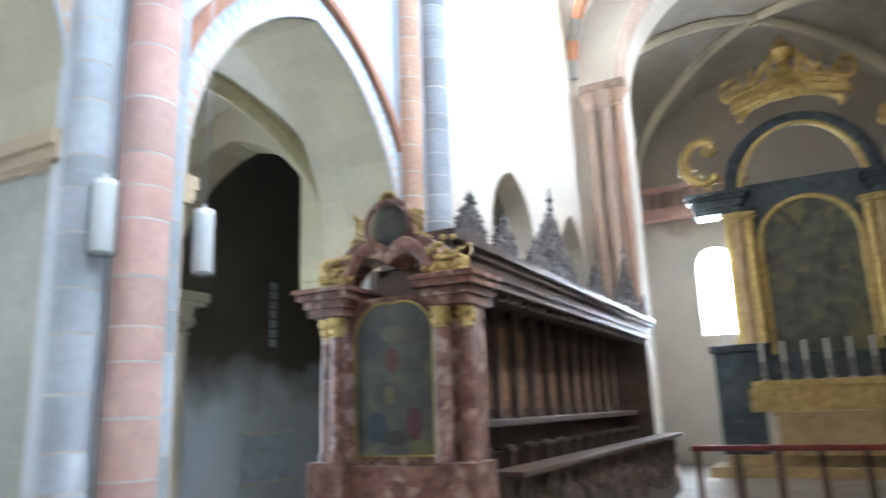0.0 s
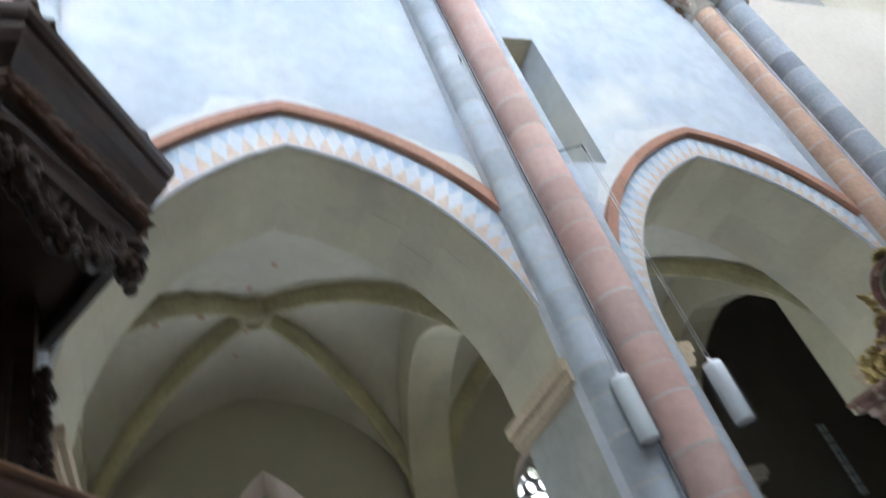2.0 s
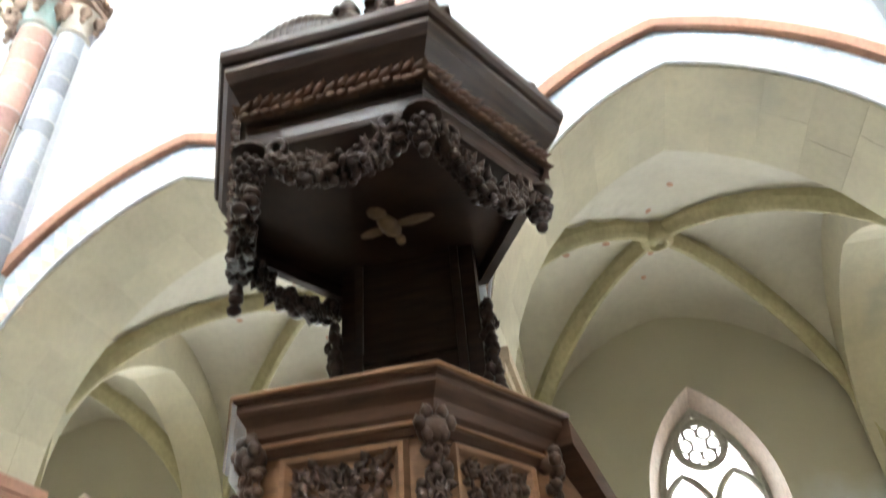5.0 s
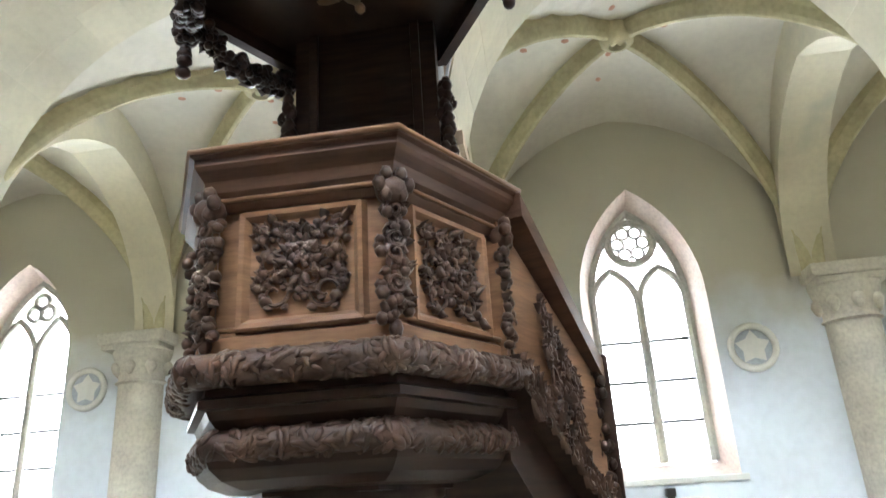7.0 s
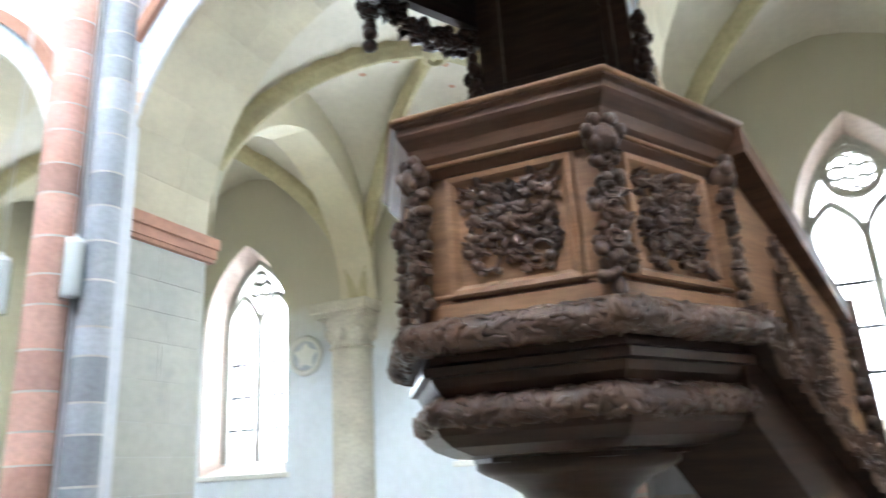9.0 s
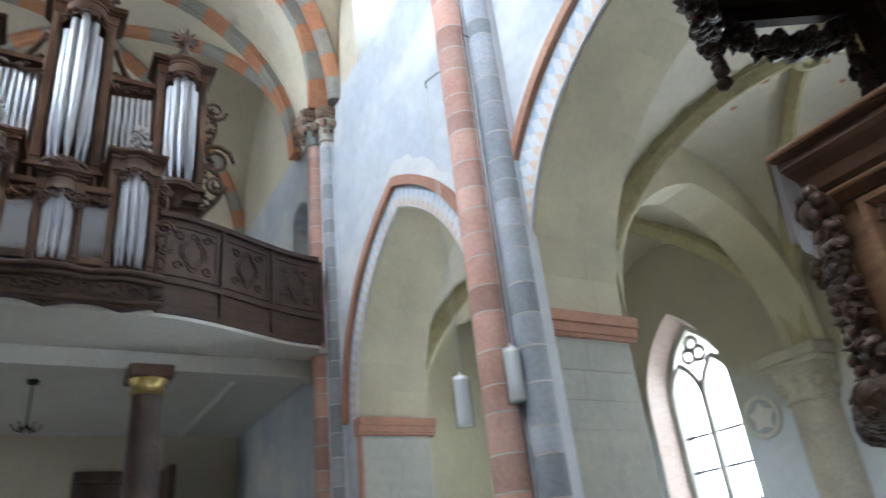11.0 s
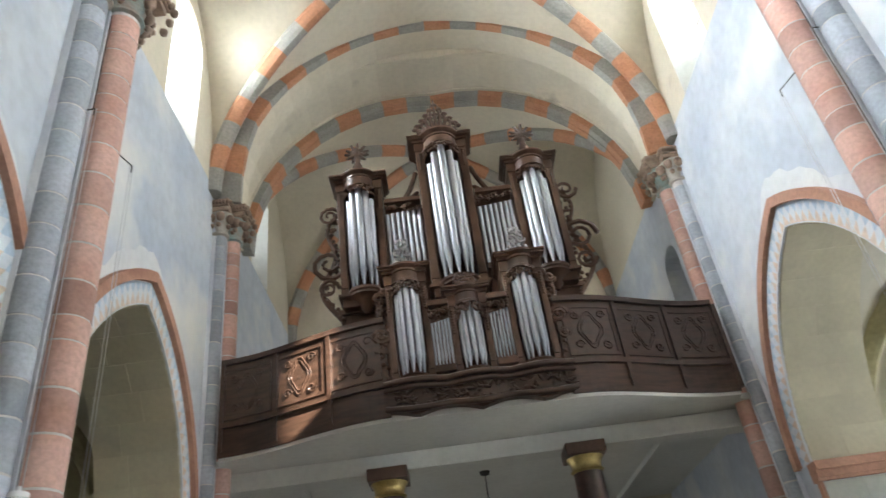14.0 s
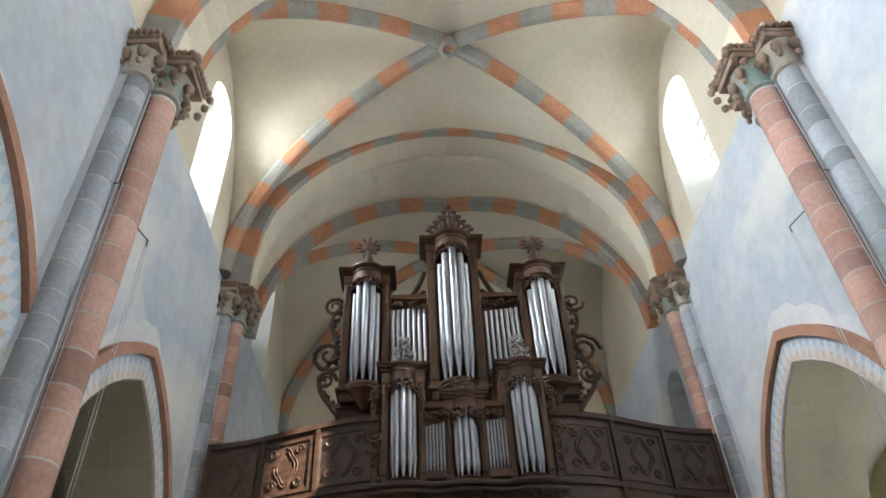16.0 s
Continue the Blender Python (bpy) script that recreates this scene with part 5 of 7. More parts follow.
    lump(bm, m, (0, -0.14, 0.0), (0.05, 0.07, 0.012), 8, 4)
    part("dove", bm, M_DOVE, sb, "small gilded dove under the board")
    return th


pulpit()


# ---- organ ----
def pipe_mesh(name, r, h, foot=0.16):
    bm = bmesh.new()
    lathe(bm, [(r * 0.25, 0), (r * 0.95, foot), (r, foot + 0.01), (r, h), (r * 0.9, h)], segs=14)
    # mouth
    box(bm, -r * 0.5, r * 0.5, -r * 1.03, -r * 0.7, foot + 0.01, foot + 0.05)
    box(bm, -r * 0.42, r * 0.42, -r * 1.02, -r * 0.75, foot + 0.06, foot + 0.11)
    return finish(bm, name, M_TIN)


def tower(parent, x, y, z0, z1, half, npipe, seed, drop=1.0):
    """A half-round pipe tower between square stiles, with console, flared cornice, low dome and pipes; it bulges towards -y."""
    out, rr = half * 0.88, half * 0.56
    q = math.sin(math.pi / npipe / 2)
    r = rr * q / (1 + q) * 0.97
    bm = bmesh.new()
    for e in (-1, 1):
        a, b = sorted((x + e * rr * 1.06, x + e * out))
        box(bm, a, b, y - 0.12, y + 0.5, z0, z1, 0.01)
        box(bm, a + 0.02, b - 0.02, y - 0.145, y - 0.115, z0 + 0.08, z1 - 0.08, 0.008)
    box(bm, x - rr * 1.05, x + rr * 1.05, y + 0.3, y + 0.5, z0, z1)
    tw = part("tower", bm, M_ORGAN, parent, "half-round oak pipe tower")
    arc = (180, 360)
    bm = bmesh.new()
    lathe(bm, [(r0, z0 - d * drop) for r0, d in ((0.0, 0.44), (0.06, 0.43), (0.09, 0.38), (rr * 0.45, 0.32), (rr * 0.6, 0.24), (rr * 0.95, 0.15), (rr * 1.1, 0.12), (rr * 1.1, 0.08), (rr * 1.2, 0.05), (rr * 1.2, 0.0), (0, 0.0))], (x, y, 0), 16, arc)
    box(bm, x - out, x + out, y - 0.14, y + 0.5, z0 - 0.06, z0, 0.01)
    box(bm, x - out * 1.1, x + out * 1.1, y - 0.19, y + 0.5, z0 - 0.12, z0 - 0.06, 0.01)
    box(bm, x - out * 0.95, x + out * 0.95, y - 0.1, y + 0.5, z0 - 0.3, z0 - 0.12, 0.02)
    part("console", bm, M_ORGAN, tw)
    bm = bmesh.new()
    h = z1 - 0.02
    lathe(bm, [(0, h), (rr * 1.1, h), (rr * 1.1, h + 0.04), (rr * 1.04, h + 0.05), (rr * 1.04, h + 0.19), (rr * 1.12, h + 0.2), (rr * 1.12, h + 0.24), (rr * 1.2, h + 0.25), (rr * 1.36, h + 0.29), (rr * 1.36, h + 0.33), (rr * 1.1, h + 0.34), (rr * 0.8, h + 0.40), (rr * 0.3, h + 0.44), (0, h + 0.45)], (x, y - 0.04, 0), 18, arc)
    for wide, deep, za, zb in ((1.03, 0.14, 0.0, 0.2), (1.10, 0.18, 0.2, 0.25), (1.22, 0.25, 0.25, 0.29), (1.28, 0.28, 0.29, 0.33)):
        box(bm, x - out * wide, x + out * wide, y - deep, y + 0.5, h + za, h + zb, 0.006)
    part("cornice", bm, M_ORGAN, tw, "curved moulded cornice")
    span = z1 - z0
    me = [pipe_mesh("pipe", r, span * f, span * (0.15 + 0.2 * (0.96 - f))) for f in (0.96, 0.92, 0.86)]
    for i in range(npipe):
        a = math.pi * (i + 0.5) / npipe
        k = abs(i - (npipe - 1) / 2)
        piece("pipe", me[min(2, int(k))], tw, pose(x - (rr - r) * math.cos(a), y - 0.06 - (rr - r) * math.sin(a), z0 + 0.01))
    rnd = random.Random(seed)
    bm = bmesh.new()
    for i in range(30):
        a = math.pi * (i + 0.5) / 30
        for j in range(2):
            m = frame_matrix((x - rr * 1.08 * math.cos(a), y - 0.06 - rr * 1.08 * math.sin(a), z1 - 0.03 - rnd.uniform(0, 0.07) - 0.16 * abs(math.cos(a)) * j), (math.sin(a), -math.cos(a), 0), (0, 0, 1))
            leaf(bm, m, 0, 0, 0, rnd.uniform(3.6, 5.8), rnd.uniform(0.06, 0.11), 0.022)
    for e in (-1, 1):
        for k in range(9):
            lump(bm, Matrix.Identity(4), (x + e * (rr + out) * 0.52, y - 0.15, z1 - 0.12 - 0.05 * k), (0.03, 0.02, 0.028), 6, 4)
    part("pipe_shade", bm, M_ORGAN, tw, "carved leaf fringe")
    return tw


def pipe_flat(parent, x0, x1, y, z0, z1, n, rise):
    fl = part("flat", (lambda q: (box(q, x0, x1, y + 0.12, y + 0.3, z0 - 0.1, z1 + 0.12), box(q, x0, x1, y - 0.06, y + 0.3, z0 - 0.12, z0, 0.01), box(q, x0, x1, y - 0.08, y + 0.3, z1 + 0.1, z1 + 0.2, 0.01), q)[-1])(bmesh.new()), M_ORGAN, parent, "flat field of small pipes")
    r = (x1 - x0) / n / 2 * 0.76
    me = pipe_mesh("pipe", r, z1 - z0 - 0.12, 0.18)
    for i in range(n):
        piece("pipe", me, fl, pose(x0 + (i + 0.5) * (x1 - x0) / n, y + 0.04, z0 + rise * (i if rise > 0 else n - 1 - i) * abs(0.012)))
    rnd = random.Random(x0 * 7)
    bm = bmesh.new()
    for i in range(30):
        q = rnd.random()
        lump(bm, Matrix.Identity(4), (x0 + q * (x1 - x0), y - 0.03, z1 + 0.06 - rnd.uniform(0, 0.16) * (1 if (q > 0.5) == (rise > 0) else 0.5)), (0.035, 0.03, 0.03), 6, 4)
    part("pipe_shade", bm, M_ORGAN, fl, "carved leaf fringe")


def wing(parent, x, y, z0, z1, e, seed, wide=0.28):
    rnd = random.Random(seed)
    bm = bmesh.new()
    n = 26
    pts = []
    for i in range(n + 1):
        q = i / n
        pts.append(Vector((x + e * (0.03 + wide * math.sin(math.pi * min(1, q * 1.1)) ** 0.8 * (0.6 + 0.4 * math.sin(q * 9))), y, z0 + q * (z1 - z0))))
    tube(bm, pts, 0.045, 7, taper=lambda q: 1.2 - 0.5 * q)
    for i in range(70):
        p = pts[rnd.randrange(n)]
        lump(bm, Matrix.Identity(4), (x + (p.x - x) * rnd.random() ** 0.5, y + rnd.uniform(-0.05, 0.05), p.z + rnd.uniform(-0.04, 0.04)), (0.045, 0.03, 0.045), 6, 4)
    m = frame_matrix((x + e * wide * 0.5, y - 0.03, z0 + (z1 - z0) * 0.46), (1, 0, 0), (0, 0, 1))
    scroll(bm, m, (0, 0, 0), wide * 0.7, 1.7, e, 0.05)
    scroll(bm, m, (-e * wide * 0.1, (z1 - z0) * 0.42, 0), wide * 0.45, 1.6, -e, 0.04)
    scroll(bm, m, (e * 0.02, -(z1 - z0) * 0.2, 0), wide * 0.4, 1.6, -e, 0.04)
    part("side_wing", bm, M_ORGAN, parent, "openwork carved side wing")


def finial_star(parent, x, y, z, s, seed):
    bm = bmesh.new()
    lathe(bm, [(0.0, 0), (0.11 * s, 0.0), (0.12 * s, 0.05 * s), (0.06 * s, 0.09 * s), (0.05 * s, 0.16 * s), (0.09 * s, 0.22 * s), (0.05 * s, 0.3 * s), (0.07 * s, 0.4 * s), (0, 0.44 * s)], (x, y, z), 12)
    c = Vector((x, y, z + 0.50 * s))
    lump(bm, Matrix.Translation(c), (0, 0, 0), (0.09 * s, 0.06 * s, 0.1 * s), 8, 5)
    for i in range(11):
        a = 2 * math.pi * i / 11 + 0.3
        d = Vector((math.cos(a), 0.12 * math.sin(3 * a), math.sin(a)))
        tube(bm, [c, c + d * 0.1 * s, c + d * 0.21 * s + Vector((0, 0, 0.015 * s))], 0.05 * s, 5, taper=lambda q: 1.2 - 0.8 * q)
    tagged(part("finial", bm, M_RAILING, parent, "carved spiky leaf finial"), kind="stuff")


def organ():
    th = thing("organ", "dark oak pipe organ case with tin pipes above the gallery", "organ")
    y = 11.55
    bm = bmesh.new()
    box(bm, -2.16, 2.16, y + 0.25, y + 1.2, 7.2, 8.3)
    box(bm, -2.0, 2.0, y + 0.3, y + 1.2, 5.75, 7.2)
    box(bm, -1.15, 1.15, y + 0.35, y + 1.2, 8.3, 10.4)
    for e in (-1, 1):
        box(bm, e * 1.72 - 0.6, e * 1.72 + 0.6, y + 0.1, y + 1.2, 8.02, 8.12, 0.01)
        box(bm, e * 1.72 - 0.5, e * 1.72 + 0.5, y + 0.15, y + 1.2, 7.7, 8.02, 0.01)
    part("case", bm, M_ORGAN, th, "dark oak main organ case")
    tower(th, -1.76, y, 8.35, 10.72, 0.52, 5, 21)
    tower(th, 1.76, y, 8.35, 10.72, 0.52, 5, 22)
    tower(th, 0.0, y - 0.05, 8.3, 11.5, 0.60, 5, 23)
    pipe_flat(th, -1.28, -0.55, y - 0.1, 8.6, 10.15, 7, 1)
    pipe_flat(th, 0.55, 1.28, y - 0.1, 8.6, 10.15, 7, -1)
    for e in (-1, 1):
        wing(th, e * 2.2, y + 0.15, 7.9, 10.6, e, 7 + e, 0.52)
        finial_star(th, e * 1.76, y, 11.12, 1.25, e)
        bm = bmesh.new()
        pts = [Vector((e * (0.58 + 0.5 * q), y + 0.15, 10.42 + 0.75 * (1 - q) ** 2.2)) for q in [i / 12 for i in range(13)]]
        tube(bm, pts, 0.055, 7)
        for i in range(24):
            q = (i % 12) / 12
            lump(bm, Matrix.Identity(4), (e * (0.6 + 0.45 * q), y + 0.15, 10.4 + 0.5 * (1 - q) ** 2.2 * (i / 24)), (0.05, 0.03, 0.05), 6, 4)
        part("top_scroll", bm, M_ORGAN, th, "carved scroll between the towers")
    # tall leaf crown on the middle tower
    bm = bmesh.new()
    lathe(bm, [(0, 11.9), (0.3, 11.9), (0.27, 11.98), (0.14, 12.05), (0, 12.07)], (0, y, 0), 14)
    rnd = random.Random(4)
    for i in range(9):
        e = i - 4
        h = 1.0 - 0.17 * abs(e)
        pts = [Vector((e * 0.075 * (0.5 + 0.9 * math.sin(q * 2.6)), y - 0.06, 12.0 + h * q)) for q in [j / 7 for j in range(8)]]
        tube(bm, pts, 0.058, 6, taper=lambda q: 1.2 - 0.85 * q)
        for j in (2, 4, 6):
            lump(bm, Matrix.Translation(pts[j]), (e * 0.012, 0, 0), (0.075, 0.04, 0.06), 6, 4)
    part("crown", bm, M_RAILING, th, "tall carved leaf crown")

    # choir case on the rail
    rp = thing("choir_organ", "small oak organ case with tin pipes on gallery rail", "organ")
    y = 10.62
    bm = bmesh.new()
    box(bm, -1.42, 1.42, y + 0.1, y + 0.9, 5.75, 7.25)
    box(bm, -1.46, 1.46, y + 0.0, y + 0.9, 5.98, 6.12, 0.015)
    part("case", bm, M_ORGAN, rp)
    tower(rp, -1.0, y, 6.16, 7.86, 0.40, 5, 24, 0.4)
    tower(rp, 1.0, y, 6.16, 7.86, 0.40, 5, 25, 0.4)
    tower(rp, 0.0, y, 6.16, 7.32, 0.37, 5, 26, 0.4)
    pipe_flat(rp, -0.66, -0.33, y - 0.14, 6.26, 7.22, 6, -1)
    pipe_flat(rp, 0.33, 0.66, y - 0.14, 6.26, 7.22, 6, 1)
    for e in (-1, 1):
        wing(rp, e * 1.38, y + 0.05, 6.2, 7.9, e, 17 + e, 0.22)
        bm = bmesh.new()
        m = frame_matrix((e * 1.0, y - 0.15, 8.22), (1, 0, 0), (0, 0, 1))
        for j in range(60):
            q = rnd.uniform(0, 1)
            lump(bm, m, (rnd.uniform(-1, 1) * 0.17 * (1 - 0.55 * q), q * 0.48, rnd.uniform(-0.03, 0.05)), (0.035, 0.04, 0.03), 6, 4)
        scroll(bm, m, (-0.08, 0.2, 0.06), 0.09, 1.4, 1, 0.018)
        scroll(bm, m, (0.08, 0.2, 0.06), 0.09, 1.4, -1, 0.018)
        part("crest", bm, M_TIN_CREST, rp, "silvery painted carved crest")
        bm = bmesh.new()
        for j in range(30):
            q = j / 29
            lump(bm, Matrix.Identity(4), (e * (0.36 + 0.3 * q), y - 0.02, 7.08 + 0.45 * (1 - q) ** 2 * rnd.random()), (0.045, 0.03, 0.045), 6, 4)
        part("top_scroll", bm, M_ORGAN, rp)
    bm = bmesh.new()
    for j in range(70):
        q = rnd.random()
        lump(bm, Matrix.Identity(4), (rnd.uniform(-0.2, 0.2) * (1 - 0.5 * q), y - 0.14, 7.7 + 0.2 * q), (0.04, 0.04, 0.035), 6, 4)
    part("crest", bm, M_ORGAN, rp)
    return th, rp


M_TIN_CREST = material("silvered_carving", (0.45, 0.44, 0.44), (0.28, 0.26, 0.26), 0.45, 5, 30, 0.3, metal=0.3)
organs = organ()


# ---- gallery ----
def rail_y(x):
    q = min(1.0, max(0.0, (4.4 - abs(x)) / 3.0))
    return 11.5 - 0.88 * (q * q * (3 - 2 * q))


def rail_strip(bm, x0, x1, z0, z1, o0, o1, n=10):
    """A curved slab following the rail between x0 and x1, from offset o0 to o1 in front of it."""
    rows = []
    for i in range(n + 1):
        x = x0 + (x1 - x0) * i / n
        y = rail_y(x)
        rows.append([bm.verts.new((x, y - o1, z0)), bm.verts.new((x, y - o1, z1)), bm.verts.new((x, y - o0, z1)), bm.verts.new((x, y - o0, z0))])
    for a, b in zip(rows, rows[1:]):
        for k in range(4):
            f = bm.faces.new((a[k], a[(k + 1) % 4], b[(k + 1) % 4], b[k]))
    bm.faces.new(rows[0]), bm.faces.new(list(reversed(rows[-1])))


def gallery():
    th = thing("organ_gallery", "curved dark oak organ gallery with carved panels", "gallery")
    for e in (-1, 1):
        a, b = sorted((e * 1.42, e * 4.38))
        for nm, z0, z1, o0, o1, lab in (("parapet", 5.98, 7.2, -0.08, 0.0, "oak gallery parapet"), ("handrail", 7.2, 7.29, -0.14, 0.07, "moulded handrail"),
                                         ("ledge", 6.06, 6.14, 0.0, 0.07, "projecting moulding"), ("base_board", 5.62, 5.98, -0.08, 0.02, "lower carved board"), ("base_mould", 5.56, 5.64, -0.1, 0.06, "")):
            bm = bmesh.new()
            rail_strip(bm, a, b, z0, z1, o0, o1, 18)
            part(nm, bm, M_RAILING, th, lab)
        for i in range(3):
            x0, x1 = e * (1.52 + i * 0.97), e * (2.40 + i * 0.97)
            a, b = sorted((x0, x1))
            p = bmesh.new()
            rail_strip(p, a, b, 6.24, 7.1, 0.0, 0.012, 6)
            pn = part("panel", p, M_RAILING, th, "carved gallery panel")
            bm = bmesh.new()
            rail_strip(bm, a, b, 7.06, 7.12, 0.01, 0.035, 6), rail_strip(bm, a, b, 6.2, 6.26, 0.01, 0.035, 6)
            rail_strip(bm, a, a + 0.05, 6.26, 7.06, 0.01, 0.035, 1), rail_strip(bm, b - 0.05, b, 6.26, 7.06, 0.01, 0.035, 1)
            part("panel_frame", bm, M_RAILING, pn)
            bm = bmesh.new()
            c = Vector(((a + b) / 2, rail_y((a + b) / 2) - 0.02, 6.66))
            m = frame_matrix(c, Vector((b - a, rail_y(b) - rail_y(a), 0)), (0, 0, 1))
            for q in range(2):
                ring = [m @ Vector(((0.2 - 0.05 * q) * math.cos(t) * (1 + 0.12 * math.cos(4 * t)), (0.3 - 0.06 * q) * math.sin(t) * (1 + 0.12 * math.cos(4 * t)), 0)) for t in [6.2832 * k / 28 for k in range(29)]]
                tube(bm, ring, 0.011, 5)
            for f in (-1, 1):
                for g in (-1, 1):
                    scroll(bm, m, (f * 0.24, g * 0.27, 0.0), 0.085, 1.4, f * g, 0.016)
            part("cartouche", bm, M_RAILING, pn, "carved scroll cartouche")
            bm = bmesh.new()
            xm = x1 + e * 0.04
            rail_strip(bm, min(xm, xm + 0.07), max(xm, xm + 0.07), 5.62, 7.2, 0.0, 0.06, 1)
            part("rail_post", bm, M_RAILING, th)
    bm = bmesh.new()
    rows = []
    for i in range(25):
        x = -1.45 + 2.9 * i / 24
        dz = 0.10 * abs(math.sin(x * math.pi))
        rows.append((x, 5.50 + dz, 6.0))
    strip_wall(bm, rows, 10.44, 10.62, along="x")
    part("apron", bm, M_RAILING, th, "scalloped apron board")
    bm = bmesh.new()
    for z, deep in ((5.98, 10.30), (5.90, 10.36), (5.62, 10.40)):
        pts = [Vector((x, deep - 0.10 * abs(math.cos(x * math.pi)), z - (0.06 * abs(math.cos(x * math.pi)) if z < 5.7 else 0))) for x in np.linspace(-1.48, 1.48, 31)]
        tube(bm, pts, 0.05, 6)
    rnd = random.Random(14)
    for k in range(120):
        x = rnd.uniform(-1.4, 1.4)
        m = frame_matrix((x, 10.43, rnd.uniform(5.64, 5.90)), (1, 0, 0), (0, 0, 1))
        leaf(bm, m, 0, 0, 0, rnd.uniform(0, 6.28), rnd.uniform(0.08, 0.14), 0.03)
    part("leaf_carving", bm, M_RAILING, th, "carved leaf band below the small organ")
    return th


M_COLUMN = material("dark_marbled_wood", (0.10, 0.065, 0.055), (0.055, 0.04, 0.035), 0.35, 4, 14, 0.05, stain=(0.20, 0.10, 0.07), stain_scale=3, stain_at=0.6)
def set_forward(th):
    """Draws a thing built for a deeper loft towards the nave, in true proportion, clear of the wall shafts."""
    th.location, th.scale = (-0.052, 0.0, 0.145), (0.92, 0.92, 0.92)


for th in organs + (gallery(),):
    set_forward(th)
bm = bmesh.new()
vs = [(x, 0.92 * rail_y((x + 0.052) / 0.92) - 0.03) for x in np.linspace(-4.06, 3.96, 41)]
for z in (5.205, 5.29):
    ring = [bm.verts.new((x, max(y, 9.74), z)) for x, y in vs] + [bm.verts.new((4.0, 10.75, z)), bm.verts.new((4.39, 10.75, z)), bm.verts.new((4.39, Y_WEST, z)), bm.verts.new((-4.39, Y_WEST, z)), bm.verts.new((-4.39, 10.75, z)), bm.verts.new((-4.1, 10.75, z))]
    bm.faces.new(ring)
bm.verts.ensure_lookup_table()
half = len(bm.verts) // 2
for k in range(half):
    j = (k + 1) % half
    bm.faces.new((bm.verts[k], bm.verts[j], bm.verts[half + j], bm.verts[half + k]))
structure("ceiling_gallery", bm, [M_WHITE], "white plastered soffit under the organ gallery", "ceiling")
bm = bmesh.new()
box(bm, -4.39, 4.39, 11.20, 11.54, 4.94, 5.2, 0.02)
box(bm, -4.39, 4.39, 11.16, 11.58, 4.90, 4.95, 0.01)
for x in (-3.2, 3.1):
    box(bm, x - 0.05, x + 0.05, 11.6, 16.9, 5.1, 5.2)
structure("trim_gallery_beam", bm, [M_WHITE], "white moulded beams under the gallery", "beam")
for x in (-1.58, 1.475):
    th = thing("gallery_column", "dark marbled column with gilded capital under the gallery", "column", "gallery columns")
    bm = bmesh.new()
    lathe(bm, [(0.36, 0), (0.36, 0.25), (0.3, 0.32), (0.27, 0.4), (0.26, 2.5), (0.22, 4.48)], (x, 11.14, 0), 22)
    part("shaft", bm, M_COLUMN, th)
    bm = bmesh.new()
    lathe(bm, [(0.225, 4.48), (0.26, 4.51), (0.23, 4.55), (0.24, 4.63), (0.29, 4.71)], (x, 11.14, 0), 22)
    part("capital", bm, M_GOLD, th, "gilded capital ring")
    bm = bmesh.new()
    box(bm, x - 0.31, x + 0.31, 10.83, 11.45, 4.71, 4.90, 0.02)
    part("abacus", bm, M_ORGAN, th, "brown abacus slab")


# ---- choir stalls ----
M_CRESTING = material("weathered_grey_oak", (0.20, 0.18, 0.17), (0.09, 0.08, 0.075), 0.6, 6, 40, 0.2)


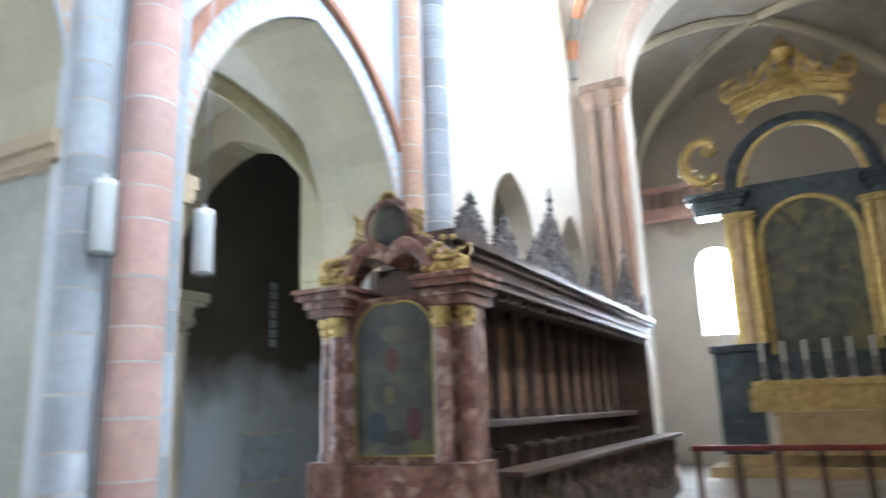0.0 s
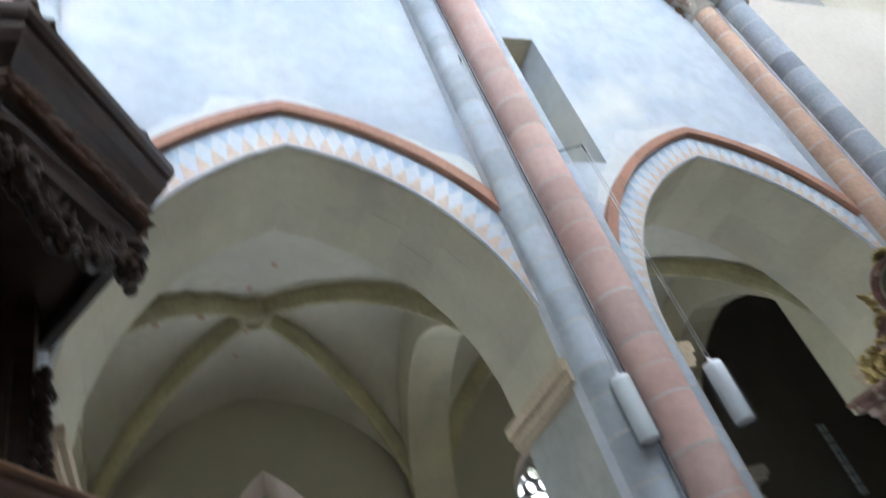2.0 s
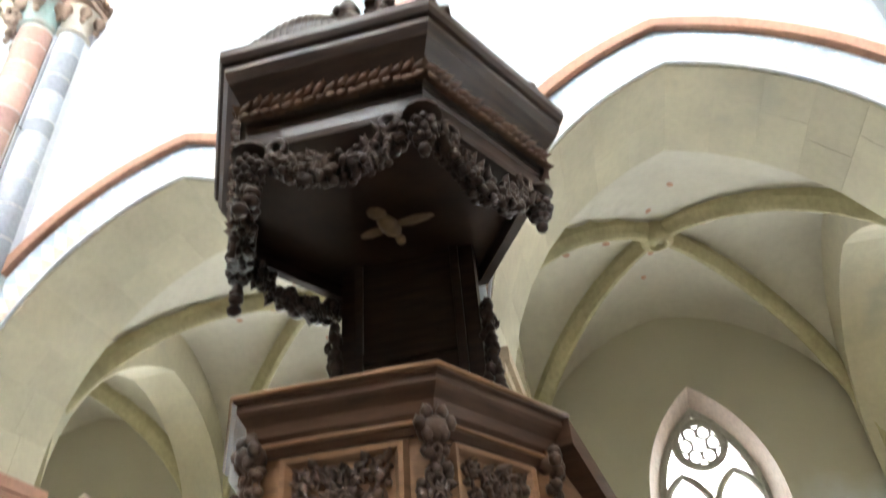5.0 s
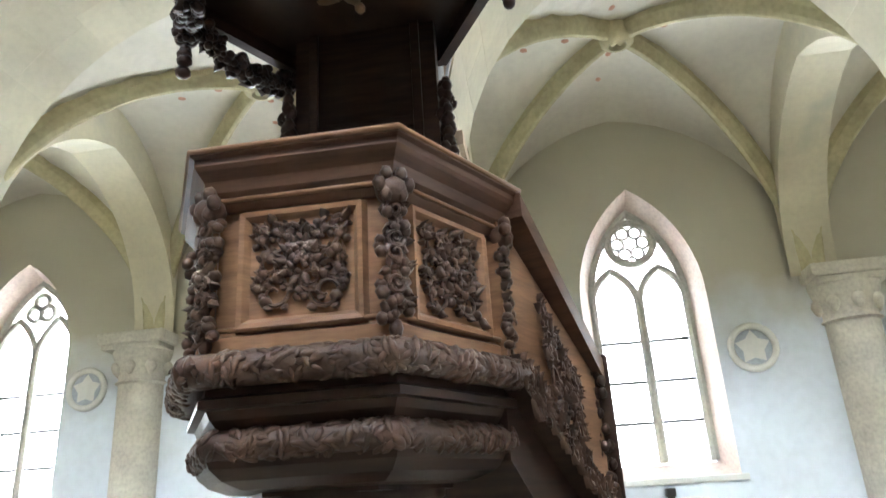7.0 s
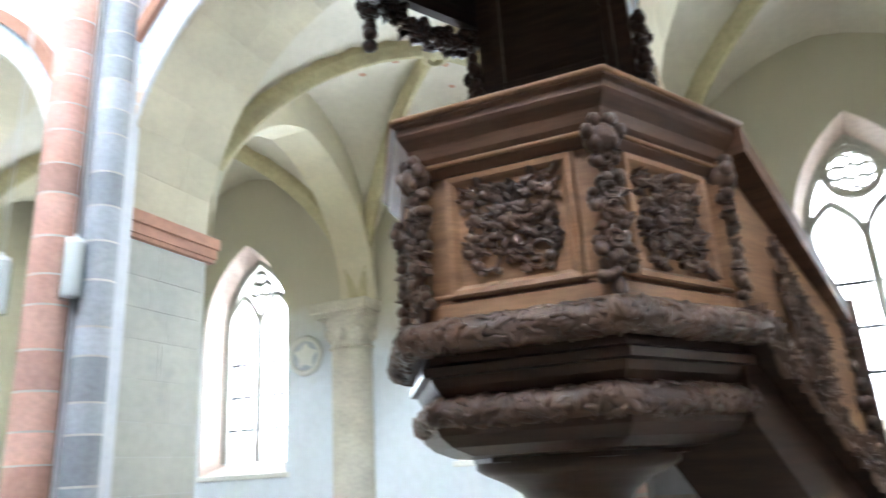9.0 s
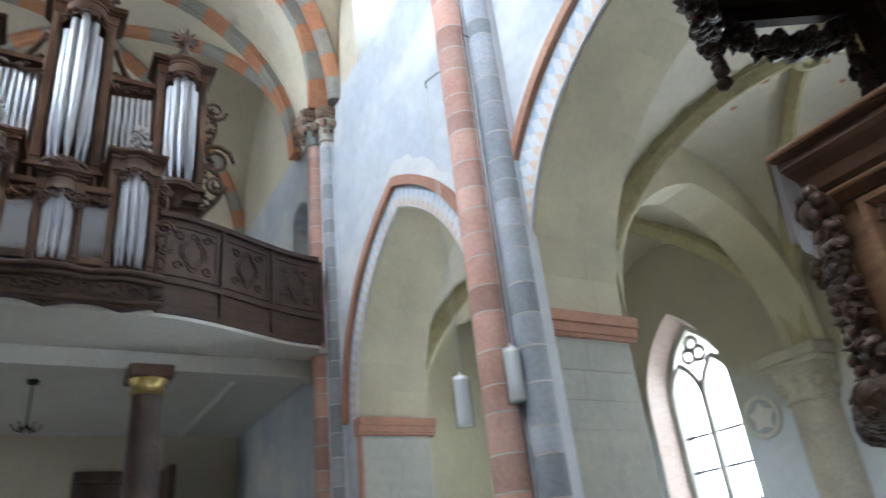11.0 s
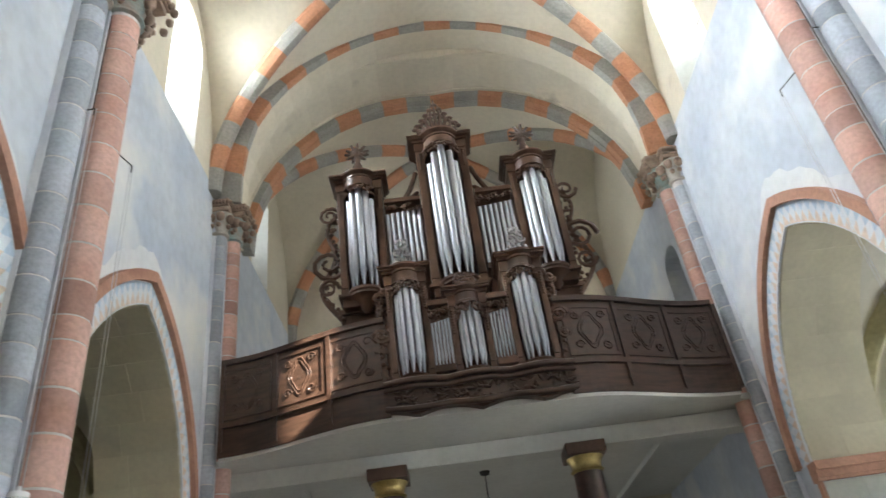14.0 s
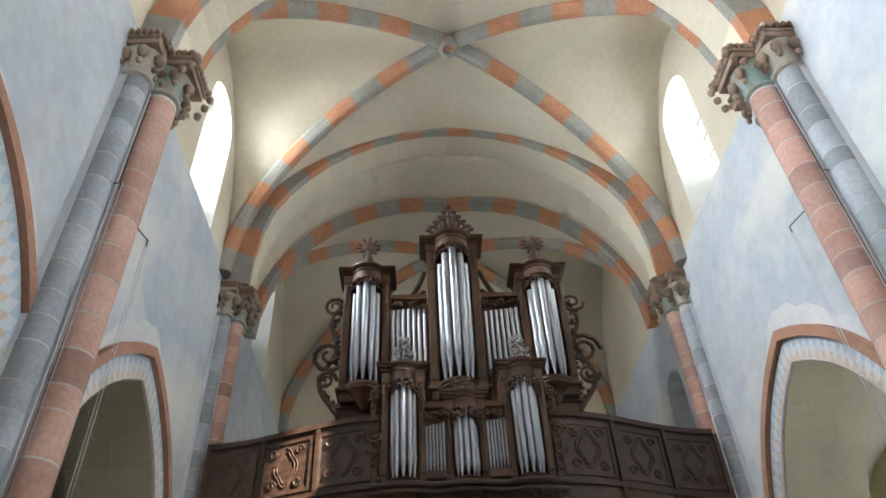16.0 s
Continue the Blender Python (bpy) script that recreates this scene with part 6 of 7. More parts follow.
def stalls():
    th = thing("choir_stalls", "long dark oak choir stalls with carved tracery cresting", "choir stalls")
    y0, y1 = -6.75, -16.9
    xf, xb = 2.92, 3.86
    bm = bmesh.new()
    for z0, z1, o in ((3.30, 3.40, 0.10), (3.40, 3.56, 0.06), (3.56, 3.64, 0.0), (3.64, 3.74, -0.06)):
        box(bm, xf + o, xb, y1 + o, y0 - o, z0, z1, 0.01)
    part("canopy", bm, M_STALL, th, "projecting moulded canopy")
    bm = bmesh.new()
    box(bm, xb - 0.02, xb + 0.1, y1, y0, 0.3, 3.4)
    part("back", bm, M_STALL, th, "panelled stall back")
    bm = bmesh.new()
    box(bm, xf + 0.15, xb, y0 - 0.12, y0 - 0.02, 0.3, 3.32)
    part("end_panel", bm, M_STALL, th)
    bm = bmesh.new()
    box(bm, xf + 0.15, xb, y1 + 0.02, y1 + 0.12, 0.3, 3.32)
    part("end_panel", bm, M_STALL, th)
    n = 14
    step = (y0 - y1 - 0.3) / n
    for i in range(n):
        y = y0 - 0.15 - (i + 0.5) * step
        bm = bmesh.new()
        m = frame_matrix((xb - 0.03, y, 2.45), (0, -1, 0), (0, 0, 1))
        slab(bm, m, step - 0.2, 1.2, 0.02)
        p = part("panel", bm, M_OAK, th, "tall arched back panel")
        bm = bmesh.new()
        pts = [m @ Vector((u, z, 0.03)) for u, z in [(-(step - 0.2) / 2, -0.6)] + [(u, z) for u, z in arch_points((step - 0.2) / 2, 0.42, 0.68, 6)] + [((step - 0.2) / 2, -0.6)]]
        tube(bm, pts, 0.025, 5)
        part("panel_mould", bm, M_STALL, p)
        bm = bmesh.new()
        yy = y + step / 2
        lathe(bm, [(0.05, 1.72), (0.07, 1.76), (0.045, 1.84), (0.045, 3.0), (0.07, 3.06), (0.09, 3.2), (0.09, 3.3)], (xb - 0.12, yy, 0), 10)
        part("colonnette", bm, M_STALL, th)
        bm = bmesh.new()
        box(bm, xf + 0.35, xb, yy - 0.03, yy + 0.03, 0.3, 1.32, 0.01)
        lump(bm, Matrix.Identity(4), (xf + 0.4, yy, 1.34), (0.09, 0.05, 0.07), 8, 5)
        part("arm_rest", bm, M_STALL, th)
    bm = bmesh.new()
    box(bm, xf + 0.5, xb, y1, y0, 1.62, 1.72, 0.015)
    box(bm, xf + 0.55, xb, y1, y0, 0.68, 0.76, 0.01)
    part("seat_bench", bm, M_STALL, th, "dark seat row and rail")
    bm = bmesh.new()
    box(bm, xf - 0.35, xf - 0.22, y1 + 0.6, y0 - 0.3, 0.0, 1.18, 0.01)
    box(bm, xf - 0.55, xf - 0.15, y1 + 0.6, y0 - 0.3, 1.18, 1.24, 0.012)
    box(bm, xf - 0.3, xb, y1, y0, 0, 0.3)
    part("front_desk", bm, M_STALL, th, "low front desk of the stalls")
    bm = bmesh.new()
    rnd = random.Random(71)
    for j in range(260):
        lump(bm, Matrix.Identity(4), (xf - 0.36 + rnd.uniform(-0.02, 0.02), rnd.uniform(y1 + 0.7, y0 - 0.35), rnd.uniform(0.35, 1.1)), (0.03, 0.1, 0.1), 6, 4)
    part("desk_carving", bm, M_STALL, th)
    # cresting: pinnacled gables of openwork
    for yc, h, w in ((-7.4, 0.42, 0.8), (-8.4, 0.38, 0.75), (-10.3, 0.98, 2.3), (-12.6, 0.40, 1.0), (-14.95, 1.0, 2.3), (-16.5, 0.36, 0.6)):
        bm = bmesh.new()
        rnd = random.Random(int(-yc * 10))
        for j in range(int(300 * w)):
            q = rnd.random() ** 1.2
            u = rnd.uniform(-1, 1) * w / 2 * (1 - q) ** 0.8
            lump(bm, Matrix.Identity(4), (xf + 0.06 + rnd.uniform(-0.02, 0.03), yc + u, 3.76 + q * h), (0.025, 0.05, 0.05), 6, 4)
        for e in (-1, 1):
            pts = [Vector((xf + 0.06, yc + e * w / 2 * (1 - q) ** 0.8, 3.74 + q * h)) for q in [i / 10 for i in range(11)]]
            tube(bm, pts, 0.03, 6)
        tube(bm, [Vector((xf + 0.06, yc, 3.74 + h * 0.7)), Vector((xf + 0.06, yc, 3.74 + h * 1.2)), Vector((xf + 0.06, yc, 3.74 + h * 1.45))], 0.04, 6, taper=lambda q: 1.0 - 0.8 * q)
        for k in (0.95, 1.1, 1.25):
            lump(bm, Matrix.Identity(4), (xf + 0.06, yc, 3.74 + h * k), (0.05, 0.075, 0.04), 7, 4)
        box(bm, xf + 0.04, xf + 0.08, yc - w * 0.45, yc + w * 0.45, 3.74, 3.74 + h * 0.25)
        for j in range(9):
            u = (j - 4) / 4 * 0.92
            hz = h * (1 - abs(u)) ** 1.25 + 0.06
            base = Vector((xf + 0.06, yc + u * w / 2, 3.74))
            top = hz + 0.16 + 0.05 * (j % 2)
            tube(bm, [base, base + Vector((0, 0, hz)), base + Vector((0, 0, top))], 0.026, 5, taper=lambda q: 1.0 - 0.75 * q)
            for k in range(4):
                lump(bm, Matrix.Translation(base + Vector((0, 0, hz * 0.6 + (top - hz * 0.6) * k / 4))), (0, 0, 0), (0.035, 0.055, 0.022), 6, 4)
        part("crest_gable", bm, M_CRESTING, th, "weathered openwork carved gable")
    bm = bmesh.new()
    for y in np.arange(y1 + 0.15, y0 - 0.1, 0.11):
        lump(bm, Matrix.Identity(4), (xf + 0.08, y, 3.48), (0.03, 0.045, 0.05), 6, 4)
    part("canopy_frieze", bm, M_STALL, th)
    bm = bmesh.new()
    for i in range(n):
        y = y0 - 0.15 - (i + 0.5) * step
        for e in (-1, 1):
            pts = [Vector((xf + 0.2, y + e * step / 2 * (1 - q), 3.3 - 0.22 * math.sin(q * 1.57) * (1 - q) - 0.02)) for q in [k / 6 for k in range(7)]]
            tube(bm, pts, 0.03, 5)
    part("pendant_fringe", bm, M_STALL, th)


stalls()


# ---- side altar ----
M_PAINT = material("dark_oil_painting", (0.13, 0.135, 0.10), (0.05, 0.055, 0.05), 0.35, 3.2, 12, 0.03, stain=(0.17, 0.16, 0.07), stain_scale=1.6, stain_at=0.56)
M_PINK = material("rose_grey_marble", (0.34, 0.19, 0.14), (0.15, 0.07, 0.055), 0.35, 8, 16, 0.08, stain=(0.44, 0.32, 0.25), stain_scale=7, stain_at=0.55)


def gilt_capital(parent, x, y, z, r, name="gilt_capital"):
    bm = bmesh.new()
    lathe(bm, [(r, 0), (r * 1.15, 0.015), (r, 0.03), (r * 1.1, 0.12), (r * 1.5, 0.2)], (x, y, z), 12)
    for k in range(8):
        a = 6.283 * k / 8
        lump(bm, Matrix.Identity(4), (x + r * 1.25 * math.cos(a), y + r * 1.25 * math.sin(a), z + 0.08 + 0.07 * (k % 2)), (r * 0.4, r * 0.4, 0.04), 6, 4)
    return part(name, bm, M_GOLD, parent, "gilded leaf capital")


def side_altar(cx, y):
    th = thing("side_altar", "red marble side altar with gilding and dark painting", "altar")
    bm = bmesh.new()
    box(bm, cx - 0.95, cx + 0.95, y - 0.4, y + 0.5, 0.0, 0.95, 0.02)
    box(bm, cx - 1.0, cx + 1.0, y - 0.4, y + 0.56, 0.95, 1.03, 0.015)
    part("altar_table", bm, M_MARBLE, th)
    bm = bmesh.new()
    box(bm, cx - 0.9, cx + 0.9, y - 0.35, y + 0.05, 1.03, 1.36, 0.01)
    for e in (-1, 1):
        box(bm, cx + e * 0.72 - 0.2, cx + e * 0.72 + 0.2, y - 0.3, y + 0.2, 1.032, 1.40, 0.01)
    part("predella", bm, M_PINK, th, "rose marble plinth")
    bm = bmesh.new()
    box(bm, cx - 0.82, cx + 0.82, y - 0.35, y - 0.02, 1.36, 3.0)
    part("retable", bm, M_MARBLE, th)
    bm = bmesh.new()
    pts = [(-0.45, 1.45)] + arch_points(0.45, 2.6, 2.92, 6) + [(0.45, 1.45)]
    a = [bm.verts.new((cx + u, y + 0.012, z)) for u, z in pts]
    b = [bm.verts.new((cx + u, y - 0.03, z)) for u, z in pts]
    bm.faces.new(a), bm.faces.new(b)
    for k in range(len(a)):
        bm.faces.new((a[k], a[(k + 1) % len(a)], b[(k + 1) % len(a)], b[k]))
    pic = part("painting", bm, M_PAINT, th, "dark brownish oil painting")
    for u, z, w, h, col in ((0.02, 2.36, 0.08, 0.12, (0.16, 0.05, 0.045)), (-0.02, 2.18, 0.11, 0.05, (0.17, 0.15, 0.10)), (0.05, 2.02, 0.06, 0.10, (0.21, 0.17, 0.08)), (-0.22, 1.75, 0.10, 0.16, (0.12, 0.035, 0.04)), (0.2, 1.72, 0.12, 0.15, (0.035, 0.05, 0.075)), (0.0, 1.62, 0.16, 0.07, (0.05, 0.04, 0.03)), (0.0, 2.62, 0.14, 0.09, (0.19, 0.17, 0.11))):
        bm = bmesh.new()
        lump(bm, Matrix.Identity(4), (cx + u, y + 0.012, z), (w, 0.004, h), 9, 6)
        part("painted_patch", bm, material("paint_patch", col, None, 0.4, 6, 20, 0.02), pic)
    bm = bmesh.new()
    tube(bm, [Vector((cx + u, y + 0.02, z)) for u, z in pts] + [Vector((cx + pts[0][0], y + 0.02, pts[0][1]))], 0.014, 6)
    part("gilt_frame", bm, M_GOLD, pic, "gilded picture frame")
    for e in (-1, 1):
        for x, yy in ((0.60, 0.12), (0.80, 0.0)):
            col = bmesh.new()
            lathe(col, [(0.095, 1.40), (0.095, 1.46), (0.075, 1.5), (0.08, 1.9), (0.068, 2.62)], (cx + e * x, y + yy, 0), 14)
            c = part("column", col, M_PINK, th, "mottled red marble column")
            gilt_capital(c, cx + e * x, y + yy, 2.62, 0.066)
        bm = bmesh.new()
        for z0, z1, o in ((2.83, 2.92, 0.0), (2.92, 3.0, 0.03), (3.0, 3.07, 0.09), (3.07, 3.12, 0.12)):
            box(bm, cx + e * 0.7 - 0.22 - o, cx + e * 0.7 + 0.22 + o, y - 0.35, y + 0.2 + o, z0, z1, 0.008)
        part("entablature", bm, M_MARBLE, th)
        bm = bmesh.new()
        m = frame_matrix((cx + e * 0.62, y + 0.1, 3.2), (1, 0, 0), (0, 0, 1))
        scroll(bm, m, (0, 0.06, 0), 0.13, 1.5, e, 0.03)
        rnd = random.Random(3 + e)
        for j in range(60):
            lump(bm, m, (rnd.uniform(-0.2, 0.2), rnd.uniform(-0.06, 0.34) * rnd.random(), rnd.uniform(-0.04, 0.04)), (0.04, 0.035, 0.03), 6, 4)
        part("gilt_ornament", bm, M_GOLD, th, "gilded scroll ornament")
    bm = bmesh.new()
    strip_wall(bm, [(cx + u, z - 0.14 + 0.24, z + 0.28) for u, z in arch_points(0.62, 2.95, 3.2, 8)], y - 0.3, y + 0.1, along="x")
    for e in (-1, 1):
        pts = [Vector((cx + e * (0.5 - 0.3 * q), y + 0.1, 3.22 + 0.28 * math.sin(q * 1.57))) for q in [i / 8 for i in range(9)]]
        tube(bm, pts, 0.07, 8)
    part("curved_pediment", bm, M_MARBLE, th, "curved red marble pediment")
    bm = bmesh.new()
    box(bm, cx - 0.26, cx + 0.26, y - 0.2, y + 0.02, 3.4, 3.55, 0.01)
    lump(bm, Matrix.Identity(4), (cx, y, 3.72), (0.25, 0.08, 0.24), 14, 8)
    part("top_medallion", bm, M_PAINT, th, "dark oval picture")
    bm = bmesh.new()
    ring = [Vector((cx + 0.27 * math.cos(t), y + 0.06, 3.72 + 0.26 * math.sin(t))) for t in [6.283 * i / 20 for i in range(21)]]
    tube(bm, ring, 0.04, 6)
    part("medallion_frame", bm, M_MARBLE, th, "red marble medallion frame")
    bm = bmesh.new()
    rnd = random.Random(23)
    for e in (-1, 1):
        m = frame_matrix((cx + e * 0.36, y + 0.08, 3.62), (1, 0, 0), (0, 0, 1))
        scroll(bm, m, (0, -0.08, 0), 0.10, 1.5, e, 0.022)
        scroll(bm, m, (-e * 0.04, 0.16, 0), 0.07, 1.5, -e, 0.018)
        for k in range(16):
            leaf(bm, m, rnd.uniform(-0.05, 0.05), rnd.uniform(-0.16, 0.24), 0, rnd.uniform(0, 6.28), rnd.uniform(0.06, 0.11), 0.022)
        # small upright flames on the outer cornice
        q = frame_matrix((cx + e * 0.84, y + 0.05, 3.14), (1, 0, 0), (0, 0, 1))
        lathe(bm, [(0, 0), (0.06, 0), (0.05, 0.03), (0.03, 0.06), (0.06, 0.12), (0.04, 0.17), (0, 0.2)], (cx + e * 0.84, y + 0.05, 3.12), 10)
        for k in range(10):
            leaf(bm, q, 0, 0.15, 0.02, 1.57 + rnd.uniform(-0.8, 0.8), rnd.uniform(0.08, 0.15), 0.024)
    for k in range(9):
        leaf(bm, frame_matrix((cx, y + 0.08, 3.98), (1, 0, 0), (0, 0, 1)), 0, 0, 0, 1.57 + (k - 4) * 0.35, 0.12, 0.025)
    part("gilt_ornament", bm, M_GOLD, th, "gilded leaf and scroll cresting")


side_altar(3.35, -6.25)


# ---- chancel and high altar ----
bm = bmesh.new()
pts = arch_points(3.1, 9.4, 12.6, 14)
strip_wall(bm, [(u, z, 15.2) for u, z in pts], Y_CHOIR - 0.8, Y_CHOIR, along="x")
for e in (-1, 1):
    a, b = sorted((e * 3.1, e * 4.6))
    strip_wall(bm, [(a, 0, 15.2), (b, 0, 15.2)], Y_CHOIR - 0.8, Y_CHOIR, along="x")
structure("wall_chancel_arch", bm, [M_CHOIR], "pale plastered chancel arch wall", "wall")
for e in (-1, 1):
    ob = tagged(new("chancel_respond_%d" % (e + 2)), "peach stone chancel shafts with carved capitals", "pier", "chancel responds", "structure")
    for x, r in ((3.90, 0.13), (3.55, 0.16), (3.22, 0.12)):
        bm = bmesh.new()
        lathe(bm, [(r + 0.08, 0), (r + 0.08, 0.2), (r, 0.3), (r, 9.1), (r + 0.05, 9.15), (r, 9.2), (r + 0.16, 9.55)], (e * x, Y_CHOIR + 0.16, 0), 14)
        part("shaft", bm, M_PALE_PEACH if x > 3.3 else M_PEACH, ob)
    bm = bmesh.new()
    box(bm, e * 3.55 - 0.58, e * 3.55 + 0.58, Y_CHOIR - 0.1, Y_CHOIR + 0.42, 9.55, 9.8, 0.03)
    part("abacus", bm, M_CAPST, ob)
bm = bmesh.new()
ring = arch_points(3.1, 9.8, 13.0, 14)
for k, ((u0, z0), (u1, z1)) in enumerate(zip(ring, ring[1:])):
    tube(bm, [Vector((u0, Y_CHOIR + 0.1, z0)), Vector((u1, Y_CHOIR + 0.1, z1))], 0.17, 8, mi=0)
structure("chancel_arch_roll", bm, [M_PALE_PEACH], "peach stone roll moulding of the chancel arch", "arch")
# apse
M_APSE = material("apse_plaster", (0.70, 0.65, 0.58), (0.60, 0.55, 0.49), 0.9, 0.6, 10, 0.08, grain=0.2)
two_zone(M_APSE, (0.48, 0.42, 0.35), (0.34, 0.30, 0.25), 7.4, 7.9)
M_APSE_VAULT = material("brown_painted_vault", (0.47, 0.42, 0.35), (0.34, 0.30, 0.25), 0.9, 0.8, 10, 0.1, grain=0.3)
bm = bmesh.new()
Y_END = -24.0
xw, hw = 2.14, 0.57
strip_wall(bm, [(-4.6, 0, 13), (xw - hw, 0, 13)], Y_END - 0.6, Y_END, along="x")
strip_wall(bm, [(xw + hw, 0, 13), (4.6, 0, 13)], Y_END - 0.6, Y_END, along="x")
strip_wall(bm, [(xw - hw, 0, 3.9), (xw + hw, 0, 3.9)], Y_END - 0.6, Y_END, along="x")
strip_wall(bm, [(xw + hw * math.cos(math.pi * (1 - k / 8)), 6.15 + hw * math.sin(math.pi * k / 8), 13) for k in range(9)], Y_END - 0.6, Y_END, along="x")
for e in (-1, 1):
    a, b = sorted((e * 4.4, e * 5.0))
    box(bm, a, b, Y_END, Y_CHOIR - 0.8, 0, 13)
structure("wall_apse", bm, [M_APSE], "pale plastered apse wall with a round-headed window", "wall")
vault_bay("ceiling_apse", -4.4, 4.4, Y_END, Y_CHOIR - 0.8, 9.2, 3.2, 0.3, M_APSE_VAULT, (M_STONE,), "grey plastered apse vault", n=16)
win = tagged(new("window_apse"), "round-headed white glass apse window", "window", kind="structure")
bm = bmesh.new()
box(bm, xw - hw, xw + hw, Y_END - 0.4, Y_END - 0.39, 3.9, 6.55)
g = part("pane", bm, M_GLASS, win)
g.visible_shadow = False
bm = bmesh.new()
box(bm, xw - 0.02, xw + 0.02, Y_END - 0.38, Y_END - 0.36, 3.9, 6.5)
for z in (4.5, 5.2, 5.9):
    box(bm, xw - hw, xw + hw, Y_END - 0.38, Y_END - 0.36, z - 0.015, z + 0.015)
part("window_bars", bm, M_LEAD, win)
# red stone balustrade high in the chancel
th = thing("balustrade", "red sandstone balustrade high on the apse wall", "balustrade")
bm = bmesh.new()
box(bm, 0.8, 4.39, -23.95, -23.6, 8.0, 8.15, 0.02), box(bm, 0.8, 4.39, -23.95, -23.65, 8.75, 8.9, 0.02), box(bm, 0.8, 4.39, -23.98, -23.55, 7.75, 8.0, 0.03)
part("rail", bm, M_RED, th)
for x in np.arange(1.0, 4.3, 0.3):
    bm = bmesh.new()
    lathe(bm, [(0.07, 8.15), (0.05, 8.25), (0.085, 8.4), (0.05, 8.6), (0.07, 8.75)], (x, -23.8, 0), 8)
    part("baluster", bm, M_RED, th)


M_BLUEMARBLE = material("blue_grey_marble", (0.075, 0.105, 0.125), (0.035, 0.05, 0.06), 0.5, 5, 14, 0.06, stain=(0.16, 0.18, 0.18), stain_scale=4, stain_at=0.62)
M_YELLOW = material("ochre_marble", (0.50, 0.38, 0.20), (0.38, 0.27, 0.13), 0.35, 4, 14, 0.06)


def high_altar(cx, y):
    th = thing("high_altar", "tall blue marble and gilded high altar with dark painting", "altar")
    bm = bmesh.new()
    box(bm, cx - 2.6, cx + 2.6, y - 0.8, y + 0.4, 0, 0.5, 0.02)
    box(bm, cx - 3.0, cx + 3.0, y - 0.8, y + 0.9, 0, 0.25, 0.02)
    part("steps", bm, M_YELLOW, th, "buff stone altar steps")
    bm = bmesh.new()
    box(bm, cx - 1.3, cx + 1.3, y - 0.1, y + 0.75, 0.5, 1.45, 0.02)
    box(bm, cx - 1.4, cx + 1.4, y - 0.1, y + 0.8, 1.45, 1.55, 0.015)
    part("altar_table", bm, M_YELLOW, th)
    bm = bmesh.new()
    box(bm, cx - 1.9, cx + 1.9, y - 0.2, y + 0.3, 1.55, 2.15, 0.02)
    box(bm, cx - 1.8, cx + 1.8, y - 0.2, y + 0.42, 2.15, 2.32, 0.015)
    part("gradine", bm, M_GOLD, th, "gilded altar shelf")
    for e in (-1, 1):
        bm = bmesh.new()
        box(bm, cx + e * 2.15 - 0.55, cx + e * 2.15 + 0.55, y - 0.6, y + 0.1, 0.5, 3.1, 0.03)
        box(bm, cx + e * 2.15 - 0.62, cx + e * 2.15 + 0.62, y - 0.6, y + 0.17, 3.1, 3.3, 0.03)
        part("pedestal", bm, M_BLUEMARBLE, th, "blue marble pedestal")
        for x, yy in ((1.42, 0.0), (1.68, 0.05), (1.92, -0.05)):
            bm = bmesh.new()
            lathe(bm, [(0.2, 3.3), (0.2, 3.42), (0.155, 3.5), (0.16, 4.4), (0.135, 6.65)], (cx + e * x, y + yy, 0), 16)
            c = part("column", bm, M_YELLOW if x == 1.68 else M_GOLD, th, "ochre marble column" if x == 1.68 else "gilded column")
            gilt_capital(c, cx + e * x, y + yy, 6.65, 0.14)
        bm = bmesh.new()
        for z0, z1, o in ((6.87, 7.05, 0.0), (7.05, 7.25, 0.05), (7.25, 7.37, 0.14), (7.37, 7.47, 0.2)):
            box(bm, cx + e * 2.15 - 0.6 - o, cx + e * 2.15 + 0.6 + o, y - 0.6, y + 0.2 + o, z0, z1, 0.012)
        part("entablature", bm, M_BLUEMARBLE, th)
        bm = bmesh.new()
        m = frame_matrix((cx + e * 2.2, y + 0.1, 8.0), (1, 0, 0), (0, 0, 1))
        arc = [(-0.15 + 0.5 * math.cos(t), 0.45 + 0.62 * math.sin(t)) for t in [1.1 + 4.1 * k / 20 for k in range(21)]]
        tube(bm, [m @ Vector((-e * u, v, 0)) for u, v in arc], 0.11, 8)
        scroll(bm, m, (-e * (arc[0][0] - 0.02), arc[0][1] - 0.2, 0), 0.22, 1.4, -e, 0.08, 1.5)
        lump(bm, m, (-e * arc[-1][0], arc[-1][1] + 0.03, 0.02), (0.17, 0.17, 0.12), 9, 6)
        rnd = random.Random(12 + e)
        for j in range(22):
            u, v = arc[j % 21]
            lump(bm, m, (-e * u * 1.18, v, rnd.uniform(0.0, 0.1)), (0.09, 0.1, 0.06), 6, 4)
        for j in range(30):
            u, v = arc[rnd.randrange(21)]
            leaf(bm, m, -e * u, v, 0.08, rnd.uniform(0, 6.28), rnd.uniform(0.15, 0.28), 0.05, 2.0)
        part("gilt_scroll", bm, M_GOLD, th, "large gilded scroll")
    bm = bmesh.new()
    box(bm, cx - 1.6, cx + 1.6, y - 0.6, y - 0.15, 2.3, 7.65)
    part("retable", bm, M_BLUEMARBLE, th)
    bm = bmesh.new()
    pts = [(-1.2, 3.0)] + arch_points(1.2, 5.9, 7.1, 8) + [(1.2, 3.0)]
    a = [bm.verts.new((cx + u, y - 0.12, z)) for u, z in pts]
    b = [bm.verts.new((cx + u, y - 0.2, z)) for u, z in pts]
    bm.faces.new(a), bm.faces.new(b)
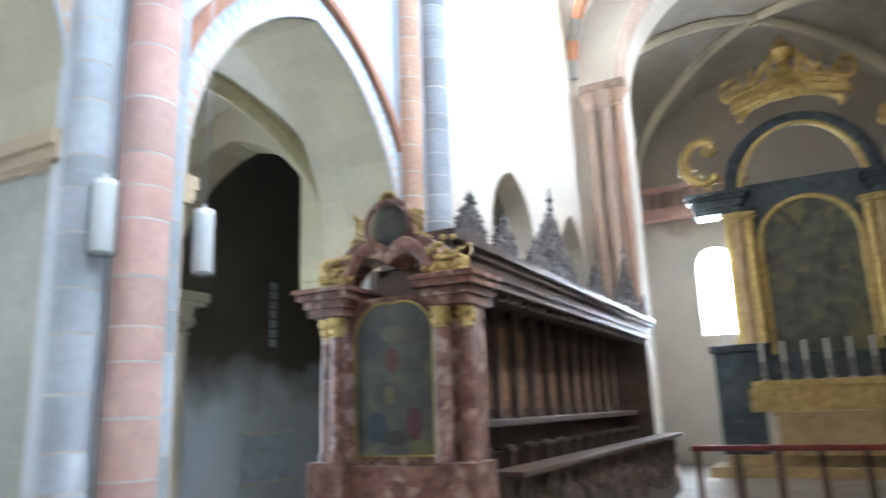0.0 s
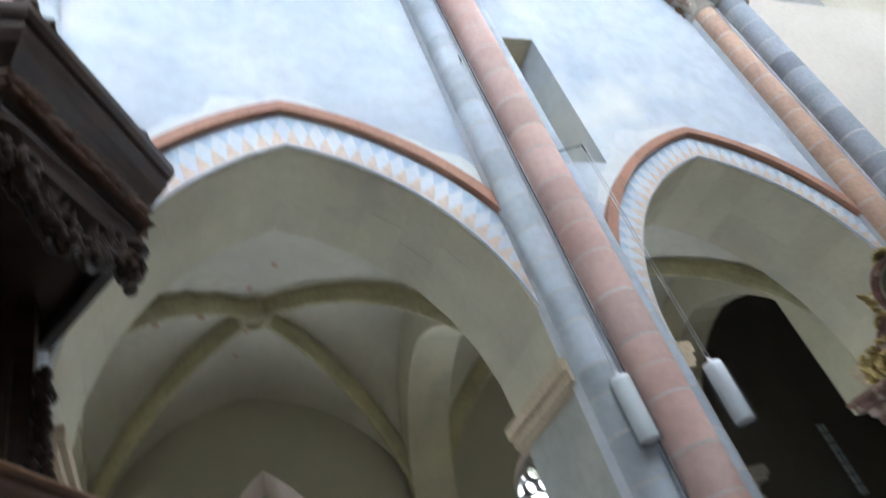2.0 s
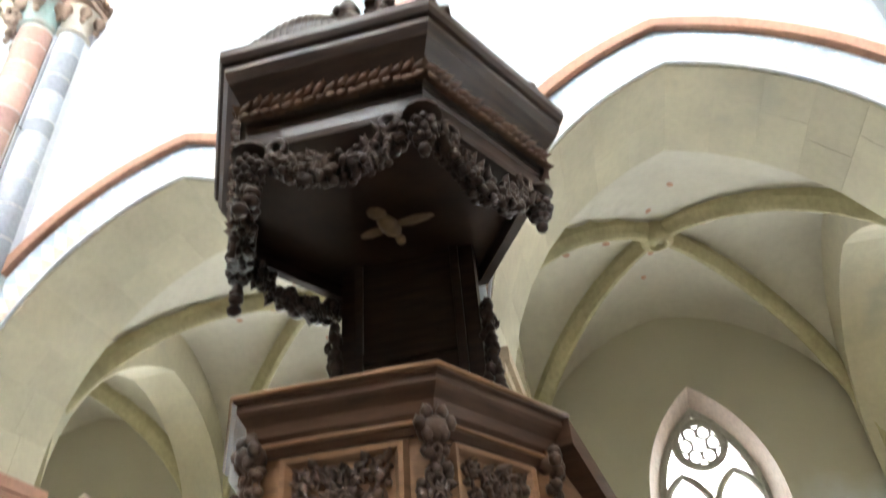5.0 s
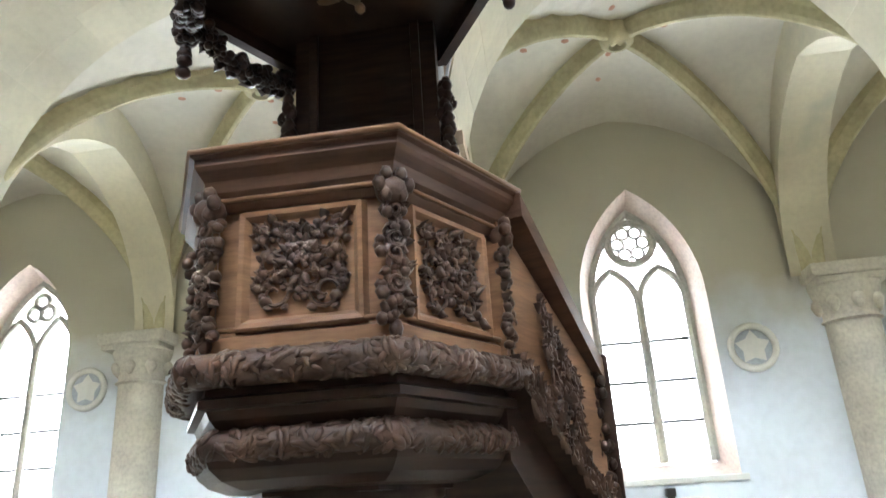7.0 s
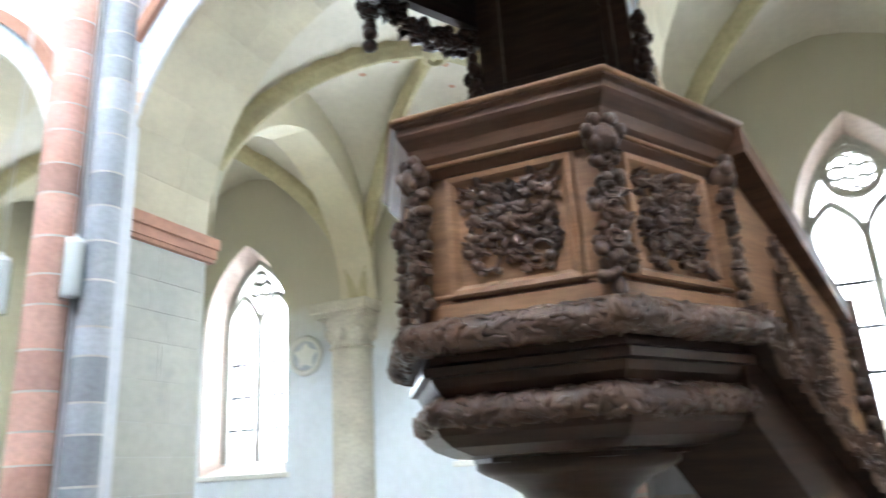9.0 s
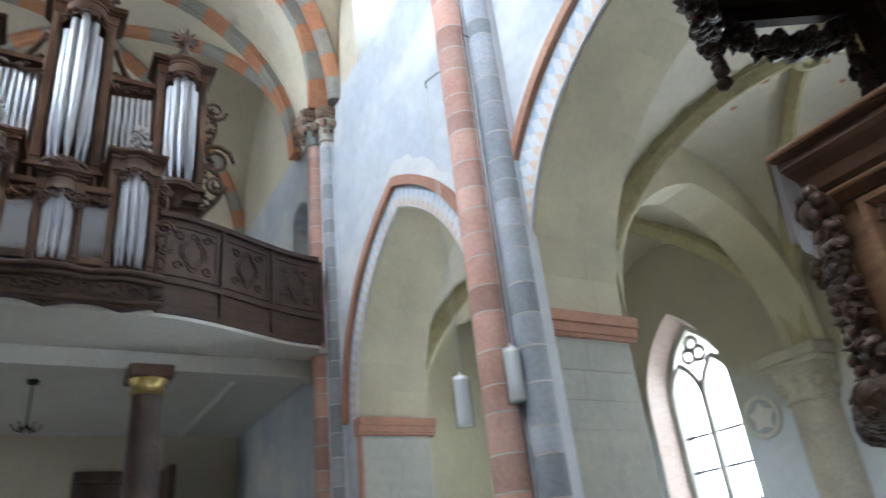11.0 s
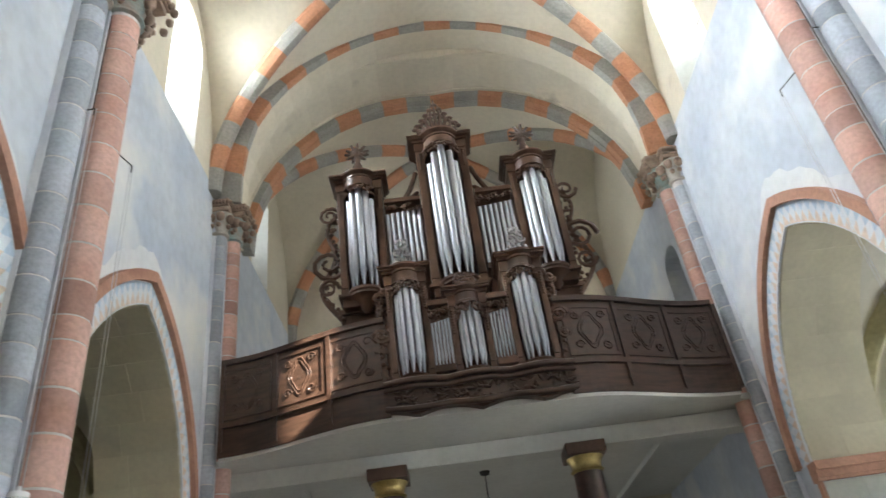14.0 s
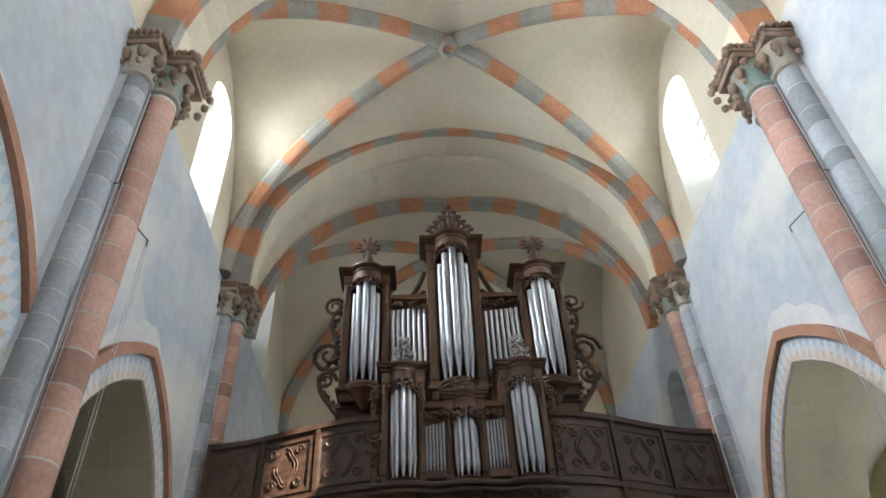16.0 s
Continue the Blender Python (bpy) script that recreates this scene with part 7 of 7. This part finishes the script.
    for k in range(len(a)):
        bm.faces.new((a[k], a[(k + 1) % len(a)], b[(k + 1) % len(a)], b[k]))
    pic = part("painting", bm, M_PAINT, th, "large dark oil painting")
    bm = bmesh.new()
    tube(bm, [Vector((cx + u, y - 0.1, z)) for u, z in pts], 0.08, 6)
    part("gilt_frame", bm, M_GOLD, pic)
    bm = bmesh.new()
    outer = arch_points(1.75, 7.45, 9.25, 12)
    tube(bm, [Vector((cx + u, y, z)) for u, z in outer], 0.2, 8)
    part("arched_pediment", bm, M_BLUEMARBLE, th, "blue marble arched pediment")
    bm = bmesh.new()
    tube(bm, [Vector((cx + u * 0.86, y + 0.1, z * 0.98 + 0.05)) for u, z in outer], 0.08, 6)
    for j in range(60):
        a = math.pi * j / 59
        lump(bm, Matrix.Identity(4), (cx - 1.25 * math.cos(a), y + 0.1, 9.45 + 0.5 * math.sin(a) + 0.1 * (j % 3)), (0.10, 0.09, 0.13), 6, 4)
    band = [(cx - 1.45 + 2.9 * k / 20, 9.75 + 0.32 * math.sin(math.pi * k / 20)) for k in range(21)]
    strip_wall(bm, [(u, z, z + 0.3) for u, z in band], y - 0.1, y + 0.3, along="x")
    for q in (0.0, 0.3):
        tube(bm, [Vector((u, y + 0.3, z + q)) for u, z in band], 0.07, 6)
    for k in range(40):
        u = cx - 1.4 + 2.8 * k / 39
        lump(bm, Matrix.Identity(4), (u, y + 0.3, 9.67 + 0.32 * math.sin(math.pi * k / 39)), (0.045, 0.05, 0.09), 6, 4)
    rnd = random.Random(8)
    for k in range(90):
        q = rnd.random()
        fm = frame_matrix((cx - 1.5 + 3.0 * q, y + 0.32, 9.66 + 0.32 * math.sin(math.pi * q) + rnd.uniform(0.0, 0.5)), (1, 0, 0), (0, 0, 1))
        leaf(bm, fm, 0, 0, 0, rnd.uniform(3.9, 5.5) if k % 2 else rnd.uniform(0.8, 2.3), rnd.uniform(0.18, 0.34), 0.06, 2.5)
    for e in (-1, 1):
        for q in (0.25, 0.6, 0.9):
            up = [Vector((cx + e * 1.4 * q, y + 0.2 + 0.1 * t, 10.1 + 0.32 * math.cos(1.57 * q) + (0.9 - 0.5 * q) * t + 0.1 * math.sin(6 * t))) for t in [k / 8 for k in range(9)]]
            tube(bm, up, 0.07, 6, taper=lambda t: 1.1 - 0.6 * t)
        sm = frame_matrix((cx + e * 1.35, y + 0.2, 10.3), (1, 0, 0), (0, 0, 1))
        scroll(bm, sm, (0, 0, 0), 0.36, 1.5, -e, 0.09, 1.57)
        tube(bm, [Vector((cx + e * (1.2 - 0.75 * q), y + 0.1, 10.25 + 0.75 * q * q)) for q in [k / 8 for k in range(9)]], 0.09, 7)
    lathe(bm, [(0.0, 9.3), (0.5, 9.3), (0.42, 9.6), (0.2, 10.0), (0.12, 10.2), (0.3, 10.3), (0.36, 10.5), (0.3, 10.55), (0.25, 10.7), (0.1, 10.85), (0.05, 11.0), (0, 11.05)], (cx, y, 0.75), 14)
    part("gilt_crown", bm, M_GOLD, th, "large gilded crown")
    # row of candlesticks
    for k in range(7):
        x = cx - 1.5 + 0.5 * k
        cs = thing("candlestick", "silver candlestick with white candle on the altar shelf", "candlestick", "altar candlesticks")
        bm = bmesh.new()
        lathe(bm, [(0.10, 2.32), (0.10, 2.35), (0.03, 2.4), (0.05, 2.5), (0.025, 2.6), (0.05, 2.75), (0.03, 2.8)], (x, y + 0.25, 0), 10)
        part("stick", bm, M_TIN_CREST, cs)
        bm = bmesh.new()
        lathe(bm, [(0.045, 2.8), (0.045, 3.3), (0.0, 3.32)], (x, y + 0.25, 0), 10)
        part("candle", bm, M_WHITE, cs)


high_altar(-0.6, -20.6)
# low red-covered rail before the choir
th = thing("communion_rail", "low rail with dark red top before the altar", "rail")
bm = bmesh.new()
box(bm, -2.5, 2.0, -15.0, -14.7, 0.95, 1.05, 0.02)
part("top", bm, material("dark_red_cloth", (0.25, 0.05, 0.05), None, 0.8, 4, 30, 0.1), th, "dark red top")
for x in np.arange(-2.3, 2.0, 0.7):
    bm = bmesh.new()
    box(bm, x - 0.06, x + 0.06, -14.92, -14.78, 0, 0.95, 0.01)
    part("post", bm, M_STALL, th)


# ---- lamps, brackets, cables ----
M_LAMP = bpy.data.materials.new("lamp_white_tube")
M_LAMP.use_nodes = True
M_LAMP.node_tree.nodes["Principled BSDF"].inputs["Base Color"].default_value = (0.86, 0.88, 0.9, 1)
M_LAMP.node_tree.nodes["Principled BSDF"].inputs["Roughness"].default_value = 0.5
M_CLEAR = bpy.data.materials.new("clear_glass")
M_CLEAR.use_nodes = True
ct = M_CLEAR.node_tree
ct.nodes.remove(ct.nodes["Principled BSDF"])
see, shine, blend = ct.nodes.new("ShaderNodeBsdfTransparent"), ct.nodes.new("ShaderNodeBsdfGlossy"), ct.nodes.new("ShaderNodeMixShader")
see.inputs["Color"].default_value = (0.93, 0.95, 0.95, 1)
shine.inputs["Roughness"].default_value = 0.04
blend.inputs[0].default_value = 0.08
ct.links.new(see.outputs[0], blend.inputs[1])
ct.links.new(shine.outputs[0], blend.inputs[2])
ct.links.new(blend.outputs[0], ct.nodes["Material Output"].inputs["Surface"])
M_WIRE = bpy.data.materials.new("steel_wire")
M_WIRE.use_nodes = True
wb = M_WIRE.node_tree.nodes["Principled BSDF"]
wb.inputs["Base Color"].default_value, wb.inputs["Metallic"].default_value, wb.inputs["Roughness"].default_value = (0.62, 0.63, 0.64, 1), 0.6, 0.45


def pendant_lamp(x, y, z0, top, s, e, ypier):
    th = thing("pendant_lamp", "white tube lamp in clear glass hanging on wires", "lamp", "nave lamps")
    bm = bmesh.new()
    lathe(bm, [(0.0, z0 + 0.02), (0.075, z0 + 0.02), (0.08, z0 + 0.04), (0.08, z0 + 0.545), (0.075, z0 + 0.55), (0.02, z0 + 0.555), (0.018, z0 + 0.6), (0, z0 + 0.6)], (x, y, 0), 16)
    part("diffuser", bm, M_LAMP, th, "white tube diffuser")
    bm = bmesh.new()
    lathe(bm, [(0.105, z0), (0.105, z0 + 0.5), (0.1, z0 + 0.5), (0.1, z0), (0.105, z0)], (x, y, 0), 20)
    g = part("glass_cylinder", bm, M_CLEAR, th, "clear glass cylinder")
    g.visible_shadow = False
    bm = bmesh.new()
    for d in (-0.018, 0.018):
        tube(bm, [Vector((x + d, y, z0 + 0.55)), Vector((x + d, y, top))], 0.0045, 5)
    part("suspension_wire", bm, M_WIRE, th)
    bm = bmesh.new()
    tube(bm, [Vector((x, y, top)), Vector((x, y, top - 0.1))], 0.007, 5)
    tube(bm, [Vector((x, y, top)), Vector((x + s * 0.1, ypier + e * 0.3, top)), Vector((s * (W - 0.22), ypier + e * 0.22, top))], 0.008, 5)
    part("bracket", bm, M_IRON, th, "thin dark iron wall bracket")


for s, piers in ((1, (1, 3)), (-1, (3,))):
    for i in piers:
        for e in (-1, 1):
            y = PIERS[i] + (0.67 if e > 0 else -0.31) if i == 3 else PIERS[i] + (0.36 if e > 0 else -0.57)
            pendant_lamp(s * 4.0, y, 3.0, 6.2 if i == 1 and e < 0 else 7.65, s, e, PIERS[i])
# conduits running down beside the shafts
for s, i, e in ((1, 1, 1), (1, 3, -1), (-1, 3, -1)):
    th = thing("cable", "thin dark cable clipped down the grey wall shaft", "cable", "pier cables")
    bm = bmesh.new()
    x, y = s * (W - 0.335), PIERS[i] + e * 0.235
    tube(bm, [Vector((x, y + 0.004 * math.sin(k * 2.1), 9.3 - k * 0.5)) for k in range(19)], 0.007, 5)
    part("wire", bm, M_IRON, th)


# ---- wall niche, medallions, recess, board ----

def medallion(y, z, r):
    th = thing("wall_medallion", "round plaster disc with pale star on aisle wall", "medallion", "wall discs")
    m = frame_matrix((XA - 0.004, y, z), (0, -1, 0), (0, 0, 1))
    bm = bmesh.new()
    tube(bm, [m @ Vector((r * math.cos(t), r * math.sin(t), 0.015)) for t in [6.283 * k / 28 for k in range(29)]], 0.05, 6)
    part("ring", bm, M_WHITE, th, "pale plaster ring")
    bm = bmesh.new()
    vs = [bm.verts.new(m @ Vector((r * math.cos(6.283 * k / 24), r * math.sin(6.283 * k / 24), 0.006))) for k in range(24)]
    bm.faces.new(vs)
    part("ground", bm, M_GREY, th, "grey-blue painted ground")
    bm = bmesh.new()
    pts = []
    for k in range(10):
        q = r * (0.82 if k % 2 == 0 else 0.5)
        pts.append(bm.verts.new(m @ Vector((q * math.sin(6.283 * k / 10), q * math.cos(6.283 * k / 10), 0.014))))
    bm.faces.new(pts)
    part("star", bm, M_WHITE, th, "pale star")


medallion(-2.80, 3.10, 0.29)
medallion(6.96, 3.33, 0.29)
medallion(0.4, 3.1, 0.29)
bm = bmesh.new()
pa, pb = arch_points(0.82, 0.25, 1.08, 10), arch_points(1.0, 0.25, 1.27, 10)
for (u0, z0), (u1, z1), (v0, w0), (v1, w1) in zip(pa, pa[1:], pb, pb[1:]):
    q = [(XA - 0.05, -1.7 + u0, z0), (XA - 0.05, -1.7 + u1, z1), (XA - 0.05, -1.7 + v1, w1), (XA - 0.05, -1.7 + v0, w0)]
    f = [bm.verts.new(p) for p in q]
    g = [bm.verts.new((XA + 0.02, p[1], p[2])) for p in q]
    bm.faces.new(f)
    for k in range(4):
        bm.faces.new((f[k], f[(k + 1) % 4], g[(k + 1) % 4], g[k]))
structure("trim_aisle_recess", bm, [M_WHITE], "pale arched band over a low wall recess", "arch trim")
th = thing("spotlight", "small black spotlight on the aisle wall ledge", "spotlight")
bm = bmesh.new()
box(bm, XA - 0.16, XA - 0.02, -1.47, -1.35, 1.27, 1.38, 0.015)
lathe(bm, [(0.05, 1.24), (0.045, 1.27), (0.03, 1.28)], (XA - 0.09, -1.41, 0), 10)
part("housing", bm, M_IRON, th)
th = thing("notice_board", "pale blue notice board on the aisle wall", "board")
bm = bmesh.new()
box(bm, XA - 0.05, XA - 0.01, -12.3, -10.9, 0.6, 1.55, 0.01)
part("board", bm, material("pale_blue_board", (0.64, 0.78, 0.90), None, 0.6, 4, 20, 0.03), th)
bm = bmesh.new()
box(bm, XA - 0.06, XA - 0.005, -12.34, -10.86, 0.575, 0.625, 0.008)
part("lower_rail", bm, M_WHITE, th)
bm = bmesh.new()
box(bm, XA - 0.06, XA - 0.005, -12.34, -10.86, 1.525, 1.575, 0.008)
part("upper_rail", bm, M_WHITE, th)

# pendant under the gallery
th = thing("chandelier", "small dark hanging lamp under the gallery soffit", "lamp")
bm = bmesh.new()
tube(bm, [Vector((0.0, 13.0, 5.2)), Vector((0.0, 13.0, 4.5))], 0.015, 6)
lathe(bm, [(0.0, 5.2), (0.1, 5.2), (0.08, 5.14), (0, 5.12)], (0, 13.0, 0), 12)
part("rod", bm, M_IRON, th)
bm = bmesh.new()
for k in range(6):
    a = 6.283 * k / 6
    tube(bm, [Vector((0.22 * q * math.cos(a), 13.0 + 0.22 * q * math.sin(a), 4.5 - 0.12 * math.sin(q * 3.1))) for q in [j / 6 for j in range(7)]], 0.012, 5)
part("arms", bm, M_IRON, th)
# door casing at the back under the gallery
th = thing("doorway", "brown wooden door casing under the gallery", "door")
bm = bmesh.new()
box(bm, 2.7, 2.85, 15.9, 16.9, 0, 4.4, 0.02), box(bm, 1.0, 2.7, 16.6, 16.9, 4.2, 4.4, 0.02), box(bm, 1.0, 2.7, 16.8, 16.9, 0, 4.2)
part("casing", bm, M_STALL, th)

# bright overcast sky outside the windows
M_SKY = bpy.data.materials.new("bright_sky")
M_SKY.use_nodes = True
sb = M_SKY.node_tree.nodes["Principled BSDF"]
sb.inputs["Base Color"].default_value = (0, 0, 0, 1)
sb.inputs["Emission Color"].default_value, sb.inputs["Emission Strength"].default_value = (0.93, 0.97, 1.0, 1), 0.45
bm = bmesh.new()
for s in (-1, 1):
    bm.faces.new([bm.verts.new((s * 12.6, y, z)) for y, z in ((-30, -1), (22, -1), (22, 13), (-30, 13))])
vs = [bm.verts.new((x, -30, z)) for x, z in ((-12.6, -1), (12.6, -1), (12.6, 26), (-12.6, 26))]
bm.faces.new(vs)
tagged(new("backdrop", finish(bm, "backdrop", M_SKY)), "bright white overcast sky outside the windows", "sky", kind="structure")

# unseen walls, added to block the sun except for one beam to the gallery
bm = bmesh.new()
box(bm, 9.9, 10.3, -20, -2.35, 8.5, 19.0)
box(bm, 9.9, 10.3, -0.35, 11.9, 8.5, 19.0)
structure("roof_gable", bm, [M_STONE], "unseen walls added on the aisle roof to block the sun", "wall")


# ---- dressed stones of the arcade: pier faces in the openings and arch soffits ----
def stone_block(corners):
    bm = bmesh.new()
    v = [bm.verts.new(c) for c in corners]
    for q in ((0, 3, 2, 1), (4, 5, 6, 7), (0, 1, 5, 4), (1, 2, 6, 5), (2, 3, 7, 6), (3, 0, 4, 7)):
        bm.faces.new([v[k] for k in q])
    return bm


M_JAMB_STONE = material("dressed_pier_stone", (0.54, 0.54, 0.47), (0.43, 0.44, 0.40), 0.88, 0.9, 10, 0.2, stain=(0.35, 0.36, 0.35), stain_scale=0.9, stain_at=0.62, grain=0.3, vary=0.05)
UNIT_STONE = finish(stone_block([(x, y, z) for z in (0, 1) for x, y in ((0, 0), (1, 0), (1, 1), (0, 1))]), "stone", M_JAMB_STONE)


def pier_stones(side, bay, rnd):
    n, y0, y1, yc, h, sp, ap, ho = bay
    for e in (-1, 1):
        z = 0.0
        while z < sp - 0.3:
            top = min(z + rnd.uniform(0.28, 0.40), sp - 0.27)
            if sp - 0.27 - top < 0.15:
                top = sp - 0.27
            cut = rnd.uniform(0.35, 0.65) * TH
            for x0, x1 in ((0.03, cut - 0.0015), (cut + 0.0015, TH - 0.02)):
                proud = rnd.uniform(0.007, 0.009)
                a = min(side * (W + x0), side * (W + x1))
                b = min(yc + e * h - e * proud, yc + e * h + e * 0.02)
                piece("stone", UNIT_STONE, NAVE_WALLS[side], pose(a, b, z + 0.0015) @ Matrix.Diagonal((x1 - x0, proud + 0.02, top - z - 0.003, 1)))
            z = top


def soffit_stones(side, bay, rnd):
    n, y0, y1, yc, h, sp, ap, ho = bay
    pts = arch_points(h, sp, ap, 8)
    for (u0, z0), (u1, z1) in zip(pts, pts[1:]):
        t = Vector((u1 - u0, z1 - z0)).normalized()
        inward = Vector((t.y, -t.x))
        cut = rnd.uniform(0.3, 0.7) * TH
        for x0, x1 in ((0.01, cut - 0.0015), (cut + 0.0015, TH - 0.01)):
            proud = rnd.uniform(0.006, 0.008)
            ring = []
            for x in (side * (W + x0), side * (W + x1)):
                p, q = Vector((u0, z0)) + t * 0.0015, Vector((u1, z1)) - t * 0.0015
                for c in (p - inward * 0.05, q - inward * 0.05, q + inward * proud, p + inward * proud):
                    ring.append((x, yc + c.x, c.y))
            ob = new("voussoir", finish(stone_block(ring), "voussoir", M_STONE))
            ob.parent = NAVE_WALLS[side]


rnd = random.Random(19)
for side in (1, -1):
    for bay in BAYS:
        if side > 0 or bay[0] in "cd":
            pier_stones(side, bay, rnd)
            soffit_stones(side, bay, rnd)
